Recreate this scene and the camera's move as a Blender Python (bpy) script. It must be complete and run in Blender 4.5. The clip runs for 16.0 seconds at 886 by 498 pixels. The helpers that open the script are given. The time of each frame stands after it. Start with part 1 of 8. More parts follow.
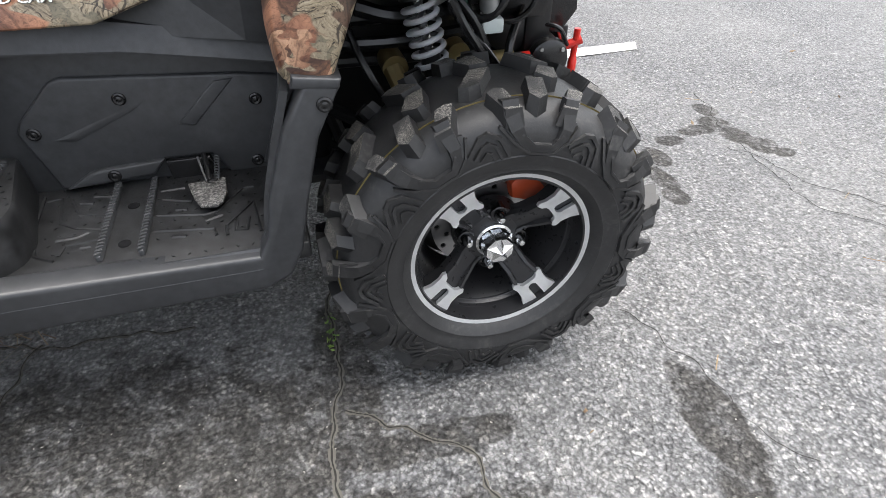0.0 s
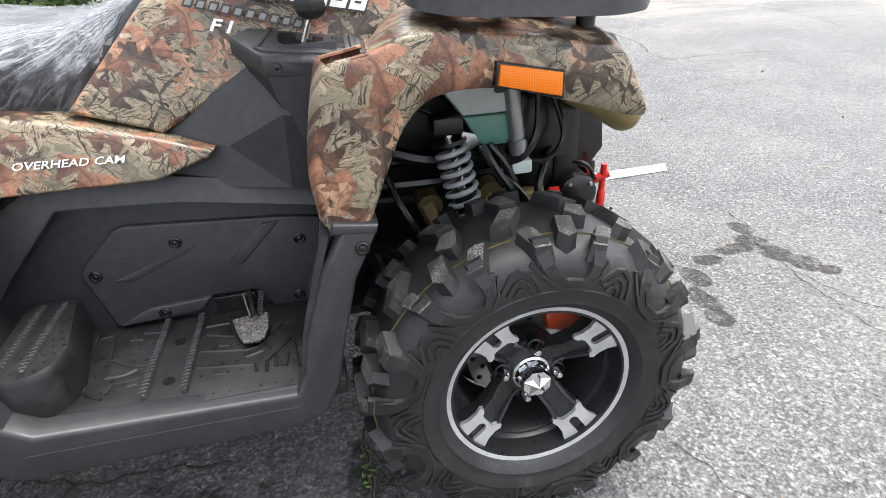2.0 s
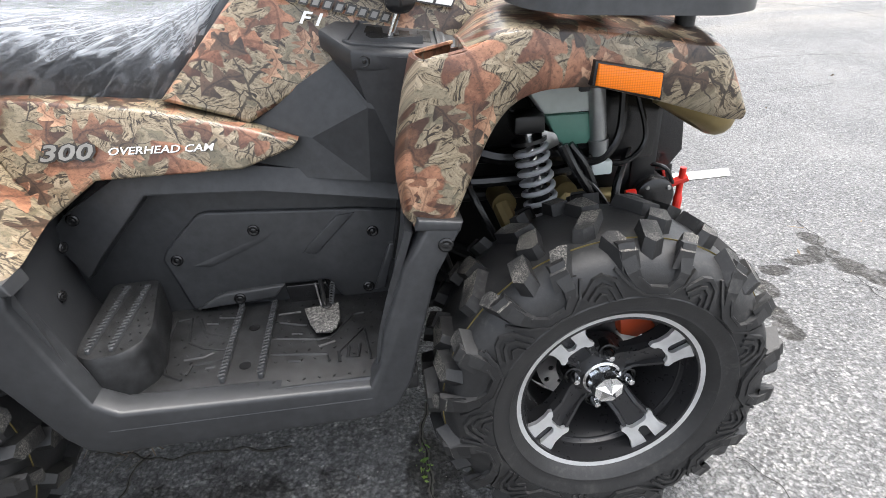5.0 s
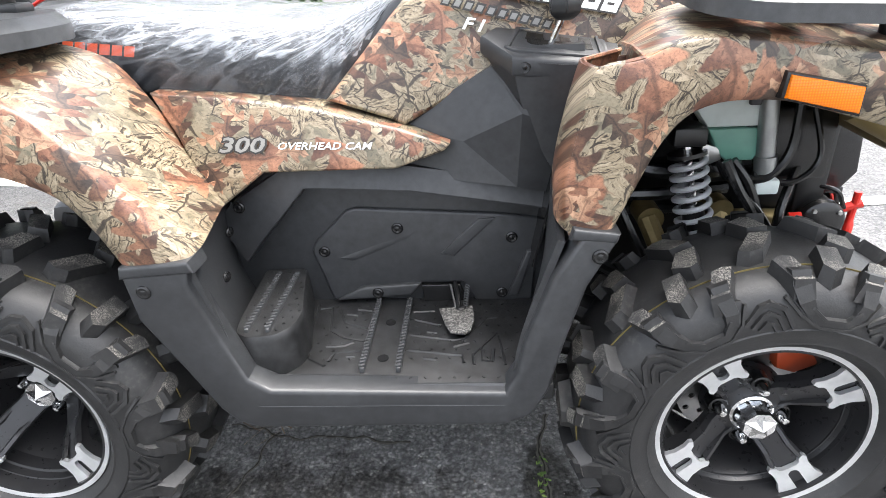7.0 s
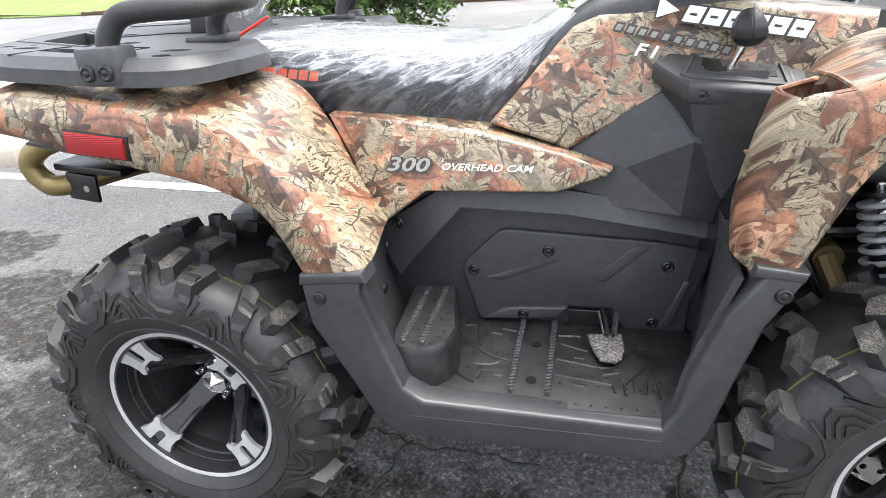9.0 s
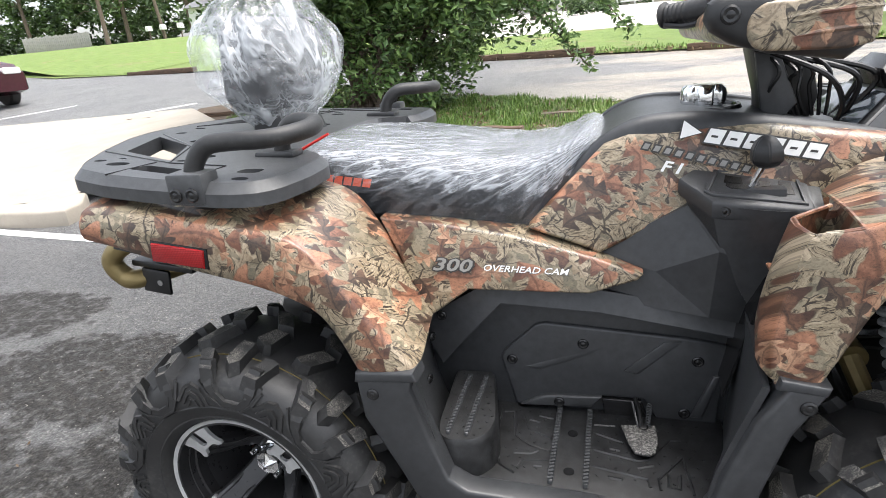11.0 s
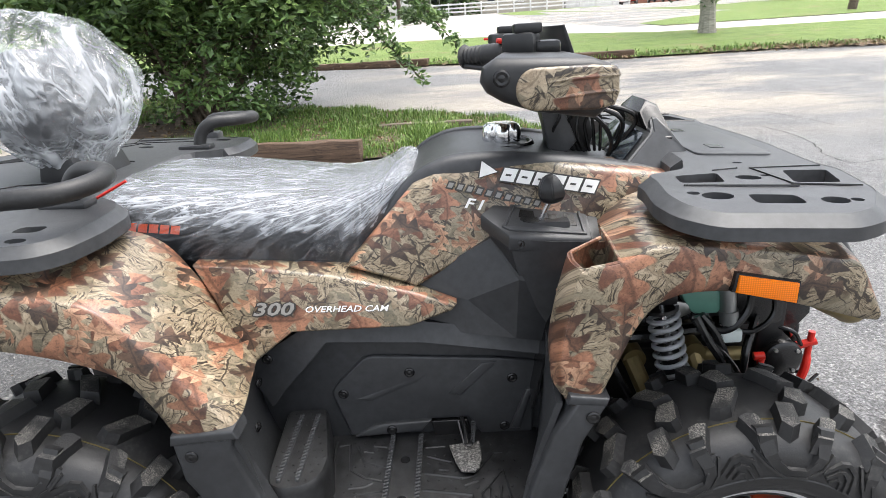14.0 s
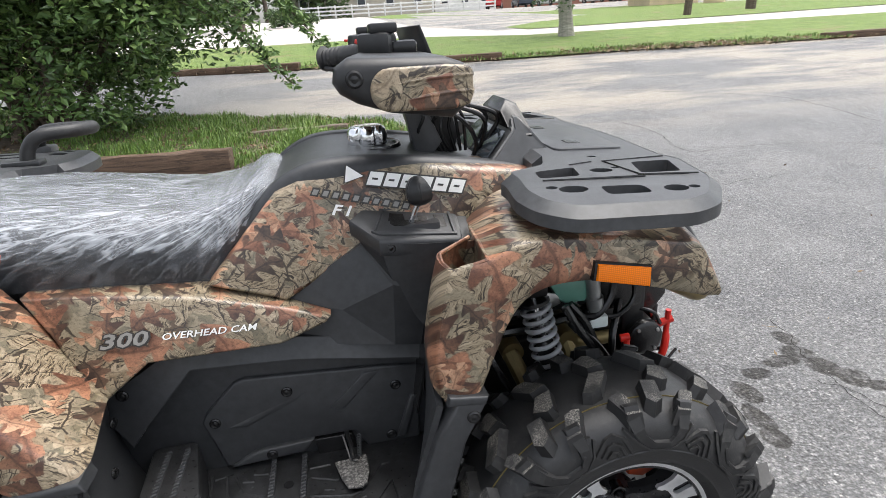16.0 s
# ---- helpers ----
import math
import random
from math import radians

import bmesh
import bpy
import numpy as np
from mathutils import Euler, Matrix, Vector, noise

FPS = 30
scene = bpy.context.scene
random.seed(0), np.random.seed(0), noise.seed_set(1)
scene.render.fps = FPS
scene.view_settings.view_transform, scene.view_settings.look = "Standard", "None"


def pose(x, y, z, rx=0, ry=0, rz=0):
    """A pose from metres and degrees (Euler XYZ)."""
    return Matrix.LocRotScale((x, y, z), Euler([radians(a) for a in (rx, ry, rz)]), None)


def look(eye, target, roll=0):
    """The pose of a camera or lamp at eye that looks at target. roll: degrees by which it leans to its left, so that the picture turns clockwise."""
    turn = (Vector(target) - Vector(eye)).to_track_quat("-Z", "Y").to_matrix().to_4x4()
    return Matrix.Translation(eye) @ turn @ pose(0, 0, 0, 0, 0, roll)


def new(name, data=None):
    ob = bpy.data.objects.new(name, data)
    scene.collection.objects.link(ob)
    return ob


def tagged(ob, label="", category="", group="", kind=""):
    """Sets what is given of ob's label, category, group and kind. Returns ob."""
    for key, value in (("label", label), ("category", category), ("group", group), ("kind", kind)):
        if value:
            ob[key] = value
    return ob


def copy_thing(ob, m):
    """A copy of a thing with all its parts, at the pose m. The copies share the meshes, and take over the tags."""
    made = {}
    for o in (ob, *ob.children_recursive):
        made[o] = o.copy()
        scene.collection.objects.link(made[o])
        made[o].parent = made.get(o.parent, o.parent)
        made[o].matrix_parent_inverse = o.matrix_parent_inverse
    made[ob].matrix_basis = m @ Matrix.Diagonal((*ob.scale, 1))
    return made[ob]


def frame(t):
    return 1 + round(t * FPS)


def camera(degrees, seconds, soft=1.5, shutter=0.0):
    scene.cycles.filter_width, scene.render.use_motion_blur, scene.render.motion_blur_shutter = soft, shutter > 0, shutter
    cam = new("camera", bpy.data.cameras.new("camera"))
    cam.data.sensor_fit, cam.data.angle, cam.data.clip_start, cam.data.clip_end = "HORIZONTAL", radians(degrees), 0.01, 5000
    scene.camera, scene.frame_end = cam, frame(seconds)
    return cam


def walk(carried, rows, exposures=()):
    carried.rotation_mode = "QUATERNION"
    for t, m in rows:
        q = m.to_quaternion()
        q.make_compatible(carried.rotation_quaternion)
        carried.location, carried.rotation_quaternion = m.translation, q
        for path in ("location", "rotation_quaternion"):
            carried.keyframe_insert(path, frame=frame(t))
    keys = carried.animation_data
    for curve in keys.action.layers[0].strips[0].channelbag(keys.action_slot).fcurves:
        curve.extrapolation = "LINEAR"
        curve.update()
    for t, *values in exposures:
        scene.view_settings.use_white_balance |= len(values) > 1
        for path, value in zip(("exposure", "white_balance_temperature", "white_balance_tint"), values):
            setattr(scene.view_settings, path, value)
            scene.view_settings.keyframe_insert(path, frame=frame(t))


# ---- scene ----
cam = camera(75.1, 16.0, 0.6)
PATH = [
    (0, (-0.282, -1.155, 0.878), (0.139, 0.342, -0.38), 0.3),
    (0.5, (-0.276, -1.157, 0.887), (0.126, 0.409, -0.29), -0.7),
    (1, (-0.271, -1.155, 0.894), (0.119, 0.469, -0.205), -1.6),
    (1.5, (-0.27, -1.149, 0.902), (0.09, 0.54, -0.107), -2.6),
    (2, (-0.272, -1.151, 0.911), (0.075, 0.586, -0.017), -3.0),
    (2.5, (-0.273, -1.15, 0.92), (0.065, 0.643, 0.101), -3.4),
    (3, (-0.274, -1.151, 0.928), (0.053, 0.679, 0.189), -3.7),
    (3.5, (-0.276, -1.152, 0.928), (0.035, 0.683, 0.194), -3.3),
    (3.7, (-0.279, -1.15, 0.923), (0.024, 0.66, 0.128), -3.3),
    (5.8, (-0.353, -1.13, 0.912), (-0.244, 0.63, -0.032), -2.1),
    (6, (-0.356, -1.13, 0.911), (-0.282, 0.639, -0.019), -2.2),
    (6.5, (-0.373, -1.127, 0.912), (-0.395, 0.651, -0.004), -2.7),
    (7, (-0.396, -1.129, 0.914), (-0.518, 0.653, 0.015), -3.1),
    (7.5, (-0.426, -1.128, 0.916), (-0.637, 0.646, 0.018), -3.2),
    (8, (-0.45, -1.135, 0.918), (-0.743, 0.632, 0.029), -3.5),
    (8.5, (-0.472, -1.139, 0.926), (-0.85, 0.621, 0.055), -3.5),
    (9, (-0.474, -1.147, 0.933), (-0.951, 0.609, 0.103), -4.5),
    (9.5, (-0.482, -1.159, 0.945), (-1.053, 0.596, 0.175), -5.7),
    (9.7, (-0.488, -1.161, 0.954), (-1.081, 0.595, 0.204), -5.7),
    (11.8, (-0.48, -1.204, 1.087), (-0.954, 0.621, 0.42), -5.1),
    (12, (-0.477, -1.201, 1.09), (-0.912, 0.629, 0.411), -5.2),
    (12.5, (-0.469, -1.195, 1.099), (-0.802, 0.649, 0.402), -4.5),
    (13, (-0.454, -1.192, 1.103), (-0.698, 0.664, 0.397), -4.2),
    (13.5, (-0.435, -1.189, 1.105), (-0.585, 0.679, 0.407), -4.0),
    (14, (-0.422, -1.185, 1.106), (-0.486, 0.689, 0.411), -3.8),
    (14.5, (-0.41, -1.18, 1.107), (-0.365, 0.7, 0.427), -3.3),
    (15, (-0.403, -1.176, 1.106), (-0.27, 0.698, 0.42), -3.0),
    (15.5, (-0.399, -1.166, 1.102), (-0.152, 0.689, 0.395), -3.2),
    (16, (-0.391, -1.163, 1.099), (-0.072, 0.68, 0.39), -3.8),
]
walk(cam, [(t, look(eye, target, roll)) for t, eye, target, roll in PATH], exposures=[(0.0, 1.65), (2.5, 1.8), (3.5, 1.55), (6.0, 2.10), (8.0, 2.38), (9.5, 2.08), (12.0, 1.5), (13.5, 1.6), (14.5, 1.42), (16.0, 1.22)])

# ---- world and light: bright overcast day ----
world = bpy.data.worlds.new("overcast_sky")
scene.world = world
world.use_nodes = True
_wn = world.node_tree
_bg = _wn.nodes["Background"]
_sky = _wn.nodes.new("ShaderNodeTexSky")
_sky.sky_type = "NISHITA"
_sky.sun_disc = False
_sky.sun_elevation = radians(74)
_sky.sun_rotation = radians(82)
_sky.air_density, _sky.dust_density, _sky.ozone_density = 1.0, 4.0, 1.0
_hs = _wn.nodes.new("ShaderNodeHueSaturation")
_hs.inputs["Saturation"].default_value = 0.35
_wn.links.new(_sky.outputs[0], _hs.inputs["Color"])
_wn.links.new(_hs.outputs[0], _bg.inputs["Color"])
_bg.inputs["Strength"].default_value = 0.15
sun = new("sun", bpy.data.lights.new("sun", "SUN"))
sun.data.energy, sun.data.angle, sun.data.color = 1.2, radians(60), (1.0, 0.97, 0.93)
sun.matrix_world = look((3.6, 0.5, 13), (0, 0, 0))


# ---- materials ----
class Nodes:
    """Short hand for a node material."""

    def __init__(self, name):
        self.mat = bpy.data.materials.new(name)
        self.mat.use_nodes = True
        self.t = self.mat.node_tree
        self.bsdf = self.t.nodes["Principled BSDF"]
        self.out = self.t.nodes["Material Output"]

    def n(self, kind, **inputs):
        node = self.t.nodes.new("ShaderNode" + kind)
        for key, value in inputs.items():
            self.put(node, key, value)
        return node

    def put(self, node, key, value):
        slot = node.inputs[int(key[1:])] if key[0] == "i" and key[1:].isdigit() else node.inputs[key.replace("_", " ")]
        if isinstance(value, bpy.types.NodeSocket):
            self.t.links.new(value, slot)
        else:
            slot.default_value = value

    def math(self, op, a, b=0.0, c=0.0, clamp=False):
        node = self.t.nodes.new("ShaderNodeMath")
        node.operation, node.use_clamp = op, clamp
        for k, v in (("i0", a), ("i1", b), ("i2", c)):
            self.put(node, k, v)
        return node.outputs[0]

    def mix(self, fac, a, b, mode="MIX"):
        node = self.t.nodes.new("ShaderNodeMix")
        node.data_type, node.blend_type = "RGBA", mode
        for k, v in (("i0", fac), ("i6", a), ("i7", b)):
            self.put(node, k, v)
        return node.outputs[2]

    def ramp(self, fac, *stops):
        node = self.t.nodes.new("ShaderNodeValToRGB")
        e = node.color_ramp.elements
        while len(e) < len(stops):
            e.new(0.5)
        for el, (p, c) in zip(e, stops):
            el.position = p
            el.color = (c, c, c, 1) if isinstance(c, (int, float)) else (*c, 1)
        self.put(node, "i0", fac)
        return node.outputs[0]

    def pos(self):
        return self.n("NewGeometry").outputs["Position"]

    def xyz(self, v):
        node = self.n("SeparateXYZ", i0=v)
        return node.outputs[0], node.outputs[1], node.outputs[2]

    def vec(self, x, y, z=0.0):
        return self.n("CombineXYZ", i0=x, i1=y, i2=z).outputs[0]

    def noise(self, v, scale, detail=4.0, rough=0.55, distort=0.0):
        return self.n("TexNoise", Vector=v, Scale=scale, Detail=detail, Roughness=rough, Distortion=distort).outputs[0]

    def bump(self, height, strength=0.3, distance=0.01, normal=None):
        node = self.n("Bump", Height=height, Strength=strength, Distance=distance)
        if normal:
            self.put(node, "Normal", normal)
        return node.outputs[0]

    def set(self, **kw):
        for k, v in kw.items():
            self.put(self.bsdf, k, v)
        return self.mat


def c4(r, g, b):
    return (r, g, b, 1.0)


def plastic(name, base, rough=0.45, grain=0.25, spread=0.25, grain_scale=900.0):
    """Moulded plastic with a fine grain and faint dust."""
    m = Nodes(name)
    p = m.pos()
    big = m.noise(p, 7.0, 5, 0.6)
    fine = m.noise(p, 60.0, 3, 0.6)
    dust = m.math("MULTIPLY", big, fine)
    lo = tuple(v * (1 - spread) for v in base)
    hi = tuple(min(1, v * (1 + spread) + 0.004) for v in base)
    col = m.ramp(dust, (0.12, lo), (0.42, hi))
    grainy = m.noise(p, grain_scale, 2, 0.5)
    r = m.math("ADD", m.math("MULTIPLY", big, 0.16), rough - 0.08)
    return m.set(Base_Color=col, Roughness=r, Normal=m.bump(grainy, grain, 0.0006))


def metal(name, base, rough=0.3, metallic=1.0, grain=0.1):
    m = Nodes(name)
    p = m.pos()
    v = m.noise(p, 25, 5, 0.6)
    col = m.ramp(v, (0.3, tuple(x * 0.82 for x in base)), (0.7, tuple(min(1, x * 1.12) for x in base)))
    r = m.math("ADD", m.math("MULTIPLY", m.noise(p, 90, 4), 0.2), rough - 0.1)
    return m.set(Base_Color=col, Metallic=metallic, Roughness=r, Normal=m.bump(m.noise(p, 400, 2), grain, 0.0008))


def plain(name, base, rough=0.5, metallic=0.0, emit=0.0):
    m = Nodes(name)
    v = m.noise(m.pos(), 18, 4, 0.6)
    col = m.ramp(v, (0.3, tuple(x * 0.85 for x in base)), (0.7, tuple(min(1, x * 1.1) for x in base)))
    return m.set(Base_Color=col, Roughness=rough, Metallic=metallic)


def leaf_mask(m, u, v, cell, offset, size, lobes, jitter=1.0):
    """Lobed leaf shapes, one in each cell, turned at random: returns mask, the vein line, and a random value."""
    w = m.vec(m.math("ADD", u, offset[0]), m.math("ADD", v, offset[1]))
    vor = m.n("TexVoronoi", Vector=w, Scale=1.0 / cell, Randomness=jitter)
    vor.voronoi_dimensions = "2D"
    rnd = m.n("SeparateColor", i0=vor.outputs["Color"])
    d = m.n("VectorMath", i0=w, i1=vor.outputs["Position"])
    d.operation = "SUBTRACT"
    dx, dy, _ = m.xyz(d.outputs[0])
    a = m.math("MULTIPLY", rnd.outputs[0], 6.283)
    ca, sa = m.math("COSINE", a), m.math("SINE", a)
    s = m.math("ADD", m.math("MULTIPLY", rnd.outputs[1], 0.5), 0.75)
    k = m.math("DIVIDE", 1.0 / (cell * size), s)
    lu = m.math("MULTIPLY", m.math("ADD", m.math("MULTIPLY", dx, ca), m.math("MULTIPLY", dy, sa)), k)
    lv = m.math("MULTIPLY", m.math("SUBTRACT", m.math("MULTIPLY", dy, ca), m.math("MULTIPLY", dx, sa)), k)
    lv = m.math("ADD", lv, m.math("MULTIPLY", m.math("MULTIPLY", lu, lu), 0.25))
    body = m.math("SUBTRACT", 1.0, m.math("MULTIPLY", lu, lu))
    lob = m.math("ADD", 0.62, m.math("MULTIPLY", m.math("COSINE", m.math("MULTIPLY", m.math("ADD", lu, m.math("MULTIPLY", m.math("ABSOLUTE", lv), -0.45)), lobes)), 0.38))
    width = m.math("MULTIPLY", m.math("MULTIPLY", body, lob), 0.62)
    edge = m.math("SUBTRACT", width, m.math("ABSOLUTE", lv))
    mask = m.math("MULTIPLY", m.math("MULTIPLY", edge, 14.0, clamp=True), 1.0, clamp=True)
    vein = m.math("MULTIPLY", m.math("SUBTRACT", 0.05, m.math("ABSOLUTE", lv)), 30.0, clamp=True)
    return mask, vein, rnd.outputs[2], lv, edge


def camo(name):
    """Printed woodland pattern: flat olive and tan patches, streaked bark, thin branches, tan and rust oak leaves, under a clear gloss."""
    m = Nodes(name)
    p = m.pos()
    x, y, z = m.xyz(p)
    v = m.math("ADD", z, m.math("MULTIPLY", m.math("ABSOLUTE", y), -0.7))
    u = m.math("ADD", x, m.math("MULTIPLY", m.math("ABSOLUTE", y), -0.45))
    u, v = m.math("MULTIPLY", u, 1.15), m.math("MULTIPLY", v, 1.15)
    flat = m.vec(u, v)
    warp = m.n("TexNoise", Vector=flat, Scale=30.0, Detail=3.0)
    wx, wy, _ = m.xyz(warp.outputs["Color"])
    wx, wy = m.math("SUBTRACT", wx, 0.5), m.math("SUBTRACT", wy, 0.5)
    uw = m.math("ADD", u, m.math("MULTIPLY", wx, 0.022))
    vw = m.math("ADD", v, m.math("MULTIPLY", wy, 0.022))
    # flat patches with firm edges
    big = m.noise(m.vec(uw, vw), 17.0, 2, 0.5)
    ground = m.ramp(big, (0.30, (0.115, 0.078, 0.046)), (0.40, (0.205, 0.178, 0.112)), (0.415, (0.205, 0.178, 0.112)), (0.43, (0.275, 0.238, 0.158)), (0.53, (0.300, 0.262, 0.178)), (0.545, (0.185, 0.165, 0.110)), (0.62, (0.215, 0.190, 0.125)), (0.64, (0.36, 0.305, 0.205)))
    col = ground
    # bark: fine dark furrows on pale wood, in zones that each run their own way
    for ang, seed, thr in ((1.15, 3.1, 0.515), (0.25, 8.7, 0.545), (-0.75, 5.5, 0.545)):
        bu = m.math("ADD", m.math("MULTIPLY", uw, math.cos(ang)), m.math("MULTIPLY", vw, math.sin(ang)))
        bv = m.math("SUBTRACT", m.math("MULTIPLY", vw, math.cos(ang)), m.math("MULTIPLY", uw, math.sin(ang)))
        bark = m.noise(m.vec(m.math("MULTIPLY", bu, 34.0), m.math("MULTIPLY", bv, 200.0), seed), 1.0, 5, 0.68, 0.9)
        bark_col = m.ramp(bark, (0.36, (0.030, 0.021, 0.013)), (0.43, (0.085, 0.062, 0.036)), (0.47, (0.285, 0.235, 0.150)), (0.60, (0.395, 0.335, 0.225)), (0.74, (0.50, 0.435, 0.315)))
        where = m.ramp(m.noise(m.vec(m.math("ADD", uw, seed), vw), 11.0, 3, 0.55), (thr, 0.0), (thr + 0.008, 1.0))
        col = m.mix(where, col, bark_col)
    # thin branches
    for scale, off, squeeze in ((10.0, 7.7, 0.55), (15.0, 2.3, 1.5)):
        tw = m.n("TexVoronoi", Vector=m.vec(m.math("ADD", uw, off), m.math("MULTIPLY", vw, squeeze)), Scale=scale)
        tw.feature, tw.voronoi_dimensions = "DISTANCE_TO_EDGE", "2D"
        gate = m.ramp(m.noise(m.vec(u, m.math("ADD", v, off)), 13.0, 2), (0.46, 0.0), (0.49, 1.0))
        twig = m.math("MULTIPLY", m.ramp(tw.outputs["Distance"], (0.012, 1.0), (0.022, 0.0)), gate)
        col = m.mix(m.math("MULTIPLY", twig, 0.9), col, c4(0.042, 0.030, 0.020))
    # pale dead leaves, then brown and rust oak leaves in three sizes
    for cell, off, size, thr, dark, light in (
        (0.070, (5.3, 2.2), 0.55, 0.62, (0.26, 0.20, 0.12), (0.50, 0.42, 0.29)),
        (0.092, (1.7, 9.1), 0.62, 0.42, (0.075, 0.033, 0.018), (0.30, 0.150, 0.080)),
        (0.118, (7.9, 4.4), 0.62, 0.30, (0.15, 0.058, 0.028), (0.47, 0.225, 0.120)),
        (0.060, (2.6, 6.3), 0.55, 0.66, (0.30, 0.15, 0.08), (0.60, 0.37, 0.22)),
        (0.080, (4.1, 3.7), 0.58, 0.66, (0.050, 0.032, 0.022), (0.165, 0.100, 0.062)),
    ):
        mask, vein, rnd, lv, edge = leaf_mask(m, m.math("ADD", u, m.math("MULTIPLY", wx, 0.016)), m.math("ADD", v, m.math("MULTIPLY", wy, 0.016)), cell, off, size, 11.0)
        keep = m.math("MULTIPLY", mask, m.math("GREATER_THAN", rnd, thr))
        tone = m.math("ADD", m.math("MULTIPLY", m.noise(flat, 55, 4, 0.65), 1.0), m.math("MULTIPLY", lv, 0.85))
        shade = m.ramp(tone, (0.22, dark), (0.82, light))
        rim_line = m.math("MULTIPLY", m.math("SUBTRACT", 0.07, edge), 9.0, clamp=True)
        shade = m.mix(m.math("MULTIPLY", vein, 0.55), shade, c4(*[q * 0.6 for q in dark]))
        shade = m.mix(m.math("MULTIPLY", rim_line, 0.5), shade, c4(*[q * 0.6 for q in dark]))
        col = m.mix(keep, col, shade)
    crackle = m.noise(m.vec(uw, vw), 150.0, 5, 0.75, 1.2)
    col = m.mix(0.58, col, m.mix(1.0, col, m.ramp(crackle, (0.37, 0.25), (0.48, 1.0), (0.66, 1.35)), "MULTIPLY"))
    hs = m.n("HueSaturation", Color=col, Saturation=0.92, Value=0.86)
    gm = m.n("Gamma", i0=hs.outputs[0], i1=1.10)
    col = m.mix(1.0, gm.outputs[0], c4(1.0, 0.965, 0.965), "MULTIPLY")
    m.put(m.bsdf, "Coat Weight", 0.42)
    m.put(m.bsdf, "Coat Roughness", 0.16)
    return m.set(Base_Color=col, Roughness=0.46, Normal=m.bump(m.noise(p, 260, 2), 0.04, 0.0006))


def asphalt(name):
    m = Nodes(name)
    p = m.pos()
    x, y, z = m.xyz(p)
    # broken, uneven stones: the cells are warped at their own size
    wx = m.math("ADD", x, m.math("MULTIPLY", m.math("SUBTRACT", m.noise(p, 130.0, 3, 0.7), 0.5), 0.013))
    wy = m.math("ADD", y, m.math("MULTIPLY", m.math("SUBTRACT", m.noise(m.vec(y, x, z), 130.0, 3, 0.7), 0.5), 0.013))
    wp = m.vec(wx, wy, z)
    st = m.n("TexVoronoi", Vector=wp, Scale=135.0)
    st2 = m.n("TexVoronoi", Vector=wp, Scale=60.0)
    tone = m.n("SeparateColor", i0=st.outputs["Color"]).outputs[0]
    tone2 = m.n("SeparateColor", i0=st2.outputs["Color"]).outputs[1]
    worn = m.noise(p, 1.3, 5, 0.6)
    fine = m.noise(p, 24.0, 4, 0.65)
    stone = m.ramp(m.math("ADD", m.math("MULTIPLY", tone, 0.6), m.math("MULTIPLY", tone2, 0.4)), (0.15, (0.095, 0.095, 0.098)), (0.50, (0.165, 0.165, 0.168)), (0.80, (0.25, 0.248, 0.242)), (0.97, (0.40, 0.393, 0.375)))
    gaps = m.ramp(st.outputs["Distance"], (0.30, 1.0), (0.70, 0.45))
    col = m.mix(1.0, stone, gaps, "MULTIPLY")
    col = m.mix(m.ramp(worn, (0.4, 0.0), (0.66, 0.35)), col, c4(0.24, 0.237, 0.228))
    # damp stains with ragged rims, and the quad's shade painted in beside it
    jag = m.math("MULTIPLY", m.math("SUBTRACT", m.noise(p, 9.0, 5, 0.65), 0.5), 0.42)
    damp_shade = None
    # ovals at (-0.75, -0.55) and (-0.35, -0.9): damp and painted shade together
    for cx, cy, rx, ry in ((1.07, 0.36, 0.035, 0.05), (1.04, 0.28, 0.055, 0.045), (0.96, 0.245, 0.07, 0.035), (1.055, 0.185, 0.045, 0.06), (1.09, 0.10, 0.05, 0.055), (1.125, 0.05, 0.04, 0.03), (0.83, 0.205, 0.05, 0.035), (0.74, 0.13, 0.04, 0.06), (0.69, 0.01, 0.035, 0.07), (0.675, -0.07, 0.035, 0.05), (0.34, -0.72, 0.05, 0.15), (0.30, -0.92, 0.06, 0.14), (-0.16, -0.62, 0.17, 0.035), (-2.3, 0.2, 0.5, 0.3), (-2.6, -0.3, 0.55, 0.22), (-3.2, 0.6, 0.5, 0.25), (-0.27, -0.45, 0.06, 0.2), (1.6, 3.2, 0.5, 0.12), (-0.75, -0.55, 0.52, 0.26), (-0.35, -0.9, 0.42, 0.22), (-1.75, -0.45, 0.48, 0.40)):
        ex = m.math("DIVIDE", m.math("SUBTRACT", x, cx), rx)
        ey = m.math("DIVIDE", m.math("SUBTRACT", y, cy), ry)
        r = m.math("SQRT", m.math("ADD", m.math("MULTIPLY", ex, ex), m.math("MULTIPLY", ey, ey)))
        s = m.math("MULTIPLY", m.math("SUBTRACT", m.math("ADD", 1.05, m.math("MULTIPLY", jag, 2.6)), r), 6.5, clamp=True)
        damp_shade = s if damp_shade is None else m.math("MAXIMUM", damp_shade, s)
    damp_shade = m.math("MULTIPLY", damp_shade, m.ramp(fine, (0.36, 0.45), (0.52, 1.0)))
    col = m.mix(m.math("MULTIPLY", damp_shade, 0.80), col, m.mix(0.60, m.mix(1.0, col, c4(0.36, 0.34, 0.31), "MULTIPLY"), c4(0.026, 0.023, 0.020)))
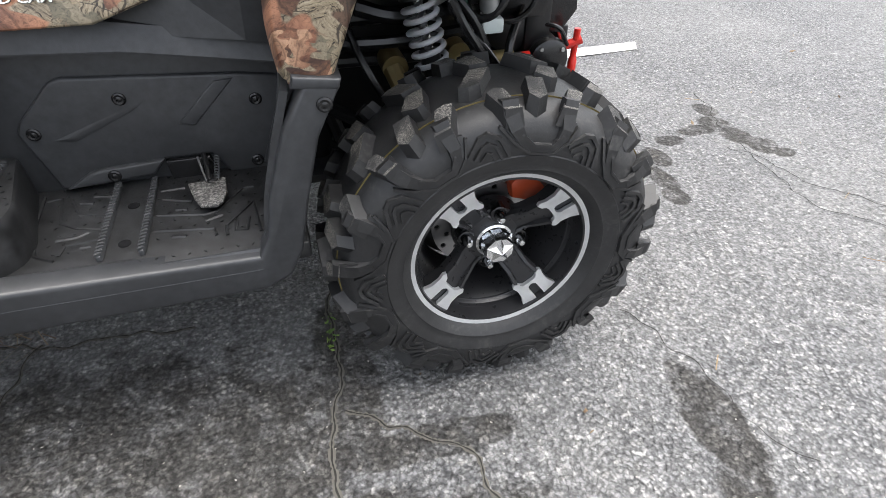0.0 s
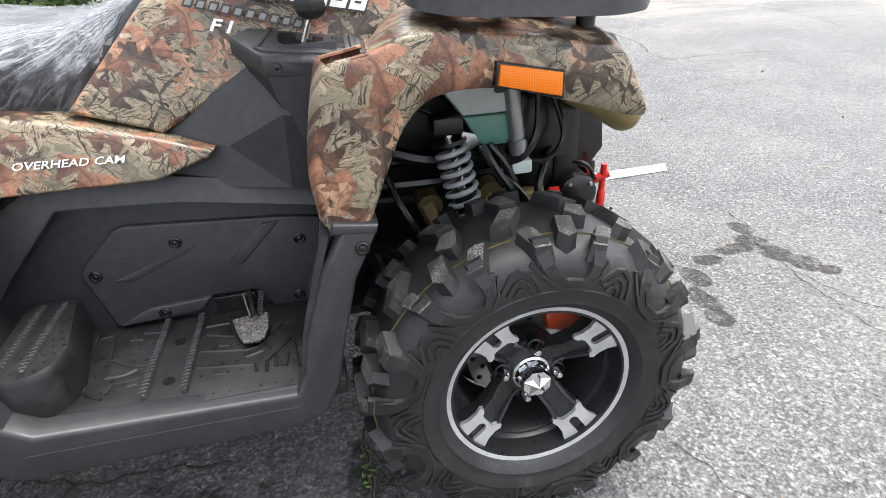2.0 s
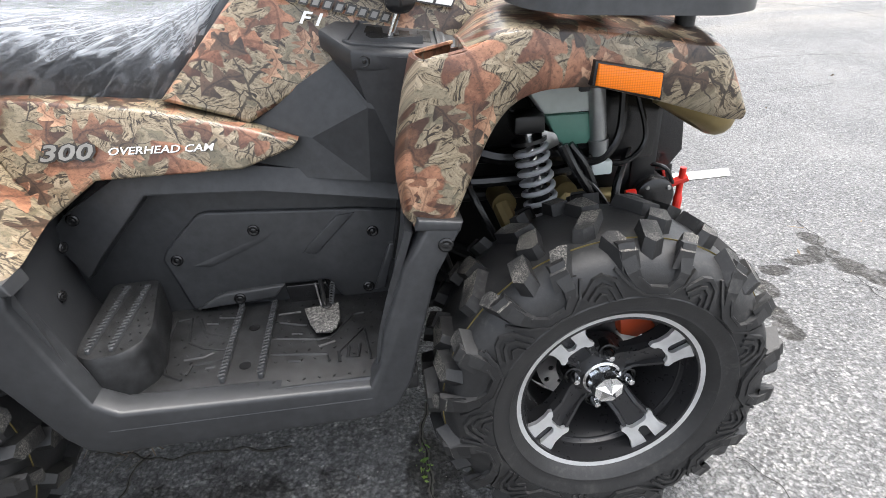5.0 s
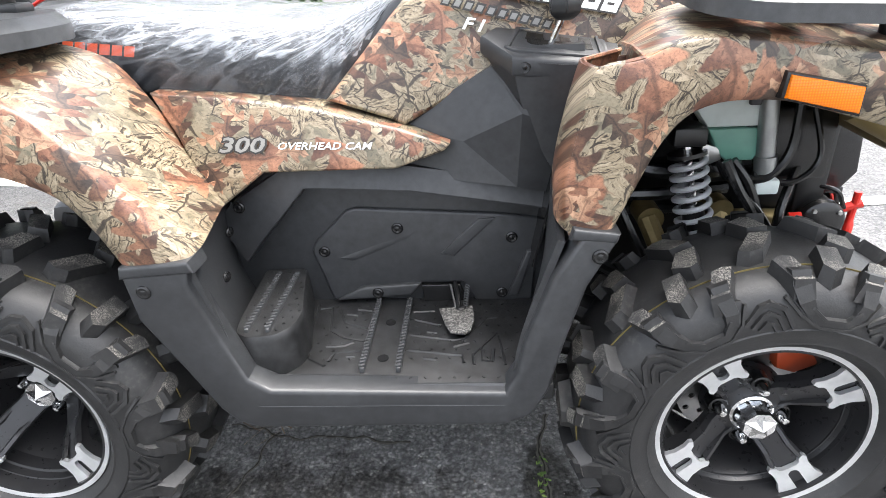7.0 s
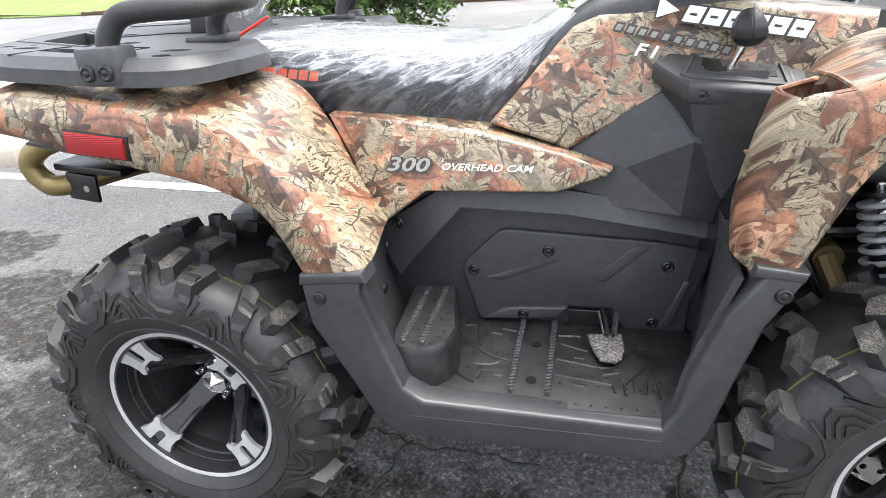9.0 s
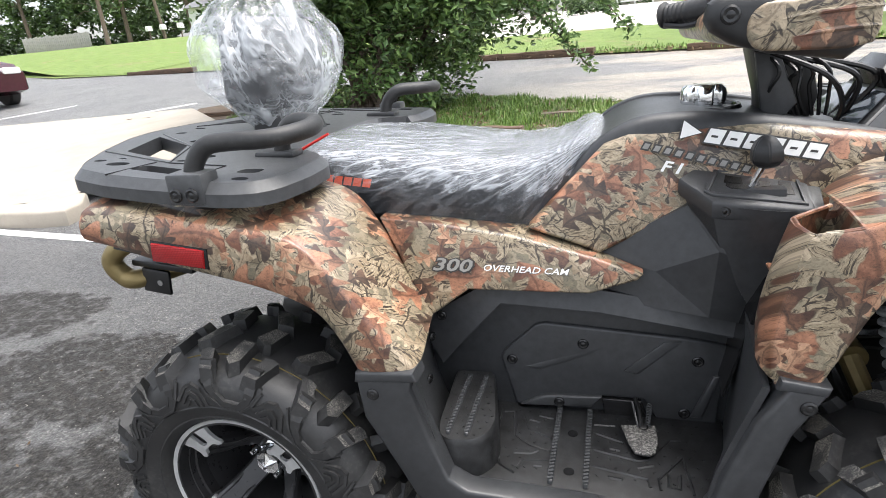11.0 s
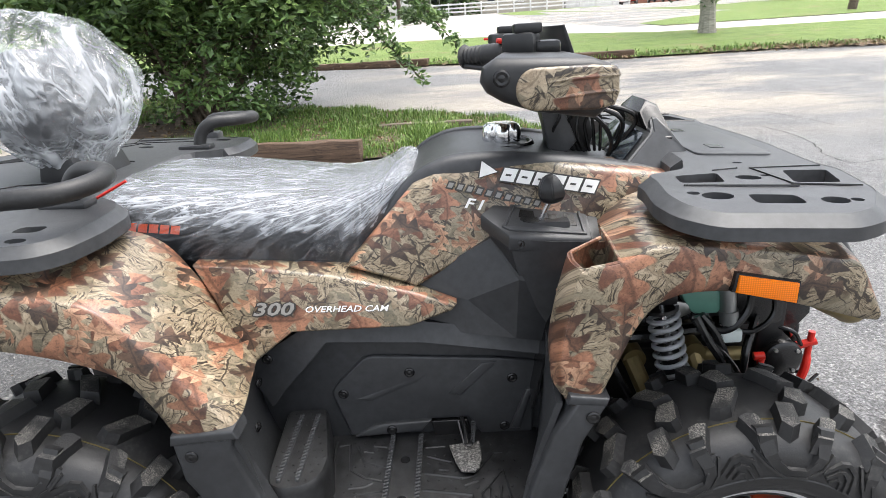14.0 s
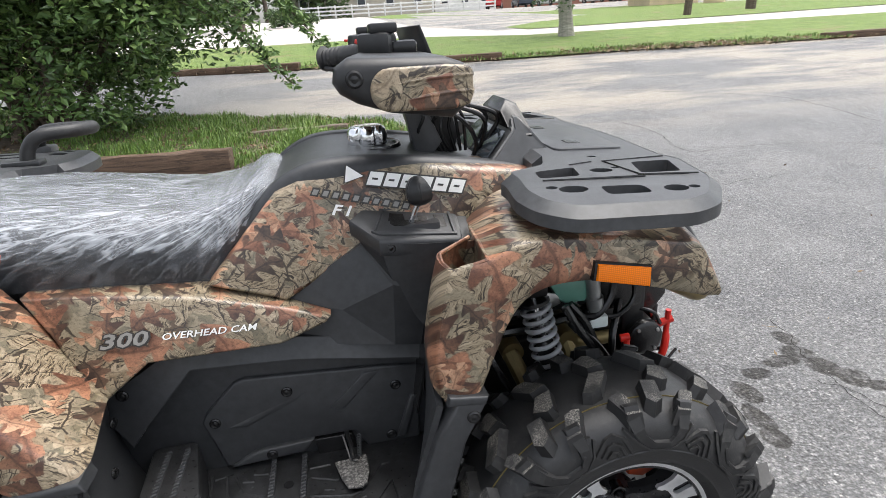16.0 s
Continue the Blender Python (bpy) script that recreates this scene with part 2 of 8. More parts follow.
    tan_where = m.math("MULTIPLY", m.ramp(m.noise(m.vec(m.math("MULTIPLY", x, 0.35), m.math("MULTIPLY", y, 1.1)), 1.0, 5, 0.65), (0.44, 0.0), (0.56, 0.8)), m.math("MULTIPLY", m.math("MULTIPLY", m.math("SUBTRACT", y, 3.6), 0.6, clamp=True), m.math("MULTIPLY", m.math("ADD", x, 2.5), 0.4, clamp=True)))
    col = m.mix(tan_where, col, c4(0.37, 0.325, 0.265))
    # a darker, newer patch of surfacing with a ragged edge
    new_edge = m.math("ADD", m.math("SUBTRACT", -1.05, x), m.math("MULTIPLY", m.math("SUBTRACT", m.noise(p, 2.6, 5, 0.65), 0.5), 1.6))
    new_part = m.math("MULTIPLY", m.math("MULTIPLY", new_edge, 2.2, clamp=True), m.math("MULTIPLY", m.math("SUBTRACT", 2.0, y), 1.5, clamp=True))
    col = m.mix(m.math("MULTIPLY", new_part, 0.85), col, m.mix(1.0, col, c4(0.50, 0.49, 0.48), "MULTIPLY"))
    pit = m.noise(p, 95.0, 4, 0.75)
    col = m.mix(1.0, col, m.ramp(pit, (0.36, 0.55), (0.64, 1.45)), "MULTIPLY")
    mottle = m.noise(p, 11.0, 8, 0.8)
    col = m.mix(0.35, col, m.mix(1.0, col, m.ramp(mottle, (0.3, 0.55), (0.7, 1.35)), "MULTIPLY"))
    # pale grit
    grit = m.n("TexVoronoi", Vector=wp, Scale=88.0)
    g = m.math("MULTIPLY", m.math("LESS_THAN", grit.outputs["Distance"], 0.27), m.math("GREATER_THAN", m.n("SeparateColor", i0=grit.outputs["Color"]).outputs[2], 0.91))
    col = m.mix(m.math("MULTIPLY", g, 0.8), col, c4(0.5, 0.48, 0.43))
    rough = m.math("ADD", m.math("ADD", 0.38, m.math("MULTIPLY", tone2, 0.28)), m.math("MULTIPLY", damp_shade, 0.22))
    m.put(m.bsdf, "Specular IOR Level", m.math("SUBTRACT", 0.50, m.math("MULTIPLY", damp_shade, 0.30)))
    h = m.math("ADD", m.math("MULTIPLY", m.math("MULTIPLY", st.outputs["Distance"], st.outputs["Distance"]), -1.0), m.math("ADD", m.math("MULTIPLY", tone, 0.55), m.math("MULTIPLY", m.noise(p, 420.0, 2), 0.25)))
    return m.set(Base_Color=col, Roughness=rough, Normal=m.bump(h, 1.0, 0.0048))


def film(name, seed, clear, fan, lines, milkiness, gloss=1.5, low=0.0):
    """Thin crumpled polythene: mostly clear, milky in its folds, glossy, with sky sheen painted into the milk. The
    creases run out from the point fan (x, run).
    """
    m = Nodes(name)
    p = m.pos()
    x, y, z = m.xyz(p)
    s = m.math("ADD", z, m.math("MULTIPLY", y, 0.9))
    dx, ds = m.math("SUBTRACT", x, fan[0]), m.math("SUBTRACT", s, fan[1])
    ang = m.math("ARCTAN2", ds, m.math("MULTIPLY", dx, -1.0))
    rad = m.math("SQRT", m.math("ADD", m.math("MULTIPLY", dx, dx), m.math("MULTIPLY", ds, ds)))
    q = m.vec(m.math("MULTIPLY", ang, lines[0]), m.math("MULTIPLY", rad, lines[1]), seed)
    fold = m.noise(q, 1.0, 1, 0.5, 0.25)
    small = m.noise(m.vec(m.math("MULTIPLY", ang, lines[0] * 2.4), m.math("MULTIPLY", rad, lines[1] * 2.0), seed + 3), 1.0, 0, 0.5, 0.35)
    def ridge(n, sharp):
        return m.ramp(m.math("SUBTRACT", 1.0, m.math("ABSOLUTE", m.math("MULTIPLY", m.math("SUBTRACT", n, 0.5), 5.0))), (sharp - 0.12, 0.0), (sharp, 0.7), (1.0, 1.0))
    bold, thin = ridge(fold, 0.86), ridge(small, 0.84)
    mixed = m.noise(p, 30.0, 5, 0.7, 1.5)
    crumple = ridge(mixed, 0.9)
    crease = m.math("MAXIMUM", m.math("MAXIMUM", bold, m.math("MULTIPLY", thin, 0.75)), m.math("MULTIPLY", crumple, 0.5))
    # the film clings clear to the lower side; above a ragged line it is milky, with sky sheen painted in
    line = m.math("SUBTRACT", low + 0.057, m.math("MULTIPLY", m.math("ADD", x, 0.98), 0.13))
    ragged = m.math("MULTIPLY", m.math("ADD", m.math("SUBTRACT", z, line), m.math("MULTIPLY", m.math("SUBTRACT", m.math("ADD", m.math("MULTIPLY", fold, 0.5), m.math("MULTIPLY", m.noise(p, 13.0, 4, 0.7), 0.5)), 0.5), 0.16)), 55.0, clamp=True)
    loose_sheen = m.math("MULTIPLY", ragged, m.ramp(m.noise(p, 9.0, 4, 0.6), (0.34, 0.62), (0.62, 1.0)))
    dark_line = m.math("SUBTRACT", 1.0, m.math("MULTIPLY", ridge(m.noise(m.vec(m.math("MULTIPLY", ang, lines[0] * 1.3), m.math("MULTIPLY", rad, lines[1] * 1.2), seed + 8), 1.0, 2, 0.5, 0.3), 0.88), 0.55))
    milk = m.math("ADD", m.math("MULTIPLY", m.math("MULTIPLY", loose_sheen, dark_line), 1.0 - clear), m.math("MULTIPLY", crease, m.math("ADD", 0.20, m.math("MULTIPLY", loose_sheen, milkiness - 0.20))), clamp=True)
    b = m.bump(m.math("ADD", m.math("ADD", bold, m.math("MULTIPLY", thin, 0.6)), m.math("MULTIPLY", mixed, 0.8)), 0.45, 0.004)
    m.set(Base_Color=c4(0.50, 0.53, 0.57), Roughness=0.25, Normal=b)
    tr = m.n("BsdfTransparent", Color=c4(0.97, 0.98, 0.99))
    mx = m.n("MixShader", i0=milk, i1=tr.outputs[0], i2=m.bsdf.outputs[0])
    gl = m.n("BsdfGlossy", Color=c4(1, 1, 1), Roughness=0.20, Normal=b)
    lw = m.n("Fresnel", IOR=gloss, Normal=b)
    mx2 = m.n("MixShader", i0=lw.outputs[0], i1=mx.outputs[0], i2=gl.outputs[0])
    m.t.links.new(mx2.outputs[0], m.out.inputs["Surface"])
    return m.mat


def bag_skin(name):
    """Thin crumpled bag: clear with sharp white creases that run mostly downwards, and milky where it lies in layers."""
    m = Nodes(name)
    p = m.pos()
    x, y, z = m.xyz(p)
    q = m.vec(m.math("ADD", x, m.math("MULTIPLY", z, 0.25)), y, m.math("MULTIPLY", z, 0.42))
    ridges = []
    for scale, sharp in ((11.0, 0.93), (26.0, 0.90), (58.0, 0.88)):
        n = m.noise(q, scale, 2, 0.5, 0.7)
        ridges.append(m.ramp(m.math("SUBTRACT", 1.0, m.math("ABSOLUTE", m.math("MULTIPLY", m.math("SUBTRACT", n, 0.5), 4.0))), (sharp - 0.12, 0.0), (sharp, 0.75), (1.0, 1.0)))
    crease = m.math("MAXIMUM", m.math("MAXIMUM", ridges[0], m.math("MULTIPLY", ridges[1], 0.8)), m.math("MULTIPLY", ridges[2], 0.45))
    layer = m.ramp(m.noise(m.vec(x, y, m.math("MULTIPLY", z, 0.6)), 7.0, 3, 0.55), (0.46, 0.02), (0.70, 0.50))
    milk = m.math("ADD", m.math("MULTIPLY", layer, 0.60), m.math("MULTIPLY", crease, m.math("ADD", 0.16, m.math("MULTIPLY", layer, 0.70))), clamp=True)
    b = m.bump(m.math("ADD", ridges[0], m.math("MULTIPLY", ridges[1], 0.5)), 0.5, 0.006)
    m.set(Base_Color=c4(0.74, 0.77, 0.80), Roughness=0.3, Normal=b)
    tr = m.n("BsdfTransparent", Color=c4(0.97, 0.98, 0.99))
    mx = m.n("MixShader", i0=milk, i1=tr.outputs[0], i2=m.bsdf.outputs[0])
    gl = m.n("BsdfGlossy", Color=c4(1, 1, 1), Roughness=0.16, Normal=b)
    mx2 = m.n("MixShader", i0=0.05, i1=mx.outputs[0], i2=gl.outputs[0])
    m.t.links.new(mx2.outputs[0], m.out.inputs["Surface"])
    return m.mat


def rubber(name):
    m = Nodes(name)
    p = m.pos()
    dust = m.math("MULTIPLY", m.noise(p, 14, 5, 0.65), m.noise(p, 120, 3, 0.6))
    col = m.ramp(dust, (0.16, (0.014, 0.014, 0.0145)), (0.30, (0.021, 0.021, 0.0215)), (0.48, (0.052, 0.0505, 0.047)))
    return m.set(Base_Color=col, Roughness=m.math("ADD", m.math("MULTIPLY", dust, 0.6), 0.34), Normal=m.bump(m.noise(p, 350, 3), 0.35, 0.0008))


def lug_rubber(name):
    """Tops of the tread blocks: scuffed and grainy, with pale road grit worked in."""
    m = Nodes(name)
    p = m.pos()
    scuff = m.noise(p, 520, 4, 0.75)
    where = m.noise(p, 16, 3, 0.6)
    col = m.ramp(scuff, (0.42, (0.013, 0.013, 0.0135)), (0.50, (0.070, 0.066, 0.060)), (0.62, (0.26, 0.245, 0.215)))
    col = m.mix(m.ramp(where, (0.44, 0.08), (0.56, 0.95)), c4(0.014, 0.014, 0.0145), col)
    return m.set(Base_Color=col, Roughness=0.62, Normal=m.bump(scuff, 0.8, 0.0016))


def scuffed(name):
    """Black-painted cast metal worn through to pale bare flecks."""
    m = Nodes(name)
    p = m.pos()
    x, y, z = m.xyz(p)
    n = m.noise(m.vec(m.math("MULTIPLY", x, 230.0), m.math("MULTIPLY", y, 260.0), m.math("MULTIPLY", z, 260.0)), 1.0, 4, 0.7, 0.6)
    col = m.ramp(n, (0.44, (0.030, 0.029, 0.028)), (0.51, (0.085, 0.082, 0.078)), (0.62, (0.27, 0.262, 0.245)))
    return m.set(Base_Color=col, Roughness=0.5, Normal=m.bump(n, 0.8, 0.002))


def grass_mat(name, a, b, c):
    m = Nodes(name)
    p = m.pos()
    r = m.n("NewGeometry").outputs["Random Per Island"]
    mixv = m.math("ADD", m.math("MULTIPLY", r, 0.55), m.math("MULTIPLY", m.noise(p, 1.4, 4), 0.5))
    col = m.ramp(mixv, (0.2, a), (0.5, b), (0.85, c))
    m.put(m.bsdf, "Specular IOR Level", 0.5)
    return m.set(Base_Color=col, Roughness=0.45)


def lawn(name):
    m = Nodes(name)
    p = m.pos()
    f = m.noise(p, 3.0, 6, 0.7)
    g = m.noise(p, 60.0, 4, 0.7)
    col = m.ramp(m.math("ADD", m.math("MULTIPLY", f, 0.5), m.math("MULTIPLY", g, 0.5)), (0.3, (0.065, 0.105, 0.020)), (0.5, (0.13, 0.195, 0.040)), (0.7, (0.21, 0.265, 0.075)))
    col = m.mix(m.ramp(m.noise(p, 1.1, 6, 0.7), (0.56, 0.0), (0.68, 0.75)), col, c4(0.22, 0.17, 0.09))
    return m.set(Base_Color=col, Roughness=0.85, Normal=m.bump(g, 0.8, 0.03))


def wood(name, dark, light):
    m = Nodes(name)
    p = m.pos()
    x, y, z = m.xyz(p)
    g = m.noise(m.vec(m.math("MULTIPLY", x, 2.0), m.math("MULTIPLY", y, 30.0), m.math("MULTIPLY", z, 45.0)), 1.0, 6, 0.7, 0.8)
    col = m.ramp(g, (0.3, dark), (0.55, light), (0.75, tuple(v * 1.5 for v in light)))
    return m.set(Base_Color=col, Roughness=0.85, Normal=m.bump(g, 0.9, 0.012))


def concrete(name, base):
    m = Nodes(name)
    p = m.pos()
    a = m.noise(p, 2.2, 6, 0.65)
    b = m.noise(p, 90.0, 4, 0.6)
    col = m.ramp(m.math("ADD", m.math("MULTIPLY", a, 0.7), m.math("MULTIPLY", b, 0.3)), (0.3, tuple(v * 0.78 for v in base)), (0.7, tuple(min(0.9, v * 1.12) for v in base)))
    return m.set(Base_Color=col, Roughness=0.85, Normal=m.bump(b, 0.3, 0.004))


def screen_glass(name):
    m = Nodes(name)
    return m.set(Base_Color=c4(0.02, 0.025, 0.03), Roughness=0.06, Normal=m.bump(m.noise(m.pos(), 30, 3), 0.12, 0.004))


def reflector(name, base):
    """Moulded plastic lens with a fine honeycomb of prisms."""
    m = Nodes(name)
    x, y, z = m.xyz(m.pos())
    v = m.n("TexVoronoi", Vector=m.vec(x, z), Scale=330.0, Randomness=0.0)
    v.voronoi_dimensions = "2D"
    col = m.ramp(v.outputs["Distance"], (0.1, tuple(min(1, q * 1.08) for q in base)), (0.60, tuple(q * 0.72 for q in base)))
    return m.set(Base_Color=col, Roughness=0.12, Normal=m.bump(v.outputs["Distance"], 0.5, 0.001))


CAMO = camo("printed_camouflage")
BLACK = plastic("black_plastic", (0.030, 0.0315, 0.034), 0.40)
BLACK_SOFT = plastic("soft_black_plastic", (0.036, 0.0375, 0.040), 0.42)
RACK = plastic("rack_plastic", (0.046, 0.048, 0.051), 0.42)
GLOSS_BLACK = plain("gloss_black_paint", (0.008, 0.008, 0.0085), 0.27)
FRAME_BLACK = metal("black_frame_paint", (0.008, 0.008, 0.0085), 0.36, 0.0)
TYRE = rubber("tyre_rubber")
LUG = lug_rubber("tread_rubber")
RIM_BLACK = metal("satin_black_alloy", (0.034, 0.034, 0.036), 0.30, 0.45)
MACHINED = metal("machined_alloy", (0.70, 0.71, 0.72), 0.40, 0.75)
CHROME = metal("chrome", (0.80, 0.81, 0.82), 0.10)
STEEL = metal("bare_steel", (0.50, 0.50, 0.50), 0.35)
SCUFFED = scuffed("scuffed_cast_metal")
BLACK_DARK = plastic("deep_black_plastic", (0.013, 0.0135, 0.0145), 0.42)
FLOOR_PLASTIC = plastic("footboard_plastic", (0.014, 0.0145, 0.0155), 0.44, 0.5, 0.8)
SPRING = plain("grey_spring_paint", (0.40, 0.41, 0.43), 0.30)
BRASS = metal("gold_olive_metal", (0.26, 0.20, 0.09), 0.42, 0.6)
RED = plain("red_paint", (0.52, 0.02, 0.012), 0.30)
CALIPER = plain("orange_red_paint", (0.45, 0.07, 0.025), 0.40)
AMBER = reflector("amber_lens", (0.86, 0.20, 0.002))
RED_LENS = reflector("red_lens", (0.27, 0.010, 0.012))
WHITE_DECAL = plain("white_print", (0.80, 0.80, 0.78), 0.35)
DARK_DECAL = plain("dark_print", (0.03, 0.027, 0.024), 0.35)
YELLOW_LINE = plain("yellow_paint_line", (0.13, 0.10, 0.03), 0.6)
GREY_DECAL = plain("grey_print", (0.24, 0.235, 0.22), 0.35)
ORANGE_DECAL = plain("orange_red_print", (0.75, 0.13, 0.06), 0.45)
SEAT_VINYL = plastic("black_vinyl", (0.020, 0.021, 0.024), 0.45, 0.5)
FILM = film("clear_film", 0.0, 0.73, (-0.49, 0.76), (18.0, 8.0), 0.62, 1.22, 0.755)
BAG_FILM = bag_skin("bag_film")
TANK_PLASTIC = plain("translucent_white_bottle", (0.62, 0.68, 0.66), 0.35)
COOLANT = plain("green_coolant_bottle", (0.13, 0.30, 0.24), 0.30)
GREY_METAL = metal("grey_tube_metal", (0.36, 0.37, 0.37), 0.38, 0.8)
ASPHALT = asphalt("asphalt")
LAWN = lawn("lawn")
BLADES = grass_mat("grass_blades", (0.04, 0.080, 0.014), (0.105, 0.20, 0.030), (0.22, 0.31, 0.075))
DRY_LEAVES = grass_mat("dry_leaves", (0.07, 0.045, 0.025), (0.16, 0.10, 0.05), (0.30, 0.22, 0.12))
LEAVES = grass_mat("bush_leaves", (0.035, 0.065, 0.020), (0.080, 0.155, 0.038), (0.20, 0.30, 0.085))
FAR_LEAVES = grass_mat("tree_leaves", (0.028, 0.052, 0.018), (0.060, 0.11, 0.032), (0.14, 0.21, 0.07))
BARK = wood("bark", (0.05, 0.04, 0.03), (0.13, 0.10, 0.075))
PALE_BARK = wood("pale_bark", (0.16, 0.145, 0.12), (0.34, 0.32, 0.28))
TIMBER = wood("weathered_timber", (0.022, 0.014, 0.009), (0.115, 0.072, 0.046))
CONCRETE = concrete("pale_concrete", (0.46, 0.435, 0.40))
PAD = concrete("tan_concrete", (0.37, 0.33, 0.275))
LINE_PAINT = concrete("white_line_paint", (0.76, 0.76, 0.75))
CRACK = plain("crack_dirt", (0.022, 0.020, 0.017), 0.9)
CRACK_LIP = concrete("crack_lip", (0.105, 0.10, 0.085))
MULCH = wood("brown_mulch", (0.035, 0.024, 0.016), (0.10, 0.07, 0.045))
SCREEN = screen_glass("dark_screen")


# ---- mesh helpers ----
def finish(name, bm, mat, smooth=35.0):
    me = bpy.data.meshes.new(name)
    bmesh.ops.recalc_face_normals(bm, faces=bm.faces)
    bm.to_mesh(me)
    bm.free()
    me.materials.append(mat)
    if smooth:
        me.shade_smooth()
        me.set_sharp_from_angle(angle=radians(smooth))
    return me


def part(name, bm, mat, parent=None, label="", smooth=35.0):
    """One mesh object under a thing or a part."""
    ob = new(name, finish(name, bm, mat, smooth))
    if parent:
        ob.parent = parent
    return tagged(ob, label)


def thing(name, label, category, group="", kind="", at=(0, 0, 0)):
    ob = new(name)
    ob.empty_display_size = 0.1
    ob.location = at
    return tagged(ob, label, category, group, kind)


def add_box(bm, centre, size, bevel=0.0, turn=None, seg=2):
    r = bmesh.ops.create_cube(bm, size=1.0)
    m = Matrix.Translation(centre) @ (turn.to_4x4() if turn else Matrix()) @ Matrix.Diagonal((*size, 1))
    bmesh.ops.transform(bm, matrix=m, verts=r["verts"])
    if bevel:
        edges = list({e for v in r["verts"] for e in v.link_edges})
        bmesh.ops.bevel(bm, geom=edges, offset=bevel, segments=seg, affect="EDGES", profile=0.5)
    return bm


def box(centre, size, bevel=0.0, turn=None, seg=2):
    return add_box(bmesh.new(), centre, size, bevel, turn, seg)


def rot(rx=0, ry=0, rz=0):
    return Euler((radians(rx), radians(ry), radians(rz))).to_matrix()


def add_prism(bm, poly, plane, a, b, bevel=0.0, seg=2):
    """A polygon drawn in xz, xy or yz, drawn out from a to b along the third axis."""
    def at(u, v, w):
        return {"xz": (u, w, v), "xy": (u, v, w), "yz": (w, u, v)}[plane]
    lo = [bm.verts.new(at(u, v, a)) for u, v in poly]
    hi = [bm.verts.new(at(u, v, b)) for u, v in poly]
    n = len(poly)
    faces = [bm.faces.new(lo), bm.faces.new(hi)]
    for i in range(n):
        faces.append(bm.faces.new((lo[i], lo[(i + 1) % n], hi[(i + 1) % n], hi[i])))
    bmesh.ops.recalc_face_normals(bm, faces=faces)
    if bevel:
        edges = [e for f in faces[:2] for e in f.edges]
        bmesh.ops.bevel(bm, geom=list(set(edges)), offset=bevel, segments=seg, affect="EDGES", profile=0.5, clamp_overlap=True)
    return bm


def prism(poly, plane, a, b, bevel=0.0, seg=2):
    return add_prism(bmesh.new(), poly, plane, a, b, bevel, seg)


def smooth_line(points, per=6, closed=False):
    """A smooth run through the points (Catmull-Rom)."""
    pts = [Vector(p) for p in points]
    n = len(pts)
    out = []
    for i in range(n if closed else n - 1):
        p0 = pts[(i - 1) % n] if closed or i > 0 else pts[0] * 2 - pts[1]
        p1, p2 = pts[i], pts[(i + 1) % n]
        p3 = pts[(i + 2) % n] if closed or i + 2 < n else pts[-1] * 2 - pts[-2]
        for k in range(per):
            t = k / per
            out.append(0.5 * ((2 * p1) + (p2 - p0) * t + (2 * p0 - 5 * p1 + 4 * p2 - p3) * t * t + (3 * p1 - p0 - 3 * p2 + p3) * t ** 3))
    if not closed:
        out.append(pts[-1])
    return out


def add_tube(bm, path, radius, sides=10, caps=True):
    """A round bar along a path; radius is a number or one for each point."""
    path = [Vector(p) for p in path]
    n = len(path)
    rad = radius if isinstance(radius, (list, tuple)) else [radius] * n
    rings, up = [], None
    for i, p in enumerate(path):
        d = (path[min(i + 1, n - 1)] - path[max(i - 1, 0)]).normalized()
        if up is None:
            up = d.orthogonal().normalized()
        up = (up - d * up.dot(d)).normalized()
        side = d.cross(up)
        rings.append([bm.verts.new(p + (up * math.cos(a) + side * math.sin(a)) * rad[i]) for a in (2 * math.pi * k / sides for k in range(sides))])
    for a, b in zip(rings, rings[1:]):
        for k in range(sides):
            bm.faces.new((a[k], a[(k + 1) % sides], b[(k + 1) % sides], b[k]))
    if caps:
        bm.faces.new(rings[0])
        bm.faces.new(rings[-1])
    return bm


def tube(path, radius, sides=10, caps=True):
    return add_tube(bmesh.new(), path, radius, sides, caps)


def add_lathe(bm, profile, axis="y", centre=(0, 0, 0), steps=48, closed=False, caps=True):
    """Turns a profile of (along the axis, radius) round the axis."""
    rings = []
    for w, r in profile:
        ring = []
        for k in range(steps):
            a = 2 * math.pi * k / steps
            c, s = r * math.cos(a), r * math.sin(a)
            q = {"y": (c, w, s), "x": (w, c, s), "z": (c, s, w)}[axis]
            ring.append(bm.verts.new(Vector(q) + Vector(centre)))
        rings.append(ring)
    pairs = list(zip(rings, rings[1:])) + ([(rings[-1], rings[0])] if closed else [])
    for a, b in pairs:
        for k in range(steps):
            bm.faces.new((a[k], a[(k + 1) % steps], b[(k + 1) % steps], b[k]))
    if caps and not closed:
        for ring, (w, r) in ((rings[0], profile[0]), (rings[-1], profile[-1])):
            if r > 1e-4:
                bm.faces.new(ring)
    return bm


def lathe(profile, axis="y", centre=(0, 0, 0), steps=48, closed=False):
    return add_lathe(bmesh.new(), profile, axis, centre, steps, closed)


def fine_grid(rows, nu=4, nv=4):
    """Rows of control points made fine in both ways."""
    lines = [smooth_line(r, nv) for r in rows]
    cols = [smooth_line([l[k] for l in lines], nu) for k in range(len(lines[0]))]
    return [[c[i] for c in cols] for i in range(len(cols[0]))]


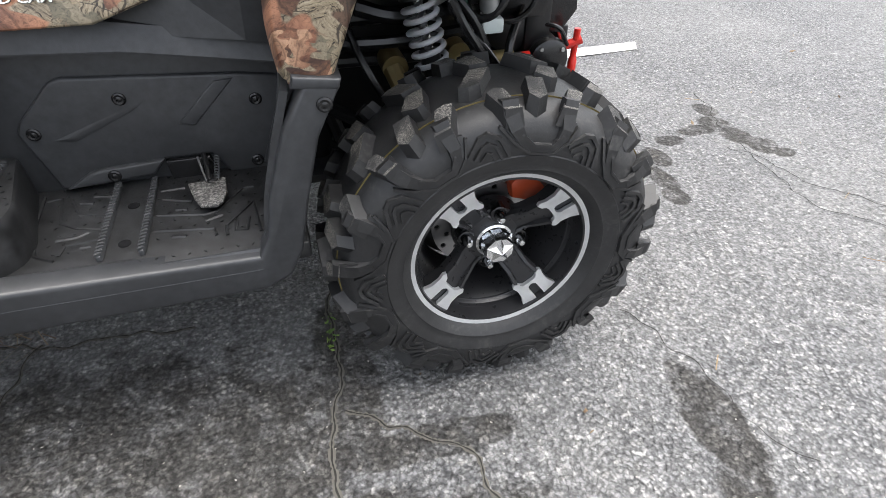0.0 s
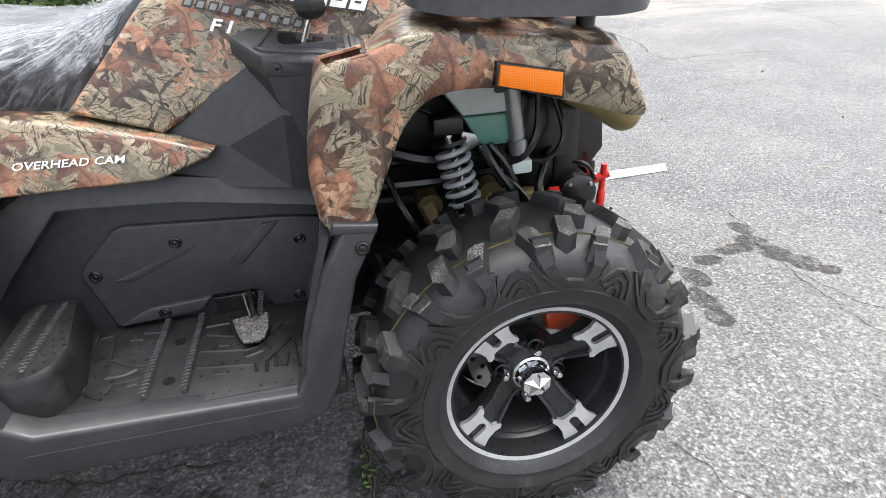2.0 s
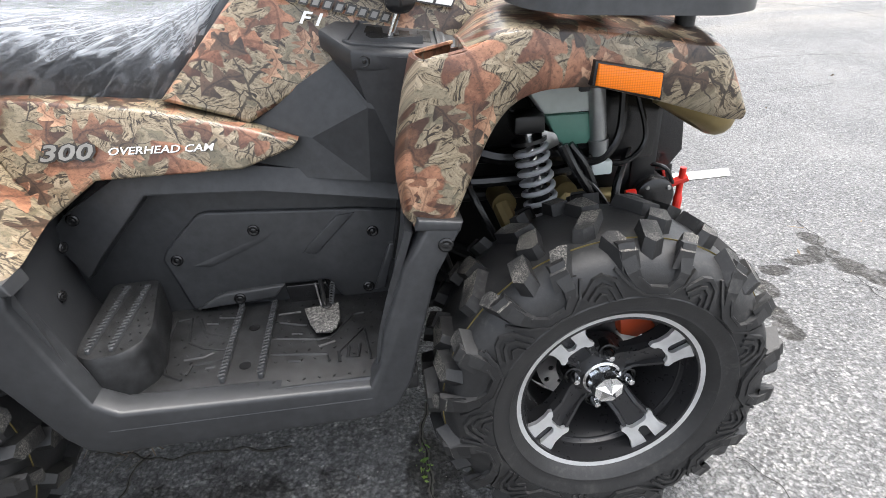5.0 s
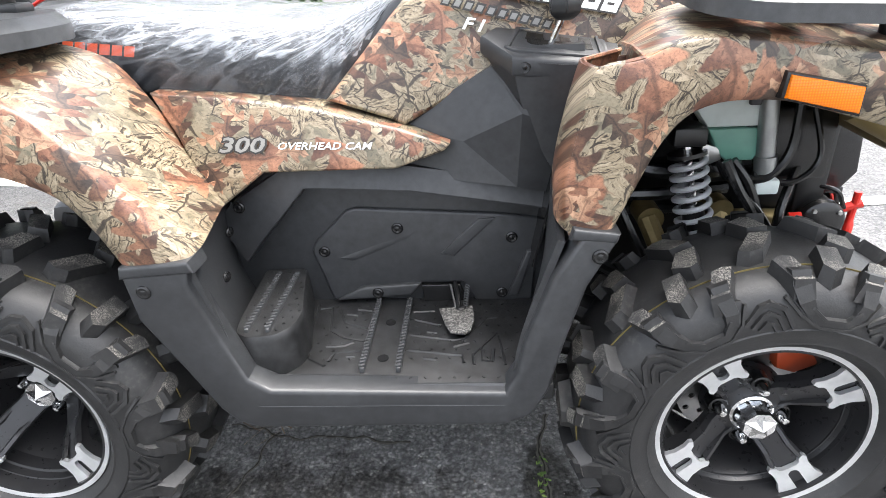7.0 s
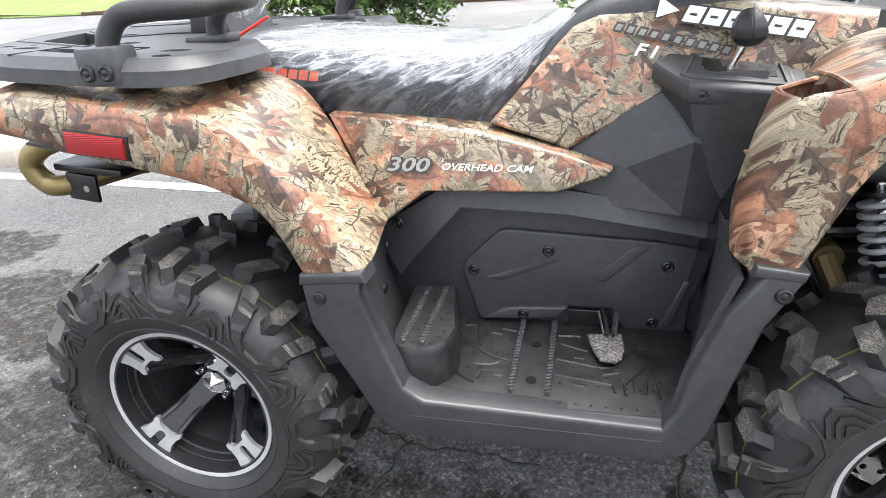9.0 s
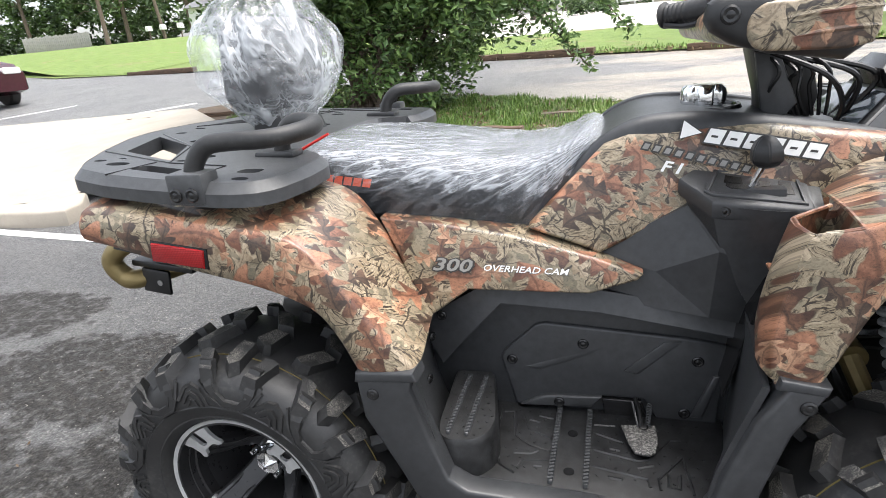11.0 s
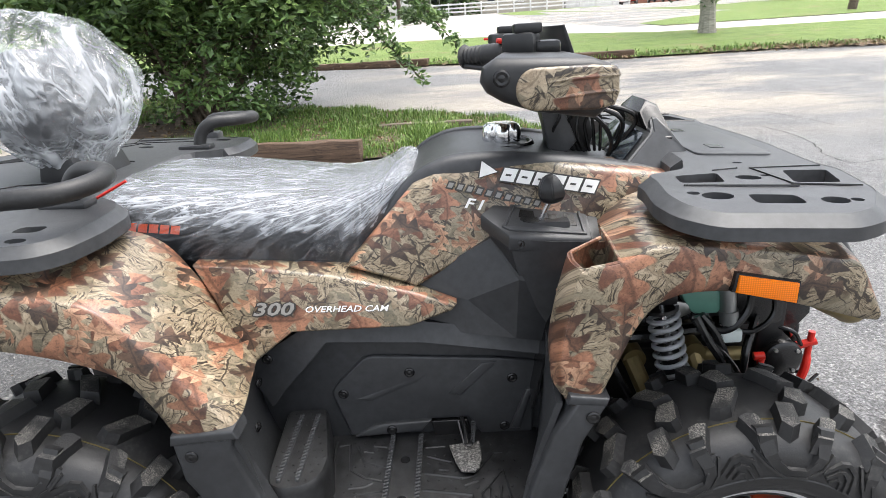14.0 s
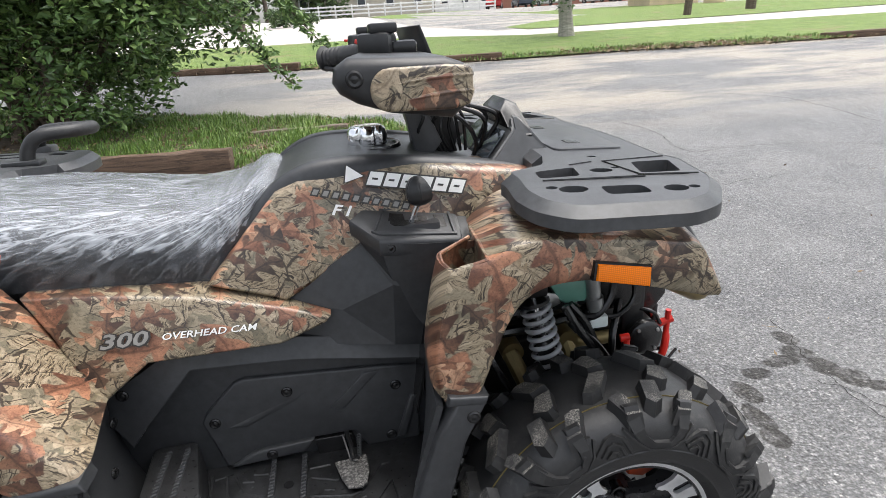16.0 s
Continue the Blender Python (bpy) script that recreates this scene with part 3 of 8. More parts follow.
def shell(grid, thick=0.004, side=1.0):
    """A sheet with thickness through a grid of points."""
    bm = bmesh.new()
    g = [[Vector(p) for p in r] for r in grid]
    nr, nc = len(g), len(g[0])
    norm = [[None] * nc for _ in range(nr)]
    for i in range(nr):
        for j in range(nc):
            du = g[min(i + 1, nr - 1)][j] - g[max(i - 1, 0)][j]
            dv = g[i][min(j + 1, nc - 1)] - g[i][max(j - 1, 0)]
            c = du.cross(dv)
            norm[i][j] = c.normalized() if c.length > 1e-9 else Vector((0, 0, 1))
    top = [[bm.verts.new(p) for p in r] for r in g]
    bot = [[bm.verts.new(g[i][j] + norm[i][j] * thick * side) for j in range(nc)] for i in range(nr)]
    for i in range(nr - 1):
        for j in range(nc - 1):
            bm.faces.new((top[i][j], top[i][j + 1], top[i + 1][j + 1], top[i + 1][j]))
            bm.faces.new((bot[i][j], bot[i + 1][j], bot[i + 1][j + 1], bot[i][j + 1]))
    rim = [(0, j) for j in range(nc)] + [(i, nc - 1) for i in range(1, nr)] + [(nr - 1, j) for j in range(nc - 2, -1, -1)] + [(i, 0) for i in range(nr - 2, 0, -1)]
    for (a, b), (c, d) in zip(rim, rim[1:] + rim[:1]):
        bm.faces.new((top[a][b], bot[a][b], bot[c][d], top[c][d]))
    return bm


def sheet(grid):
    bm = bmesh.new()
    vs = [[bm.verts.new(p) for p in r] for r in grid]
    for a, b in zip(vs, vs[1:]):
        for j in range(len(a) - 1):
            bm.faces.new((a[j], a[j + 1], b[j + 1], b[j]))
    return bm


def mirrored(bm):
    c = bm.copy()
    bmesh.ops.scale(c, vec=(1, -1, 1), verts=c.verts)
    bmesh.ops.reverse_faces(c, faces=c.faces)
    return c


def both(name, bm, mat, parent, label="", smooth=35.0):
    """A part on either side of the machine."""
    other = mirrored(bm)
    return part(name, bm, mat, parent, label, smooth), part(name, other, mat, parent, label, smooth)


def text_mesh(words, size, depth, shear=0.0, width=1.0, bold=0.0):
    """Letters as a mesh in xy, from the built-in font."""
    cu = bpy.data.curves.new("letters", "FONT")
    cu.body, cu.size, cu.extrude, cu.shear = words, size, depth, shear
    cu.resolution_u = 2
    cu.offset = bold
    ob = bpy.data.objects.new("letters", cu)
    scene.collection.objects.link(ob)
    me = bpy.data.meshes.new_from_object(ob.evaluated_get(bpy.context.evaluated_depsgraph_get()))
    bpy.data.objects.remove(ob)
    bm = bmesh.new()
    bm.from_mesh(me)
    bpy.data.meshes.remove(me)
    bmesh.ops.scale(bm, vec=(width, 1, 1), verts=bm.verts)
    return bm


def on_plane(bm, origin, u, v):
    """Lays a mesh drawn in xy onto the plane through origin with the directions u and v."""
    u, v = Vector(u).normalized(), Vector(v).normalized()
    n = u.cross(v).normalized()
    v = n.cross(u)
    m = Matrix.Translation(origin) @ Matrix((u, v, n)).transposed().to_4x4()
    bmesh.ops.transform(bm, matrix=m, verts=bm.verts)
    return bm


# ---- ground and surroundings ----
RISE_Y = (-400.0, 2.2, 3.5, 7.5, 12.0, 18.8, 40.0, 100.0, 200.0, 3000.0)
RISE_Z = (0.014, 0.014, 0.09, 0.45, 0.80, 1.28, 2.2, 3.9, 6.4, 8.0)


def ground_z(y):
    return float(np.interp(y, RISE_Y, RISE_Z))


def steps(a, b, n):
    return [a + (b - a) * k / n for k in range(n + 1)]


def ground_sheet(name, xs, ys, lift, mat, label, category, kind="structure", edge=None):
    rows = [[(x, y, ground_z(y) + lift) for x in xs] for y in ys]
    ob = part(name, sheet(rows), mat, None, label, smooth=60)
    return tagged(ob, "", category, "", kind)


ground_sheet("ground", [-3000, -300, -60, -25, -12, -8] + steps(-6, 6, 24) + [8, 12, 25, 60, 300, 3000], [-400, -60, -15, -6] + steps(-3, 2, 10) + steps(2.2, 3.5, 4) + steps(4, 40, 36) + [60, 80, 100, 200, 3000], 0.0, ASPHALT, "worn grey asphalt car park with damp stains and cracks", "ground")


def strip_between(near, far, lift, n=1):
    """A flat sheet between two lines of (x, y), laid on the ground."""
    rows = []
    for k in range(n + 1):
        t = k / n
        rows.append([(a[0] + (b[0] - a[0]) * t, a[1] + (b[1] - a[1]) * t, ground_z(a[1] + (b[1] - a[1]) * t) + lift) for a, b in zip(near, far)])
    return sheet(rows)


# far verge of mown grass, the pale walk behind it and the concrete lot
verge_near = [(-60, 30), (-30, 20.5), (-18, 14.2), (-10.7, 12.2), (-6, 11), (-2.6, 9.9), (0, 9.3), (2.7, 8.8), (4.9, 8.75), (7.1, 8.4), (14, 8.0), (30, 8), (60, 8)]
verge_far = [(-60, 52), (-30, 38), (-18, 30), (-10.7, 22), (-6, 15.2), (-2.6, 14.6), (0, 14.4), (2.2, 13.9), (4.3, 12.6), (10, 12.3), (20, 11.6), (40, 11), (70, 11)]
tagged(part("lawn", strip_between(verge_near, verge_far, 0.03, 12), LAWN, None, "mown green grass verge across the car park"), "", "lawn", "", "structure")
lot_far = [(-60, 90), (-30, 80), (-18, 60), (-10.7, 45), (-6, 42), (-2.6, 42), (0, 42), (2.2, 40), (4.9, 14.2), (11.5, 14.2), (22, 14.6), (44, 15), (80, 15)]
tagged(part("pavement", strip_between(verge_far, lot_far, 0.02, 12), CONCRETE, None, "pale sunlit concrete lot and footpath"), "", "pavement", "", "structure")
back_near = [(2.6, 38), (4.9, 14.2), (11.5, 14.2), (22, 14.6), (44, 15), (80, 15)]
back_far = [(14, 60), (16, 24), (20, 21), (30, 21), (52, 21), (90, 21)]
tagged(part("lawn", strip_between(back_near, back_far, 0.035, 6), LAWN, None, "green lawn behind the pale footpath"), "", "lawn", "", "structure")



def bank(x, y):
    """How far the lawn beyond the road rises above the general slope."""
    return min(1.0, max(0.0, (-x - 14) / 8)) * float(np.interp(y, (14, 24, 62, 90), (0.0, 0.70, 1.10, 1.2)))


bm_b = bmesh.new()
bank_rows = []
for i in range(31):
    x = -84 + 70 * i / 30
    y0 = float(np.interp(x, [p[0] for p in verge_near], [p[1] for p in verge_near])) + 0.25
    bank_rows.append([bm_b.verts.new((x, y, ground_z(y) + 0.045 + bank(x, y))) for y in (y0 + (92 - y0) * (k / 30) ** 1.6 for k in range(31))])
for p, q in zip(bank_rows, bank_rows[1:]):
    for k in range(30):
        bm_b.faces.new((p[k], q[k], q[k + 1], p[k + 1]))
tagged(part("lawn", bm_b, LAWN, None, "broad mown lawn rising to the wood"), "", "lawn", "", "structure")
drive = bmesh.new()
dv = []
for k in range(13):
    x = -52 + 30 * k / 12
    y = 43 + (x + 37) * 0.05
    dv.append([drive.verts.new((x, yy, ground_z(yy) + bank(x, yy) + 0.062)) for yy in (y - 0.9, y + 0.9)])
for p, q in zip(dv, dv[1:]):
    drive.faces.new((p[0], q[0], q[1], p[1]))
tagged(part("pavement", drive, CONCRETE, None, "pale sandy drive across the lawn"), "", "pavement", "", "structure")

# concrete pad with its worn kerb, beside a bed of mulch
pad_near = [(-16, 2.0), (-9, 2.0), (-5.2, 2.05), (-4.7, 2.2)]
pad_far = [(-16, 4.7), (-9, 5.7), (-6.4, 6.1), (-4.4, 4.35)]
tagged(part("pavement", strip_between(pad_near, pad_far, 0.115, 16), PAD, None, "tan worn concrete pad beside the car park"), "", "pavement", "", "structure")
kerb_poly = [(-4.30, 1.92), (-4.36, 2.12), (-4.62, 2.42), (-4.85, 2.38), (-4.9, 2.10), (-9, 2.06), (-16, 2.06), (-16, 1.84), (-5.0, 1.84), (-4.5, 1.86)]
tagged(part("kerb", prism(kerb_poly, "xy", -0.05, 0.136, 0.025, 3), PAD, None, "worn rounded concrete kerb of the pad"), "", "kerb", "", "structure")

# grass island with timbers
island = [(-6.6, 6.5), (-5.6, 4.6), (-4.4, 4.2), (-2.6, 3.95), (-1.25, 3.75), (0.15, 3.9), (0.45, 4.4), (0.1, 5.0), (-1.5, 5.8), (-3.0, 6.6), (-5.0, 7.6)]
bm_i = bmesh.new()
bm_i.faces.new([bm_i.verts.new((x, y, ground_z(y) + 0.035)) for x, y in island])
tagged(part("lawn", bm_i, MULCH, None, "grass island of bare brown earth under a bush"), "", "lawn", "", "structure")


def inside(x, y, poly):
    c = False
    for (x1, y1), (x2, y2) in zip(poly, poly[1:] + poly[:1]):
        if (y1 > y) != (y2 > y) and x < (x2 - x1) * (y - y1) / (y2 - y1) + x1:
            c = not c
    return c


def blade_field(name, label, count, pick, height, width, mat, seed):
    rng = random.Random(seed)
    verts, faces = [], []
    while count:
        x, y = pick(rng)
        if x is None:
            continue
        count -= 1
        z = ground_z(y) + 0.03
        h = height * rng.uniform(0.5, 1.3) * max(0.35, 0.95 + 1.3 * noise.noise((x * 2.3, y * 2.3, 9.0)))
        a, lean = rng.uniform(0, 6.283), rng.uniform(0.1, 0.75) * h
        w = width * rng.uniform(0.6, 1.3)
        dx, dy = math.cos(a), math.sin(a)
        n = len(verts)
        verts += [(x - dy * w, y + dx * w, z), (x + dy * w, y - dx * w, z), (x + dx * lean * 0.4 + dy * w * 0.7, y + dy * lean * 0.4 - dx * w * 0.7, z + h * 0.6), (x + dx * lean * 0.4 - dy * w * 0.7, y + dy * lean * 0.4 + dx * w * 0.7, z + h * 0.6), (x + dx * lean, y + dy * lean, z + h)]
        faces += [(n, n + 1, n + 2, n + 3), (n + 3, n + 2, n + 4)]
    me = bpy.data.meshes.new(name)
    me.from_pydata(verts, [], faces)
    me.materials.append(mat)
    return tagged(new(name, me), label, "grass", "", "stuff")


def pick_island(rng):
    x, y = rng.uniform(-5.5, 0.5), rng.uniform(3.7, 7.4)
    if not inside(x, y, island) or noise.noise((x * 0.9, y * 0.9, 3.0)) < -0.42 or (x < -2.4 and rng.random() < 0.45):
        return None, None
    return x, y


def pick_verge(rng):
    x = rng.uniform(-9, 9)
    y = np.interp(x, [p[0] for p in verge_near], [p[1] for p in verge_near]) + abs(rng.gauss(0, 0.35)) - 0.08
    return x, float(y)


blade_field("grass", "unmown patchy green grass of the island", 34000, pick_island, 0.060, 0.0042, BLADES, 3)
blade_field("grass", "ragged grass edge of the far verge", 9000, pick_verge, 0.045, 0.008, BLADES, 4)


def rough_beam(size, seed, bevel=0.015):
    """A weathered squared timber with split, uneven faces."""
    bm = box((0, 0, 0), size, bevel)
    bmesh.ops.subdivide_edges(bm, edges=[e for e in bm.edges if e.calc_length() > size[0] * 0.5], cuts=24)
    for v in bm.verts:
        v.co += noise.noise_vector(v.co * 5 + Vector((seed, 0, 0))) * 0.014 * (1 if size[2] > 0.1 else 0.6)
    return bm


def timber(label, at, size, turn_z, seed):
    ob = part("timber", rough_beam(size, seed), TIMBER, None, label)
    ob.matrix_world = pose(*at, 0, 0, turn_z)
    return tagged(ob, "", "timber", "landscape timbers")


timber("split weathered brown landscape timber at the island's edge", (-1.98, 3.82, ground_z(3.82) + 0.10), (1.5, 0.15, 0.20), -6, 1.0)
sunk = timber("dark low landscape timber half sunk in grass", (-0.72, 4.78, ground_z(4.78) + 0.045), (0.95, 0.10, 0.075), -3, 2.0)
sunk.data.materials[0] = BARK
timber("dark weathered timber lying by the mulch bed", (-6.3, 5.75, ground_z(5.75) + 0.05), (1.6, 0.16, 0.10), 12, 3.0)
for k, (x, y, ln, tz) in enumerate(((-1.9, 9.72, 2.2, -12), (1.6, 9.05, 2.0, -9), (-4.6, 10.5, 2.3, -14), (9.6, 8.35, 2.2, -4), (-12.6, 12.8, 3.0, -16))):
    timber("old brown timber edging the far grass", (x, y, ground_z(y) + 0.05), (ln, 0.18, 0.13), tz, 4.0 + k)


def ribbon(points, width, lift, seed, wander=0.03):
    """A ragged narrow strip on the ground along a smooth line."""
    line = smooth_line([(x, y, 0) for x, y in points], 26)
    rng = random.Random(seed)
    bm = bmesh.new()
    last = None
    for i, p in enumerate(line):
        d = (line[min(i + 1, len(line) - 1)] - line[max(i - 1, 0)]).normalized()
        s = Vector((-d.y, d.x, 0))
        c = p + s * (noise.noise((p.x * 6 + seed, p.y * 6, 0)) + 0.5 * noise.noise((p.x * 23 + seed, p.y * 23, 3))) * wander
        w = width * rng.uniform(0.3, 1.1)
        pair = [bm.verts.new((q.x, q.y, ground_z(q.y) + lift)) for q in (c - s * w, c + s * w)]
        if last:
            bm.faces.new((last[0], last[1], pair[1], pair[0]))
        last = pair
    return bm


for k, (pts, w) in enumerate((
    ([(-0.27, -0.16), (-0.275, -0.34), (-0.284, -0.527), (-0.30, -0.60), (-0.315, -0.72), (-0.30, -0.9)], 0.004),
    ([(-0.284, -0.527), (-0.22, -0.565), (-0.16, -0.62), (-0.10, -0.68), (-0.03, -0.82)], 0.004),
    ([(-0.95, -0.20), (-0.82, -0.213), (-0.70, -0.225), (-0.546, -0.234)], 0.003),
    ([(-0.83, -0.213), (-0.86, -0.30), (-0.90, -0.44), (-0.93, -0.6)], 0.003),
    ([(0.98, 0.12), (1.05, -0.02), (1.1, -0.16), (1.3, -0.32), (1.6, -0.45)], 0.003),
    ([(2.37, 4.17), (2.48, 3.67), (2.38, 3.02), (2.74, 2.99), (3.35, 2.91), (3.85, 2.66)], 0.006),
    ([(2.11, 2.17), (2.36, 2.22), (2.68, 2.24)], 0.004),
    ([(3.12, 5.57), (3.9, 5.02), (4.5, 4.41), (4.49, 3.29)], 0.008),
    ([(2.08, 5.15), (2.72, 4.56), (2.97, 4.02)], 0.006),
    ([(1.11, 0.5), (1.03, 0.15), (0.99, -0.08), (0.99, -0.22), (1.11, -0.33)], 0.0025),
    ([(0.3, -0.43), (0.39, -0.59), (0.4, -0.75), (0.45, -0.83)], 0.002),
)):
    if w >= 0.003 and k < 4:
        tagged(part("crack_edge", ribbon(pts, w * 1.6, 0.0015, k * 3.3), CRACK_LIP, None, "pale crumbled edge of a crack in asphalt"), "", "crack", "crack edges", "structure")
    tagged(part("crack", ribbon(pts, w * (0.45 if k < 4 else 0.7), 0.0030, k * 3.3), CRACK, None, "dirt-filled crack in the asphalt"), "", "crack", "cracks in the asphalt", "structure")


def flat_stripe(label, poly, mat=LINE_PAINT, lift=0.004, name="road_marking"):
    bm = bmesh.new()
    bm.faces.new([bm.verts.new((x, y, ground_z(y) + lift)) for x, y in poly])
    tagged(part(name, bm, mat, None, label), "", "road marking", "parking lines", "structure")


flat_stripe("worn white painted parking line", [(0.4, 0.90), (1.14, 0.935), (1.18, 1.015), (0.4, 0.985)])
flat_stripe("worn white painted parking line", [(-4.9, 1.72), (-1.2, 1.26), (-1.2, 1.36), (-4.9, 1.82)])
flat_stripe("thin white parking line by the mulch bed", [(-8.75, 5.85), (-8.68, 5.77), (-7.13, 7.15), (-7.2, 7.23)])
flat_stripe("thin white parking line by the mulch bed", [(-11.6, 6.5), (-11.52, 6.43), (-10.37, 7.81), (-10.45, 7.88)])
# ---- plants ----
def leaf_cloud(bm_data, centre, radius, count, size, rng, squash=0.8):
    verts, faces = bm_data
    for _ in range(count):
        d = Vector((rng.gauss(0, 1), rng.gauss(0, 1), rng.gauss(0, 1))).normalized() * radius * rng.uniform(0.35, 1.05)
        c = Vector(centre) + Vector((d.x, d.y, d.z * squash))
        a = Vector((rng.gauss(0, 1), rng.gauss(0, 1), rng.gauss(0, 0.6))).normalized()
        b = a.orthogonal().normalized()
        b = (b + a.cross(b) * rng.uniform(-1, 1)).normalized()
        s = size * rng.uniform(0.6, 1.3)
        n = len(verts)
        fold = a.cross(b) * s * 0.18
        verts += [tuple(c - a * s), tuple(c + b * s * 0.45 + fold), tuple(c + a * s), tuple(c - b * s * 0.45 + fold)]
        faces.append((n, n + 1, n + 2))
        faces.append((n, n + 2, n + 3))


def cloud_mesh(name, data, mat, parent, label=""):
    me = bpy.data.meshes.new(name)
    me.from_pydata(data[0], [], data[1])
    me.materials.append(mat)
    ob = new(name, me)
    ob.parent = parent
    return tagged(ob, label)


litter = ([], [])
_r = random.Random(77)
for k in range(2600):
    x = _r.uniform(-7, 12) if k % 2 else _r.gauss(6.0, 1.0)
    y = float(np.interp(x, [p[0] for p in verge_near], [p[1] for p in verge_near])) + _r.gauss(0.12, 0.16)
    leaf_cloud(litter, (x, y, ground_z(y) + 0.045), 0.02, 1, _r.uniform(0.02, 0.05), _r, 0.3)
for k in range(1800):
    x, y = _r.uniform(-5.2, 0.3), _r.uniform(3.75, 6.6)
    if inside(x, y, island):
        leaf_cloud(litter, (x, y, ground_z(y) + 0.055), 0.02, 1, _r.uniform(0.015, 0.035), _r, 0.5)
me_l = bpy.data.meshes.new("leaf_litter")
me_l.from_pydata(litter[0], [], litter[1])
me_l.materials.append(DRY_LEAVES)
tagged(new("leaf_litter", me_l), "dry brown fallen leaves along the grass", "leaf litter", "", "stuff")


def bush():
    rng = random.Random(11)
    base = Vector((-3.35, 5.65, ground_z(5.65)))
    b = thing("bush", "dense dark green bush with many leaning stems on the island", "bush")
    stems = bmesh.new()
    data = ([], [])
    for k in range(24):
        a = rng.uniform(0, 6.283)
        root = base + Vector((rng.uniform(-0.30, 0.30), rng.uniform(-0.25, 0.25), -0.03))
        top = base + Vector((math.cos(a) * rng.uniform(0.4, 2.1), math.sin(a) * rng.uniform(0.3, 1.1), rng.uniform(1.5, 3.3)))
        mid = root.lerp(top, 0.5) + Vector((rng.uniform(-0.15, 0.15), rng.uniform(-0.15, 0.15), 0.25))
        line = smooth_line([root, mid, top], 8)
        add_tube(stems, line, [0.034 * (1 - 0.8 * i / len(line)) for i in range(len(line))], 6)
        for q in line[4:]:
            for _ in range(2):
                tip = q + Vector((rng.gauss(0, 0.45), rng.gauss(0, 0.35), rng.gauss(0.0, 0.3)))
                if tip.z < base.z + 0.25:
                    continue
                add_tube(stems, [q, q.lerp(tip, 0.5) + Vector((0, 0, 0.05)), tip], [0.009, 0.006, 0.003], 4)
                leaf_cloud(data, tip, 0.25, 46, 0.040, rng)
    for _ in range(820):
        a, r = rng.uniform(0, 6.283), rng.uniform(0.02, 1.0) ** 0.5
        h = rng.uniform(0.12, 3.4)
        wide = np.interp(h, [0.1, 0.5, 0.9, 3.4], [0.45, 0.80, 1.0, 1.05])
        c = base + Vector((0.05 + math.cos(a) * r * 2.05 * wide, math.sin(a) * r * 1.15 * wide, h))
        if h < 1.0 and rng.random() < (0.92 if abs(c.x - base.x + 0.2) < 0.7 else 0.55):
            continue
        leaf_cloud(data, c, 0.26, 62, 0.050, rng)
    # long sprays that droop towards the road
    for sx, sz, n in ((1.7, 1.05, 9), (1.5, 1.45, 9), (2.05, 1.35, 11), (2.3, 1.05, 12), (1.9, 0.75, 9)):
        p0 = base + Vector((0.9, -0.3, sz + 0.75))
        p1 = base + Vector((sx, -0.5, sz + 0.35))
        p2 = base + Vector((sx + 0.72, -0.55, sz - 0.35))
        line = smooth_line([p0, p1, p2], n)
        add_tube(stems, line, 0.006, 5)
        for q in line[3:]:
            leaf_cloud(data, q, 0.10, 24, 0.036, rng)
    part("stem", stems, BARK, b, "thin brown stems")
    tagged(cloud_mesh("foliage", data, LEAVES, b), kind="stuff")
    return b


bush()


def tree(label, at, height, trunk, spread, seed, bark, crown_from, leaf=0.10, clumps=40, per=60, group=""):
    rng = random.Random(seed)
    x, y = at
    base = Vector((x, y, ground_z(y) + bank(x, y)))
    t = thing("tree", label, "tree", group)
    wood_bm = bmesh.new()
    line = smooth_line([base - Vector((0, 0, 0.1)), base + Vector((rng.uniform(-0.03, 0.03) * height, 0, height * 0.5)), base + Vector((rng.uniform(-0.05, 0.05) * height, 0, height * 0.95))], 8)
    add_tube(wood_bm, line, [trunk * (1.25 if i == 0 else 1 - 0.75 * i / len(line)) for i in range(len(line))], 10)
    data = ([], [])
    for _ in range(clumps):
        h = rng.uniform(crown_from, 1.0)
        q = base + Vector((0, 0, h * height))
        a = rng.uniform(0, 6.283)
        r = spread * rng.uniform(0.3, 1.0) * (1.1 - 0.6 * h)
        tip = q + Vector((math.cos(a) * r, math.sin(a) * r, rng.uniform(-0.05, 0.12) * height))
        add_tube(wood_bm, [q, q.lerp(tip, 0.5) + Vector((0, 0, 0.03 * height)), tip], [trunk * 0.22, trunk * 0.14, trunk * 0.05], 5)
        leaf_cloud(data, tip, spread * 0.30, per, leaf, rng)
    part("trunk", wood_bm, bark, t)
    cloud_mesh("crown", data, FAR_LEAVES, t)
    return t


tree("small tree with pale mottled trunk and low leafy shoots", (4.95, 11.75), 6.5, 0.16, 2.6, 21, PALE_BARK, 0.45, 0.07, 50, 70)
low = ([], [])
_r = random.Random(5)
shoots = thing("shrub", "low leafy shoots round the foot of the pale tree", "shrub")
for k in range(16):
    leaf_cloud(low, (4.95 + _r.uniform(-0.75, 0.9), 11.7 + _r.uniform(-0.5, 0.3), ground_z(11.7) + _r.uniform(0.55, 2.2)), 0.24, 45, 0.06, _r)
cloud_mesh("leaves", low, FAR_LEAVES, shoots)
tree("dark tree by the concrete lot", (-3.6, 24.5), 9, 0.24, 3.4, 22, BARK, 0.35, 0.13, 45, 70)
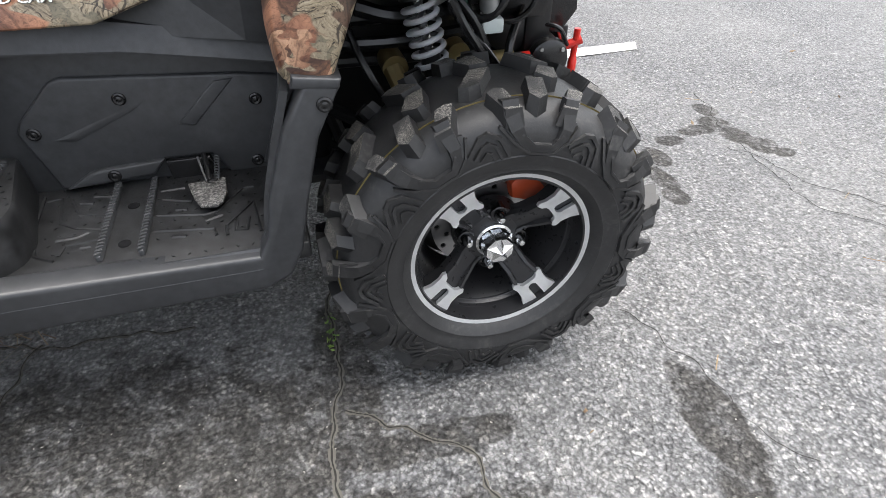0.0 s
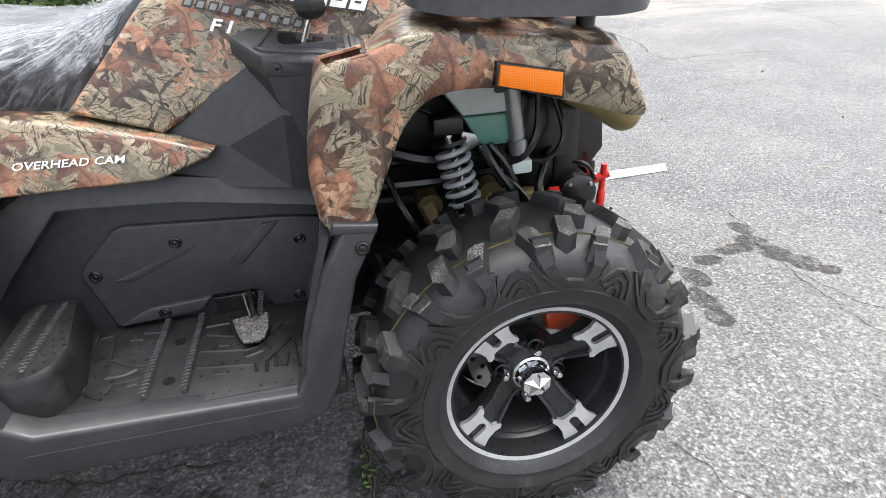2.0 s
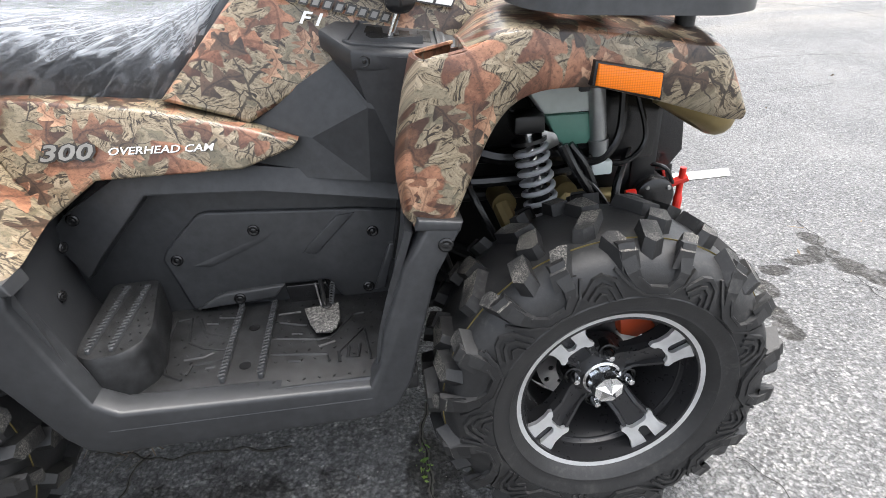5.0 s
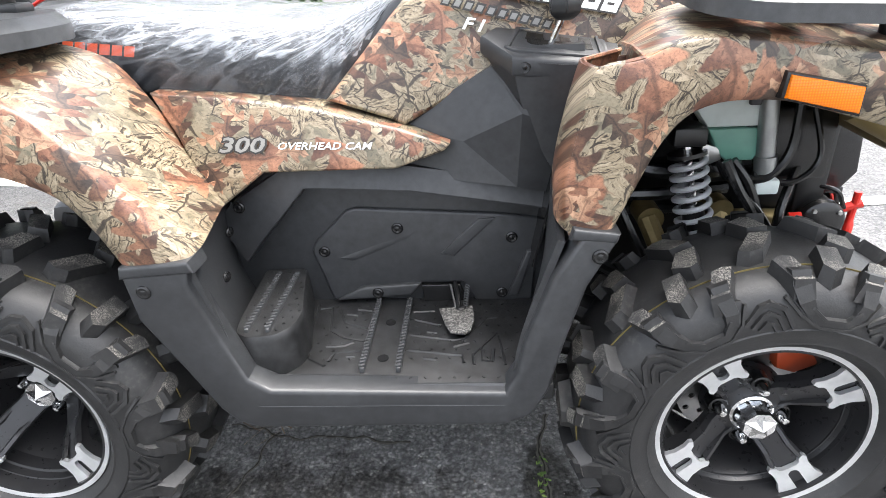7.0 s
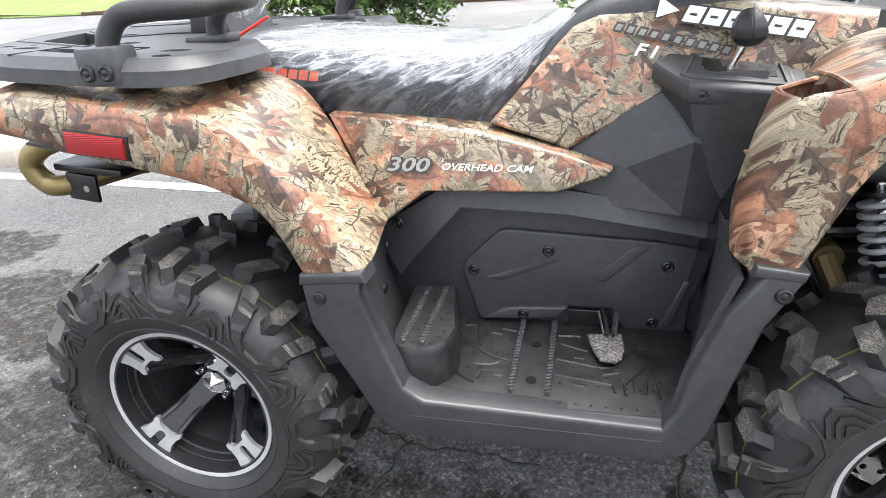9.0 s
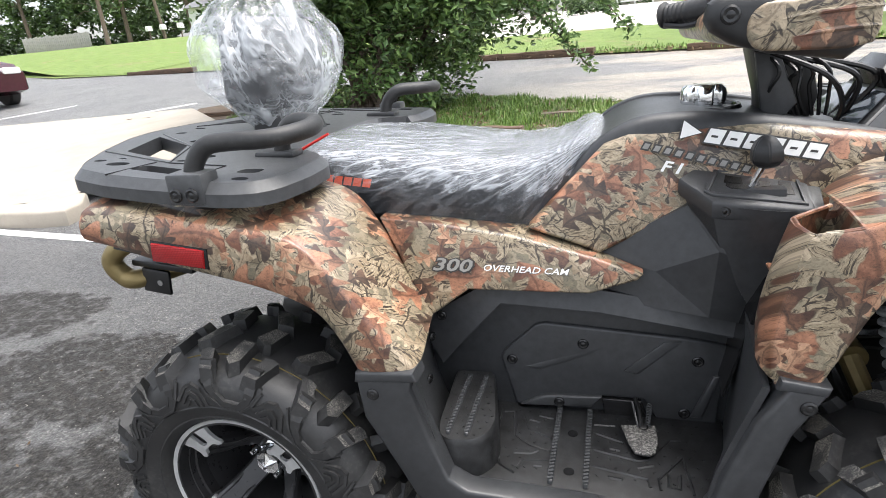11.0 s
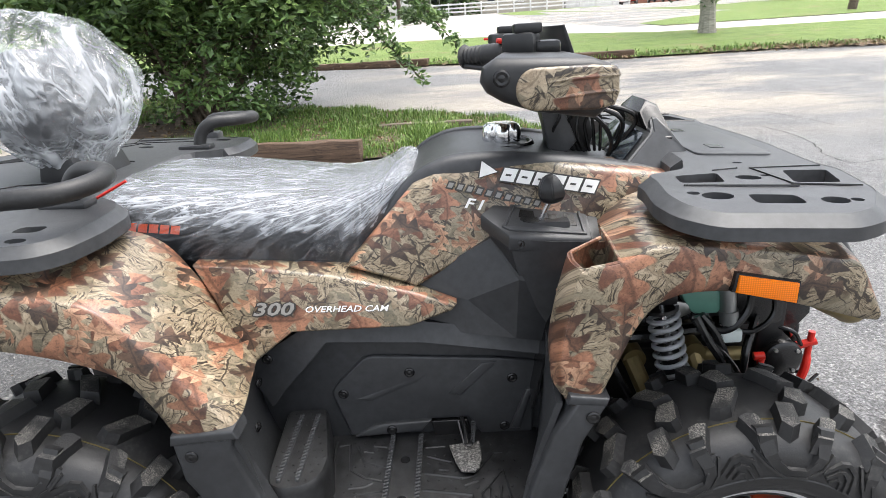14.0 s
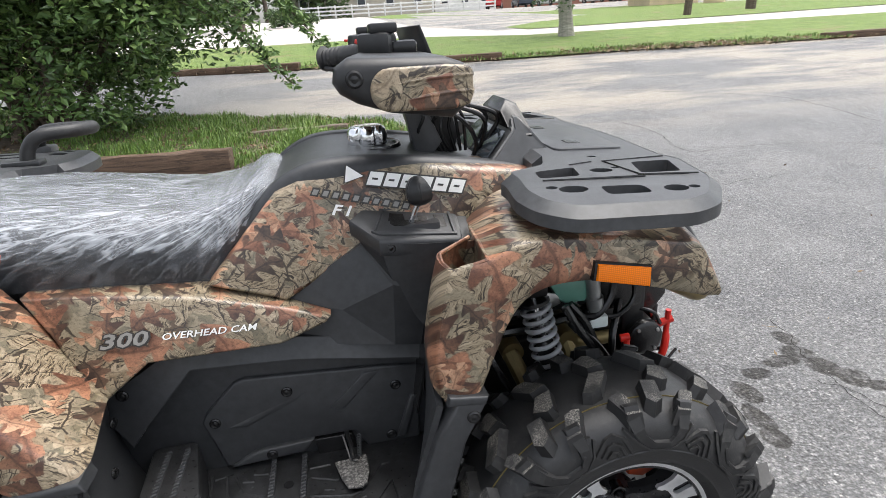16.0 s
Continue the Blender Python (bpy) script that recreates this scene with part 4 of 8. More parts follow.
for k, (x, y, h) in enumerate(((-28, 56, 14), (-35, 55, 15), (-46, 58, 14), (-19, 58, 13), (-54, 57, 16), (-62, 62, 15), (-72, 60, 17), (-21, 58, 16), (-12, 62, 15), (-6, 70, 16), (-37, 60, 18), (4, 110, 16), (14, 112, 17), (26, 108, 15), (38, 104, 16), (52, 98, 15), (-2, 112, 18))):
    tree("tall dark green tree at the back", (x, y), h, 0.26, h * 0.30, 30 + k, BARK, 0.22, 0.34, 46, 46, "trees at the back")
tree("thin bare-trunked tree by the lawn", (-44.5, 44.0), 15, 0.20, 3.0, 61, BARK, 0.55, 0.2, 26, 40)


wood_data = ([], [])
_r = random.Random(91)
for k in range(900):
    t = _r.random()
    wx, wy = -95 + 98 * t, 62 + 16 * t + _r.uniform(-4, 4)
    hz = _r.uniform(0.3, 12.0)
    leaf_cloud(wood_data, (wx, wy, ground_z(wy) + hz), 1.5, 46, 0.42, _r)
for k in range(260):
    wx, wy = _r.uniform(-6, 70), _r.uniform(104, 116)
    leaf_cloud(wood_data, (wx, wy, ground_z(wy) + _r.uniform(2.0, 10.0)), 2.2, 46, 0.6, _r)
me_w = bpy.data.meshes.new("woodland")
me_w.from_pydata(wood_data[0], [], wood_data[1])
me_w.materials.append(FAR_LEAVES)
tagged(new("woodland", me_w), "dense dark green woodland edge far behind", "woodland", "", "stuff")


needles = ([], [])
_r = random.Random(44)
for k in range(90):
    x, y = (_r.gauss(-0.91, 0.06), _r.gauss(-0.17, 0.035)) if k % 3 == 0 else (_r.uniform(-3.5, 3.5), _r.uniform(-0.9, 3.2))
    an, ln = _r.uniform(0, 3.14), _r.uniform(0.010, 0.035)
    n = len(needles[0])
    dx, dy = math.cos(an), math.sin(an)
    for q in (-1, 1):
        needles[0].extend([(x + dx * ln * q - dy * 0.0009, y + dy * ln * q + dx * 0.0009, ground_z(y) + 0.003), (x + dx * ln * q + dy * 0.0009, y + dy * ln * q - dx * 0.0009, ground_z(y) + 0.004)])
    needles[1].append((n, n + 1, n + 3, n + 2))
for k in range(90):
    x, y = _r.uniform(-3.0, 3.5), _r.uniform(-0.95, 2.5)
    leaf_cloud(needles, (x, y, ground_z(y) + 0.006), 0.003, 1, _r.uniform(0.004, 0.012), _r, 0.3)
me_n = bpy.data.meshes.new("pine_needles")
me_n.from_pydata(needles[0], [], needles[1])
me_n.materials.append(DRY_LEAVES)
tagged(new("pine_needles", me_n), "dry pine needles and leaf scraps on asphalt", "leaf litter", "", "stuff")
moss = ([], [])
for k in range(45):
    leaf_cloud(moss, (_r.gauss(-0.282, 0.006), _r.gauss(-0.335, 0.025), 0.017), 0.004, 1, _r.uniform(0.003, 0.008), _r, 1.0)
me_m = bpy.data.meshes.new("moss")
me_m.from_pydata(moss[0], [], moss[1])
me_m.materials.append(BLADES)
tagged(new("moss", me_m), "green moss growing in an asphalt crack", "moss", "", "stuff")


def shrub(label, at, r, seed):
    rng = random.Random(seed)
    s = thing("shrub", label, "shrub", "clipped shrubs")
    data = ([], [])
    for _ in range(26):
        a = rng.uniform(0, 6.283)
        leaf_cloud(data, (at[0] + math.cos(a) * r * rng.random(), at[1] + math.sin(a) * r * rng.random(), ground_z(at[1]) + r * rng.uniform(0.2, 0.85)), r * 0.38, 40, r * 0.11, rng)
    cloud_mesh("leaves", data, FAR_LEAVES, s)


shrub("rounded dark clipped shrub by the concrete lot", (-1.9, 25.5), 0.8, 71)
shrub("rounded dark clipped shrub by the concrete lot", (-0.9, 26.0), 0.55, 72)

# ---- far buildings, fence and cars ----
WALL_TAN = concrete("tan_siding", (0.46, 0.43, 0.36))
WALL_WHITE = concrete("white_siding", (0.75, 0.75, 0.73))
GREY_BOARD = concrete("grey_weathered_board", (0.34, 0.33, 0.31))
WALL_BRICK = concrete("red_brown_brick", (0.30, 0.14, 0.10))
WALL_CREAM = concrete("cream_render", (0.66, 0.53, 0.36))
ROOF_GREY = concrete("grey_roof_shingle", (0.20, 0.20, 0.21))
WINDOW = plain("dark_window_glass", (0.05, 0.06, 0.07), 0.08)


def house(label, x0, x1, y, wall_h, roof_h, wall_mat, windows, depth=8.0, porch=False, lift=0.0):
    z = ground_z(y) + lift
    h = thing("house", label, "house", "houses across the lot")
    part("wall", box(((x0 + x1) / 2, y + depth / 2, z + wall_h / 2), (x1 - x0, depth, wall_h)), wall_mat, h)
    roof = prism([(y - 0.5, z + wall_h), (y + depth + 0.5, z + wall_h), (y + depth / 2, z + wall_h + roof_h)], "yz", x0 - 0.5, x1 + 0.5)
    part("roof", roof, ROOF_GREY, h)
    for k in range(windows):
        wx = x0 + (x1 - x0) * (k + 0.5) / windows
        win = part("window", box((wx, y - 0.03, z + wall_h * 0.55), (1.1, 0.08, 1.3), 0.02), WALL_WHITE, h)
        part("pane", box((wx, y - 0.08, z + wall_h * 0.55), (0.9, 0.03, 1.1)), WINDOW, win)
    if porch:
        px = x0 + 3.2
        part("porch_gable", prism([(px - 2, z + 2.6), (px + 2, z + 2.6), (px, z + 4.1)], "xz", y - 1.6, y + 1), WALL_WHITE, h)
        for dx in (-1.8, -0.7, 0.7, 1.8):
            part("porch_post", box((px + dx, y - 1.5, z + 1.3), (0.14, 0.14, 2.6), 0.02), WALL_WHITE, h)
        part("door", box((px, y - 0.05, z + 1.05), (1.0, 0.1, 2.1), 0.02), WINDOW, h)
    return h


house("tan bungalow with white gabled porch and grey roof", -4.0, 14.0, 78, 3.2, 2.6, WALL_TAN, 5, 9, True)
house("long red brick shop building with grey roof", 25, 52, 88, 3.2, 1.6, WALL_BRICK, 6)
house("white single-storey building with grey roof", 15.5, 24, 84, 3.0, 1.8, WALL_WHITE, 3)
house("pale shed among trees at the back", -40.0, -36.6, 50, 2.6, 1.0, WALL_WHITE, 1, 5, lift=bank(-38, 50))
house("small cream flat-walled kiosk by the footpath", 14.2, 16.6, 24.6, 2.6, 0.7, WALL_CREAM, 0, 2.0)
house("low cream utility building behind the kiosk", 21, 26, 34, 2.6, 0.8, WALL_CREAM, 0, 4)

fence = thing("fence", "long white rail fence before the bungalow", "fence")
fz = ground_z(60)
for k in range(13):
    part("post", box((-2 + k * 1.6, 60, fz + 0.6), (0.14, 0.14, 1.2), 0.01), WALL_WHITE, fence)
for h in (0.35, 0.7, 1.05):
    part("rail", box((7.6, 60, fz + h), (19.4, 0.06, 0.14), 0.01), WALL_WHITE, fence)
board_fence = thing("fence", "weathered grey wooden board fence by the trees", "fence")
for k in range(34):
    part("board", box((-68.6 + k * 0.28, 56.0 + k * 0.02, ground_z(56.0) + bank(-65, 56) + 0.9), (0.265, 0.04, 1.8 + 0.07 * (k * 7 % 5)), 0.01), GREY_BOARD, board_fence)


def car(label, at, turn_z, paint, length=4.5, group="parked cars"):
    c = thing("car", label, "car", group)
    L = length / 2
    body = [(-L, 0.35), (-L, 0.85), (-L + 0.25, 0.98), (-L * 0.55, 1.02), (-L * 0.30, 1.42), (L * 0.18, 1.44), (L * 0.48, 1.0), (L - 0.3, 0.86), (L, 0.68), (L, 0.32), (L * 0.8, 0.24), (-L * 0.85, 0.24)]
    part("body", prism(body, "xz", -0.86, 0.86, 0.09, 3), paint, c)
    glass = [(-L * 0.50, 1.04), (-L * 0.30, 1.36), (L * 0.16, 1.38), (L * 0.42, 1.04)]
    part("side_window", prism(glass, "xz", -0.875, 0.875, 0.01), WINDOW, c)
    for sx in (-0.62, 0.62):
        for sy in (-0.80, 0.80):
            w = part("wheel", lathe([(-0.11, 0.2), (-0.11, 0.31), (-0.07, 0.34), (0.07, 0.34), (0.11, 0.31), (0.11, 0.2)], "y", (sx * L, sy, 0.34), 24), TYRE, c)
            s = -1 if sy < 0 else 1
            rim_bm = bmesh.new()
            for q in range(5):
                a = q * 1.2566
                add_box(rim_bm, (sx * L + math.cos(a) * 0.11, sy + s * 0.115, 0.34 + math.sin(a) * 0.11), (0.2, 0.02, 0.06), 0.005, rot(0, -math.degrees(a), 0))
            part("rim", rim_bm, STEEL, w)
    for sy in (-0.6, 0.6):
        part("headlight", box((L - 0.06, sy, 0.72), (0.16, 0.34, 0.13), 0.03), WALL_WHITE, c)
        part("tail_light", box((-L + 0.03, sy, 0.80), (0.10, 0.34, 0.14), 0.03), RED_LENS, c)
    c.matrix_world = pose(*at, 0, 0, turn_z)
    return c


MAROON = plain("maroon_car_paint", (0.045, 0.008, 0.014), 0.2)
RED_CAR = plain("red_car_paint", (0.35, 0.03, 0.03), 0.25)
DARK_CAR = plain("dark_blue_car_paint", (0.04, 0.05, 0.07), 0.25)
WHITE_CAR = plain("white_car_paint", (0.7, 0.7, 0.7), 0.3)
car("dark maroon saloon car parked by the verge", (-14.75, 8.3, ground_z(8.3)), -14, MAROON, 4.6)
for k, (x, paint, lab) in enumerate(((20, RED_CAR, "red car parked at the shops"), (23.4, DARK_CAR, "dark car parked at the shops"), (27, WHITE_CAR, "white car parked at the shops"), (33, WHITE_CAR, "white car parked at the shops"), (37, DARK_CAR, "dark car parked at the shops"))):
    car(lab, (x, 70, ground_z(70)), 70 + 15 * k, paint, 4.4)


def pole(label, at, h, r, mat, lean=0.0):
    z = ground_z(at[1]) + bank(*at)
    p = thing("post", label, "post")
    part("shaft", tube([(at[0], at[1], z - 0.1), (at[0] + lean, at[1], z + h)], [r * 1.1, r], 10), mat, p)


pole("brown wooden utility post behind the footpath", (12.9, 16.2), 7, 0.14, BARK, 0.1)
pole("thin leaning wooden pole by the drive", (-34.9, 40.0), 9, 0.12, BARK, -0.9)


def letter_box(at):
    """A small white box on a thin post."""
    x, y = at
    z = ground_z(y) + bank(x, y)
    b = thing("letter_box", "white letter box on a thin post by the drive", "letter box", "letter boxes by the drive")
    part("post", tube([(x, y, z - 0.05), (x, y, z + 0.75)], 0.05, 8), BARK, b)
    part("box", prism([(x - 0.13, z + 0.72), (x + 0.13, z + 0.72), (x + 0.13, z + 1.0), (x + 0.07, z + 1.1), (x - 0.07, z + 1.1), (x - 0.13, z + 1.0)], "xz", y - 0.25, y + 0.25, 0.01), WALL_WHITE, b)


for at in ((-36.3, 40.0), (-34.6, 39.6), (-33.6, 40.4)):
    letter_box(at)
pole("leaning brown stump post on the lawn", (10.2, 15.4), 2.5, 0.10, BARK, 0.2)
bin_ = thing("waste_bin", "tan roadside waste bin with dark lid", "waste bin")
bz = ground_z(23)
part("drum", lathe([(bz, 0.42), (bz + 1.3, 0.42)], "z", (15.9, 22.4, 0), 24), WALL_CREAM, bin_)
part("lid", lathe([(bz + 1.3, 0.45), (bz + 1.45, 0.38), (bz + 1.55, 0.1)], "z", (15.9, 22.4, 0), 24), DARK_DECAL, bin_)


# ---- the quad bike ----
atv = thing("quad_bike", "new camouflage quad bike with film-wrapped seat parked on asphalt", "quad bike")
FRONT_X, REAR_X, HUB_Z = 0.0, -1.133, 0.295


def carcass_r(w, half):
    """Radius of the tyre's carcass at w from its middle."""
    t = min(1.0, abs(w) / half)
    return 0.2845 - 0.016 * t ** 2 - 0.012 * t ** 6


def tyre_mesh(half):
    """Carcass, tread blocks, shoulder blocks and raised chevrons on the walls; the axis is y."""
    bm = bmesh.new()
    prof = []
    for k in range(13):
        w = -half + 2 * half * k / 12
        prof.append((w * 0.94, carcass_r(w, half)))
    wall = [(half * 1.0, 0.238), (half * 1.03, 0.215), (half * 1.022, 0.207), (half * 1.036, 0.205), (half * 1.030, 0.202), (half * 1.0, 0.19), (half * 0.97, 0.181), (half * 0.975, 0.178), (half * 0.93, 0.172), (half * 0.86, 0.165), (half * 0.80, 0.160)]
    full = [(-w, r) for w, r in reversed(wall)] + prof + wall
    add_lathe(bm, full, "y", steps=96, caps=False)
    return bm


def block(bm, quad, half, low, high, taper=0.85):
    """A tread block: quad of (w, angle in metres of run), from one height above the carcass to another."""
    cw = sum(q[0] for q in quad) / len(quad)
    cs = sum(q[1] for q in quad) / len(quad)
    lo, hi = [], []
    for w, s in quad:
        for ring, h, k in ((lo, low, 1.06), (hi, high, taper)):
            ww, ss = cw + (w - cw) * k, cs + (s - cs) * k
            r = carcass_r(ww, half) + h
            a = ss / 0.281
            ring.append(bm.verts.new((r * math.cos(a), ww, r * math.sin(a))))
    n = len(quad)
    bm.faces.new(hi).material_index = 1  # scuffed top
    for i in range(n):
        bm.faces.new((lo[i], lo[(i + 1) % n], hi[(i + 1) % n], hi[i]))


def wall_strip(bm, path, half, width, high, side):
    """A raised rib on the tyre's wall through points (radius, degrees); width and height may change along it."""
    n = len(path)
    wd = width if isinstance(width, (list, tuple)) else [width] * n
    hi = high if isinstance(high, (list, tuple)) else [high] * n
    pts = []
    for r, deg in path:
        w = half * np.interp(r, [0.165, 0.19, 0.215, 0.238, 0.253, 0.262, 0.275, 0.292], [0.87, 1.0, 1.03, 1.0, 0.955, 0.90, 0.86, 0.84])
        pts.append((r, radians(deg), w))
    last = None
    for i, (r, a, w) in enumerate(pts):
        b, c = pts[max(0, i - 1)], pts[min(n - 1, i + 1)]
        dr, da = c[0] - b[0], (c[1] - b[1]) * 0.25
        ln = math.hypot(dr, da) or 1
        nr, na = -da / ln * wd[i] / 2, dr / ln * wd[i] / 2 / 0.25
        row = []
        for q, h in ((1, -0.003), (0.8, hi[i]), (-0.8, hi[i]), (-1, -0.003)):
            rr, aa = r + nr * q, a + na * q
            row.append(bm.verts.new((rr * math.cos(aa), side * (w + h), rr * math.sin(aa))))
        if last:
            for k in range(3):
                bm.faces.new((last[k], last[k + 1], row[k + 1], row[k]))
        else:
            bm.faces.new(row)
        last = row
    bm.faces.new(last)


LUG_TURNS = 9


def tread_mesh(half):
    """Shoulder lugs joined in a broad U on the wall, knobs inside each U, staggered bars on the crown and nested arches."""
    bm = bmesh.new()
    step = 360.0 / LUG_TURNS
    run = radians(1) * 0.281
    for k in range(LUG_TURNS):
        for side in (-1, 1):
            o = k * step + (0.5 * step if side > 0 else 0)
            for quad, h in (
                ([(0.63, 12.5), (0.60, 16.0), (0.66, 18.5), (0.99, 14.5), (0.99, 8.5)], 0.0195),
                ([(0.64, -13.0), (0.60, -10.5), (0.63, -7.0), (0.99, -3.0), (0.99, -9.0)], 0.0195),
                ([(0.42, -1.0), (0.40, 5.0), (0.80, 6.5), (0.90, 3.5), (0.82, 0.0)], 0.0195),
                ([(0.04, -8.0), (0.03, -2.0), (0.34, 1.5), (0.48, -3.5), (0.44, -6.0)], 0.0205),
                ([(0.06, 12.0), (0.04, 18.5), (0.46, 25.0), (0.52, 22.0), (0.48, 18.0)], 0.0205),
            ):
                block(bm, [(side * w * half, (o + d) * run) for w, d in quad], half, -0.004, h, 0.86)
            # the two shoulder lugs run down the wall and join
            wall_strip(bm, [(0.290, o + 12.5), (0.272, o + 12.5), (0.250, o + 11.0), (0.232, o + 8.5)], half, [0.026, 0.026, 0.024, 0.018], [0.005, 0.010, 0.008, 0.0045], side)
            wall_strip(bm, [(0.290, o - 7.0), (0.272, o - 7.0), (0.250, o - 7.5), (0.232, o - 6.5)], half, [0.024, 0.024, 0.022, 0.018], [0.005, 0.010, 0.008, 0.0045], side)
            wall_strip(bm, [(0.262, o + 14.0), (0.236, o + 10.0), (0.218, o + 4.5), (0.218, o - 4.0), (0.236, o - 7.8), (0.262, o - 9.6)], half, 0.0190, 0.0036, side)
            wall_strip(bm, [(0.262, o + 12.0), (0.240, o + 8.6), (0.2235, o + 3.8), (0.2235, o - 3.3), (0.240, o - 6.4), (0.262, o - 8.0)], half, 0.0050, 0.0062, side)
            wall_strip(bm, [(0.256, o + 16.5), (0.230, o + 11.8), (0.2115, o + 5.2), (0.2115, o - 4.7), (0.230, o - 9.6), (0.256, o - 12.0)], half, 0.0050, 0.0052, side)
            # nested arches between the pairs
            m = o + step * 0.5 + 2.0
            wall_strip(bm, [(0.210, m - 8.5), (0.240, m - 5.2), (0.250, m - 1.0), (0.247, m + 2.0), (0.226, m + 7.5)], half, 0.0075, 0.0044, side)
            wall_strip(bm, [(0.208, m - 5.5), (0.230, m - 3.2), (0.237, m - 0.5), (0.234, m + 1.5), (0.219, m + 5.5)], half, 0.0065, 0.0040, side)
            wall_strip(bm, [(0.207, m - 2.6), (0.220, m - 1.4), (0.223, m + 0.4), (0.213, m + 3.4)], half, 0.0048, 0.0034, side)
    return bm


def rim_mesh(half):
    """Dished barrel with four broad spokes."""
    bm = bmesh.new()
    o = half - 0.020
    add_lathe(bm, [(-o, 0.150), (-o, 0.163), (-o + 0.012, 0.158), (-o + 0.02, 0.150), (-0.02, 0.128), (0.05, 0.118), (half * 0.6, 0.145), (half * 0.6, 0.152), (0.03, 0.128), (-0.02, 0.138)], "y", steps=64, closed=True)
    return bm


def wheel(half, label, spin, scale, dish):
    """A wheel about its own middle; its outer face looks to -y; dish is how deep the hub lies behind the lip."""
    o = half - 0.022
    hub_y = -o + dish
    w = part("wheel", rim_mesh(half), RIM_BLACK, atv, label)
    part("tyre", tyre_mesh(half), TYRE, w)
    tread = part("tread", tread_mesh(half), TYRE, w, "chunky black tread lugs with scuffed tops", 12)
    tread.data.materials.append(LUG)
    lw = 0.57 * half
    part("paint_line", lathe([(-lw, carcass_r(lw, half) + 0.0006), (-lw - 0.0011, carcass_r(lw, half) + 0.0008), (-lw - 0.0011, carcass_r(lw, half) - 0.003), (-lw, carcass_r(lw, half) - 0.003)], "y", steps=90, closed=True), YELLOW_LINE, w, "thin yellow paint line")
    part("rim_lip", lathe([(-o - 0.002, 0.154), (-o - 0.004, 0.1615), (-o + 0.004, 0.1645), (-o + 0.010, 0.159)], "y", steps=72, closed=True), MACHINED, w, "bright machined rim edge")
    # stepped rings inside the barrel
    part("barrel_ring", lathe([(-o + 0.004, 0.1545), (-o + 0.012, 0.150), (-o + 0.020, 0.149), (-o + 0.022, 0.145), (-o + 0.034, 0.143), (-o + 0.036, 0.139), (half * 0.5, 0.128), (half * 0.5, 0.134), (-o + 0.030, 0.152)], "y", steps=64, closed=True), RIM_BLACK, w)
    for k in range(4):
        a = radians(spin + 90 * k)
        r3 = Matrix.Rotation(-a, 3, "Y")
        face_y = lambda x: float(np.interp(x, [0.030, 0.050, 0.092, 0.156], [hub_y - 0.004, hub_y - 0.008, -o + 0.013, -o + 0.003]))
        sp = bmesh.new()
        # dark arm: a flat web with a raised rib along each side
        web = [(0.030, 0.021), (0.075, 0.0195), (0.106, 0.023), (0.153, 0.034), (0.153, -0.034), (0.106, -0.023), (0.075, -0.0195), (0.030, -0.021)]
        lo = [sp.verts.new(r3 @ Vector((x, face_y(x) + 0.030, z * 1.05))) for x, z in web]
        hi = [sp.verts.new(r3 @ Vector((x, face_y(x) + 0.007, z))) for x, z in web]
        sp.faces.new(hi)
        sp.faces.new(lo)
        for i in range(8):
            sp.faces.new((lo[i], lo[(i + 1) % 8], hi[(i + 1) % 8], hi[i]))
        spoke = part("spoke", sp, RIM_BLACK, w, smooth=25)
        for sg in (1, -1):
            rib = bmesh.new()
            rows = []
            for x, z in ((0.032, 0.0215), (0.055, 0.0200), (0.078, 0.0195), (0.100, 0.0235)):
                y = face_y(x)
                rows.append([r3 @ Vector((x, y + 0.012, sg * (z + 0.0045))), r3 @ Vector((x, y, sg * (z + 0.002))), r3 @ Vector((x, y, sg * (z - 0.004))), r3 @ Vector((x, y + 0.009, sg * (z - 0.007)))])
            for p, q in zip(rows, rows[1:]):
                vp, vq = [rib.verts.new(c) for c in p], [rib.verts.new(c) for c in q]
                for i in range(3):
                    rib.faces.new((vp[i], vp[i + 1], vq[i + 1], vq[i]))
            part("spoke_rib", rib, RIM_BLACK, spoke, smooth=25)
        pad = bmesh.new()
        ring = [(0.097, 0.0275), (0.102, 0.0315), (0.113, 0.0285), (0.130, 0.0300), (0.1575, 0.0430), (0.1595, 0.0), (0.1575, -0.0430), (0.130, -0.0300), (0.113, -0.0285), (0.102, -0.0315), (0.097, -0.0275), (0.101, -0.0195), (0.107, -0.0160), (0.1095, -0.010), (0.1095, 0.010), (0.107, 0.0160), (0.101, 0.0195)]
        slot = [(0.1355 + (0.0115 if math.cos(t) > 0 else -0.0115) + 0.0085 * math.cos(t), 0.0090 * math.sin(t)) for t in (radians(d) for d in range(-80, 281, 20))]
        loops = []
        for poly in (ring, slot):
            vs = [pad.verts.new(r3 @ Vector((x, face_y(x) - 0.0015, z))) for x, z in poly]
            loops += [pad.edges.new((vs[i], vs[(i + 1) % len(vs)])) for i in range(len(vs))]
        bmesh.ops.triangle_fill(pad, edges=loops, use_beauty=True)
        ext = bmesh.ops.extrude_face_region(pad, geom=pad.faces[:])
        for v in ext["geom"]:
            if isinstance(v, bmesh.types.BMVert):
                v.co.y += 0.007
        part("spoke_face", pad, MACHINED, spoke, "bright machined spoke end", 25)
        la = radians(spin + 45 + 90 * k)
        at = (0.050 * math.cos(la), 0, 0.050 * math.sin(la))
        part("nut_seat", lathe([(hub_y - 0.002, 0.0), (hub_y - 0.003, 0.0125), (hub_y - 0.008, 0.0135), (hub_y - 0.007, 0.016), (hub_y + 0.012, 0.017)], "y", at, 16), GLOSS_BLACK, w)
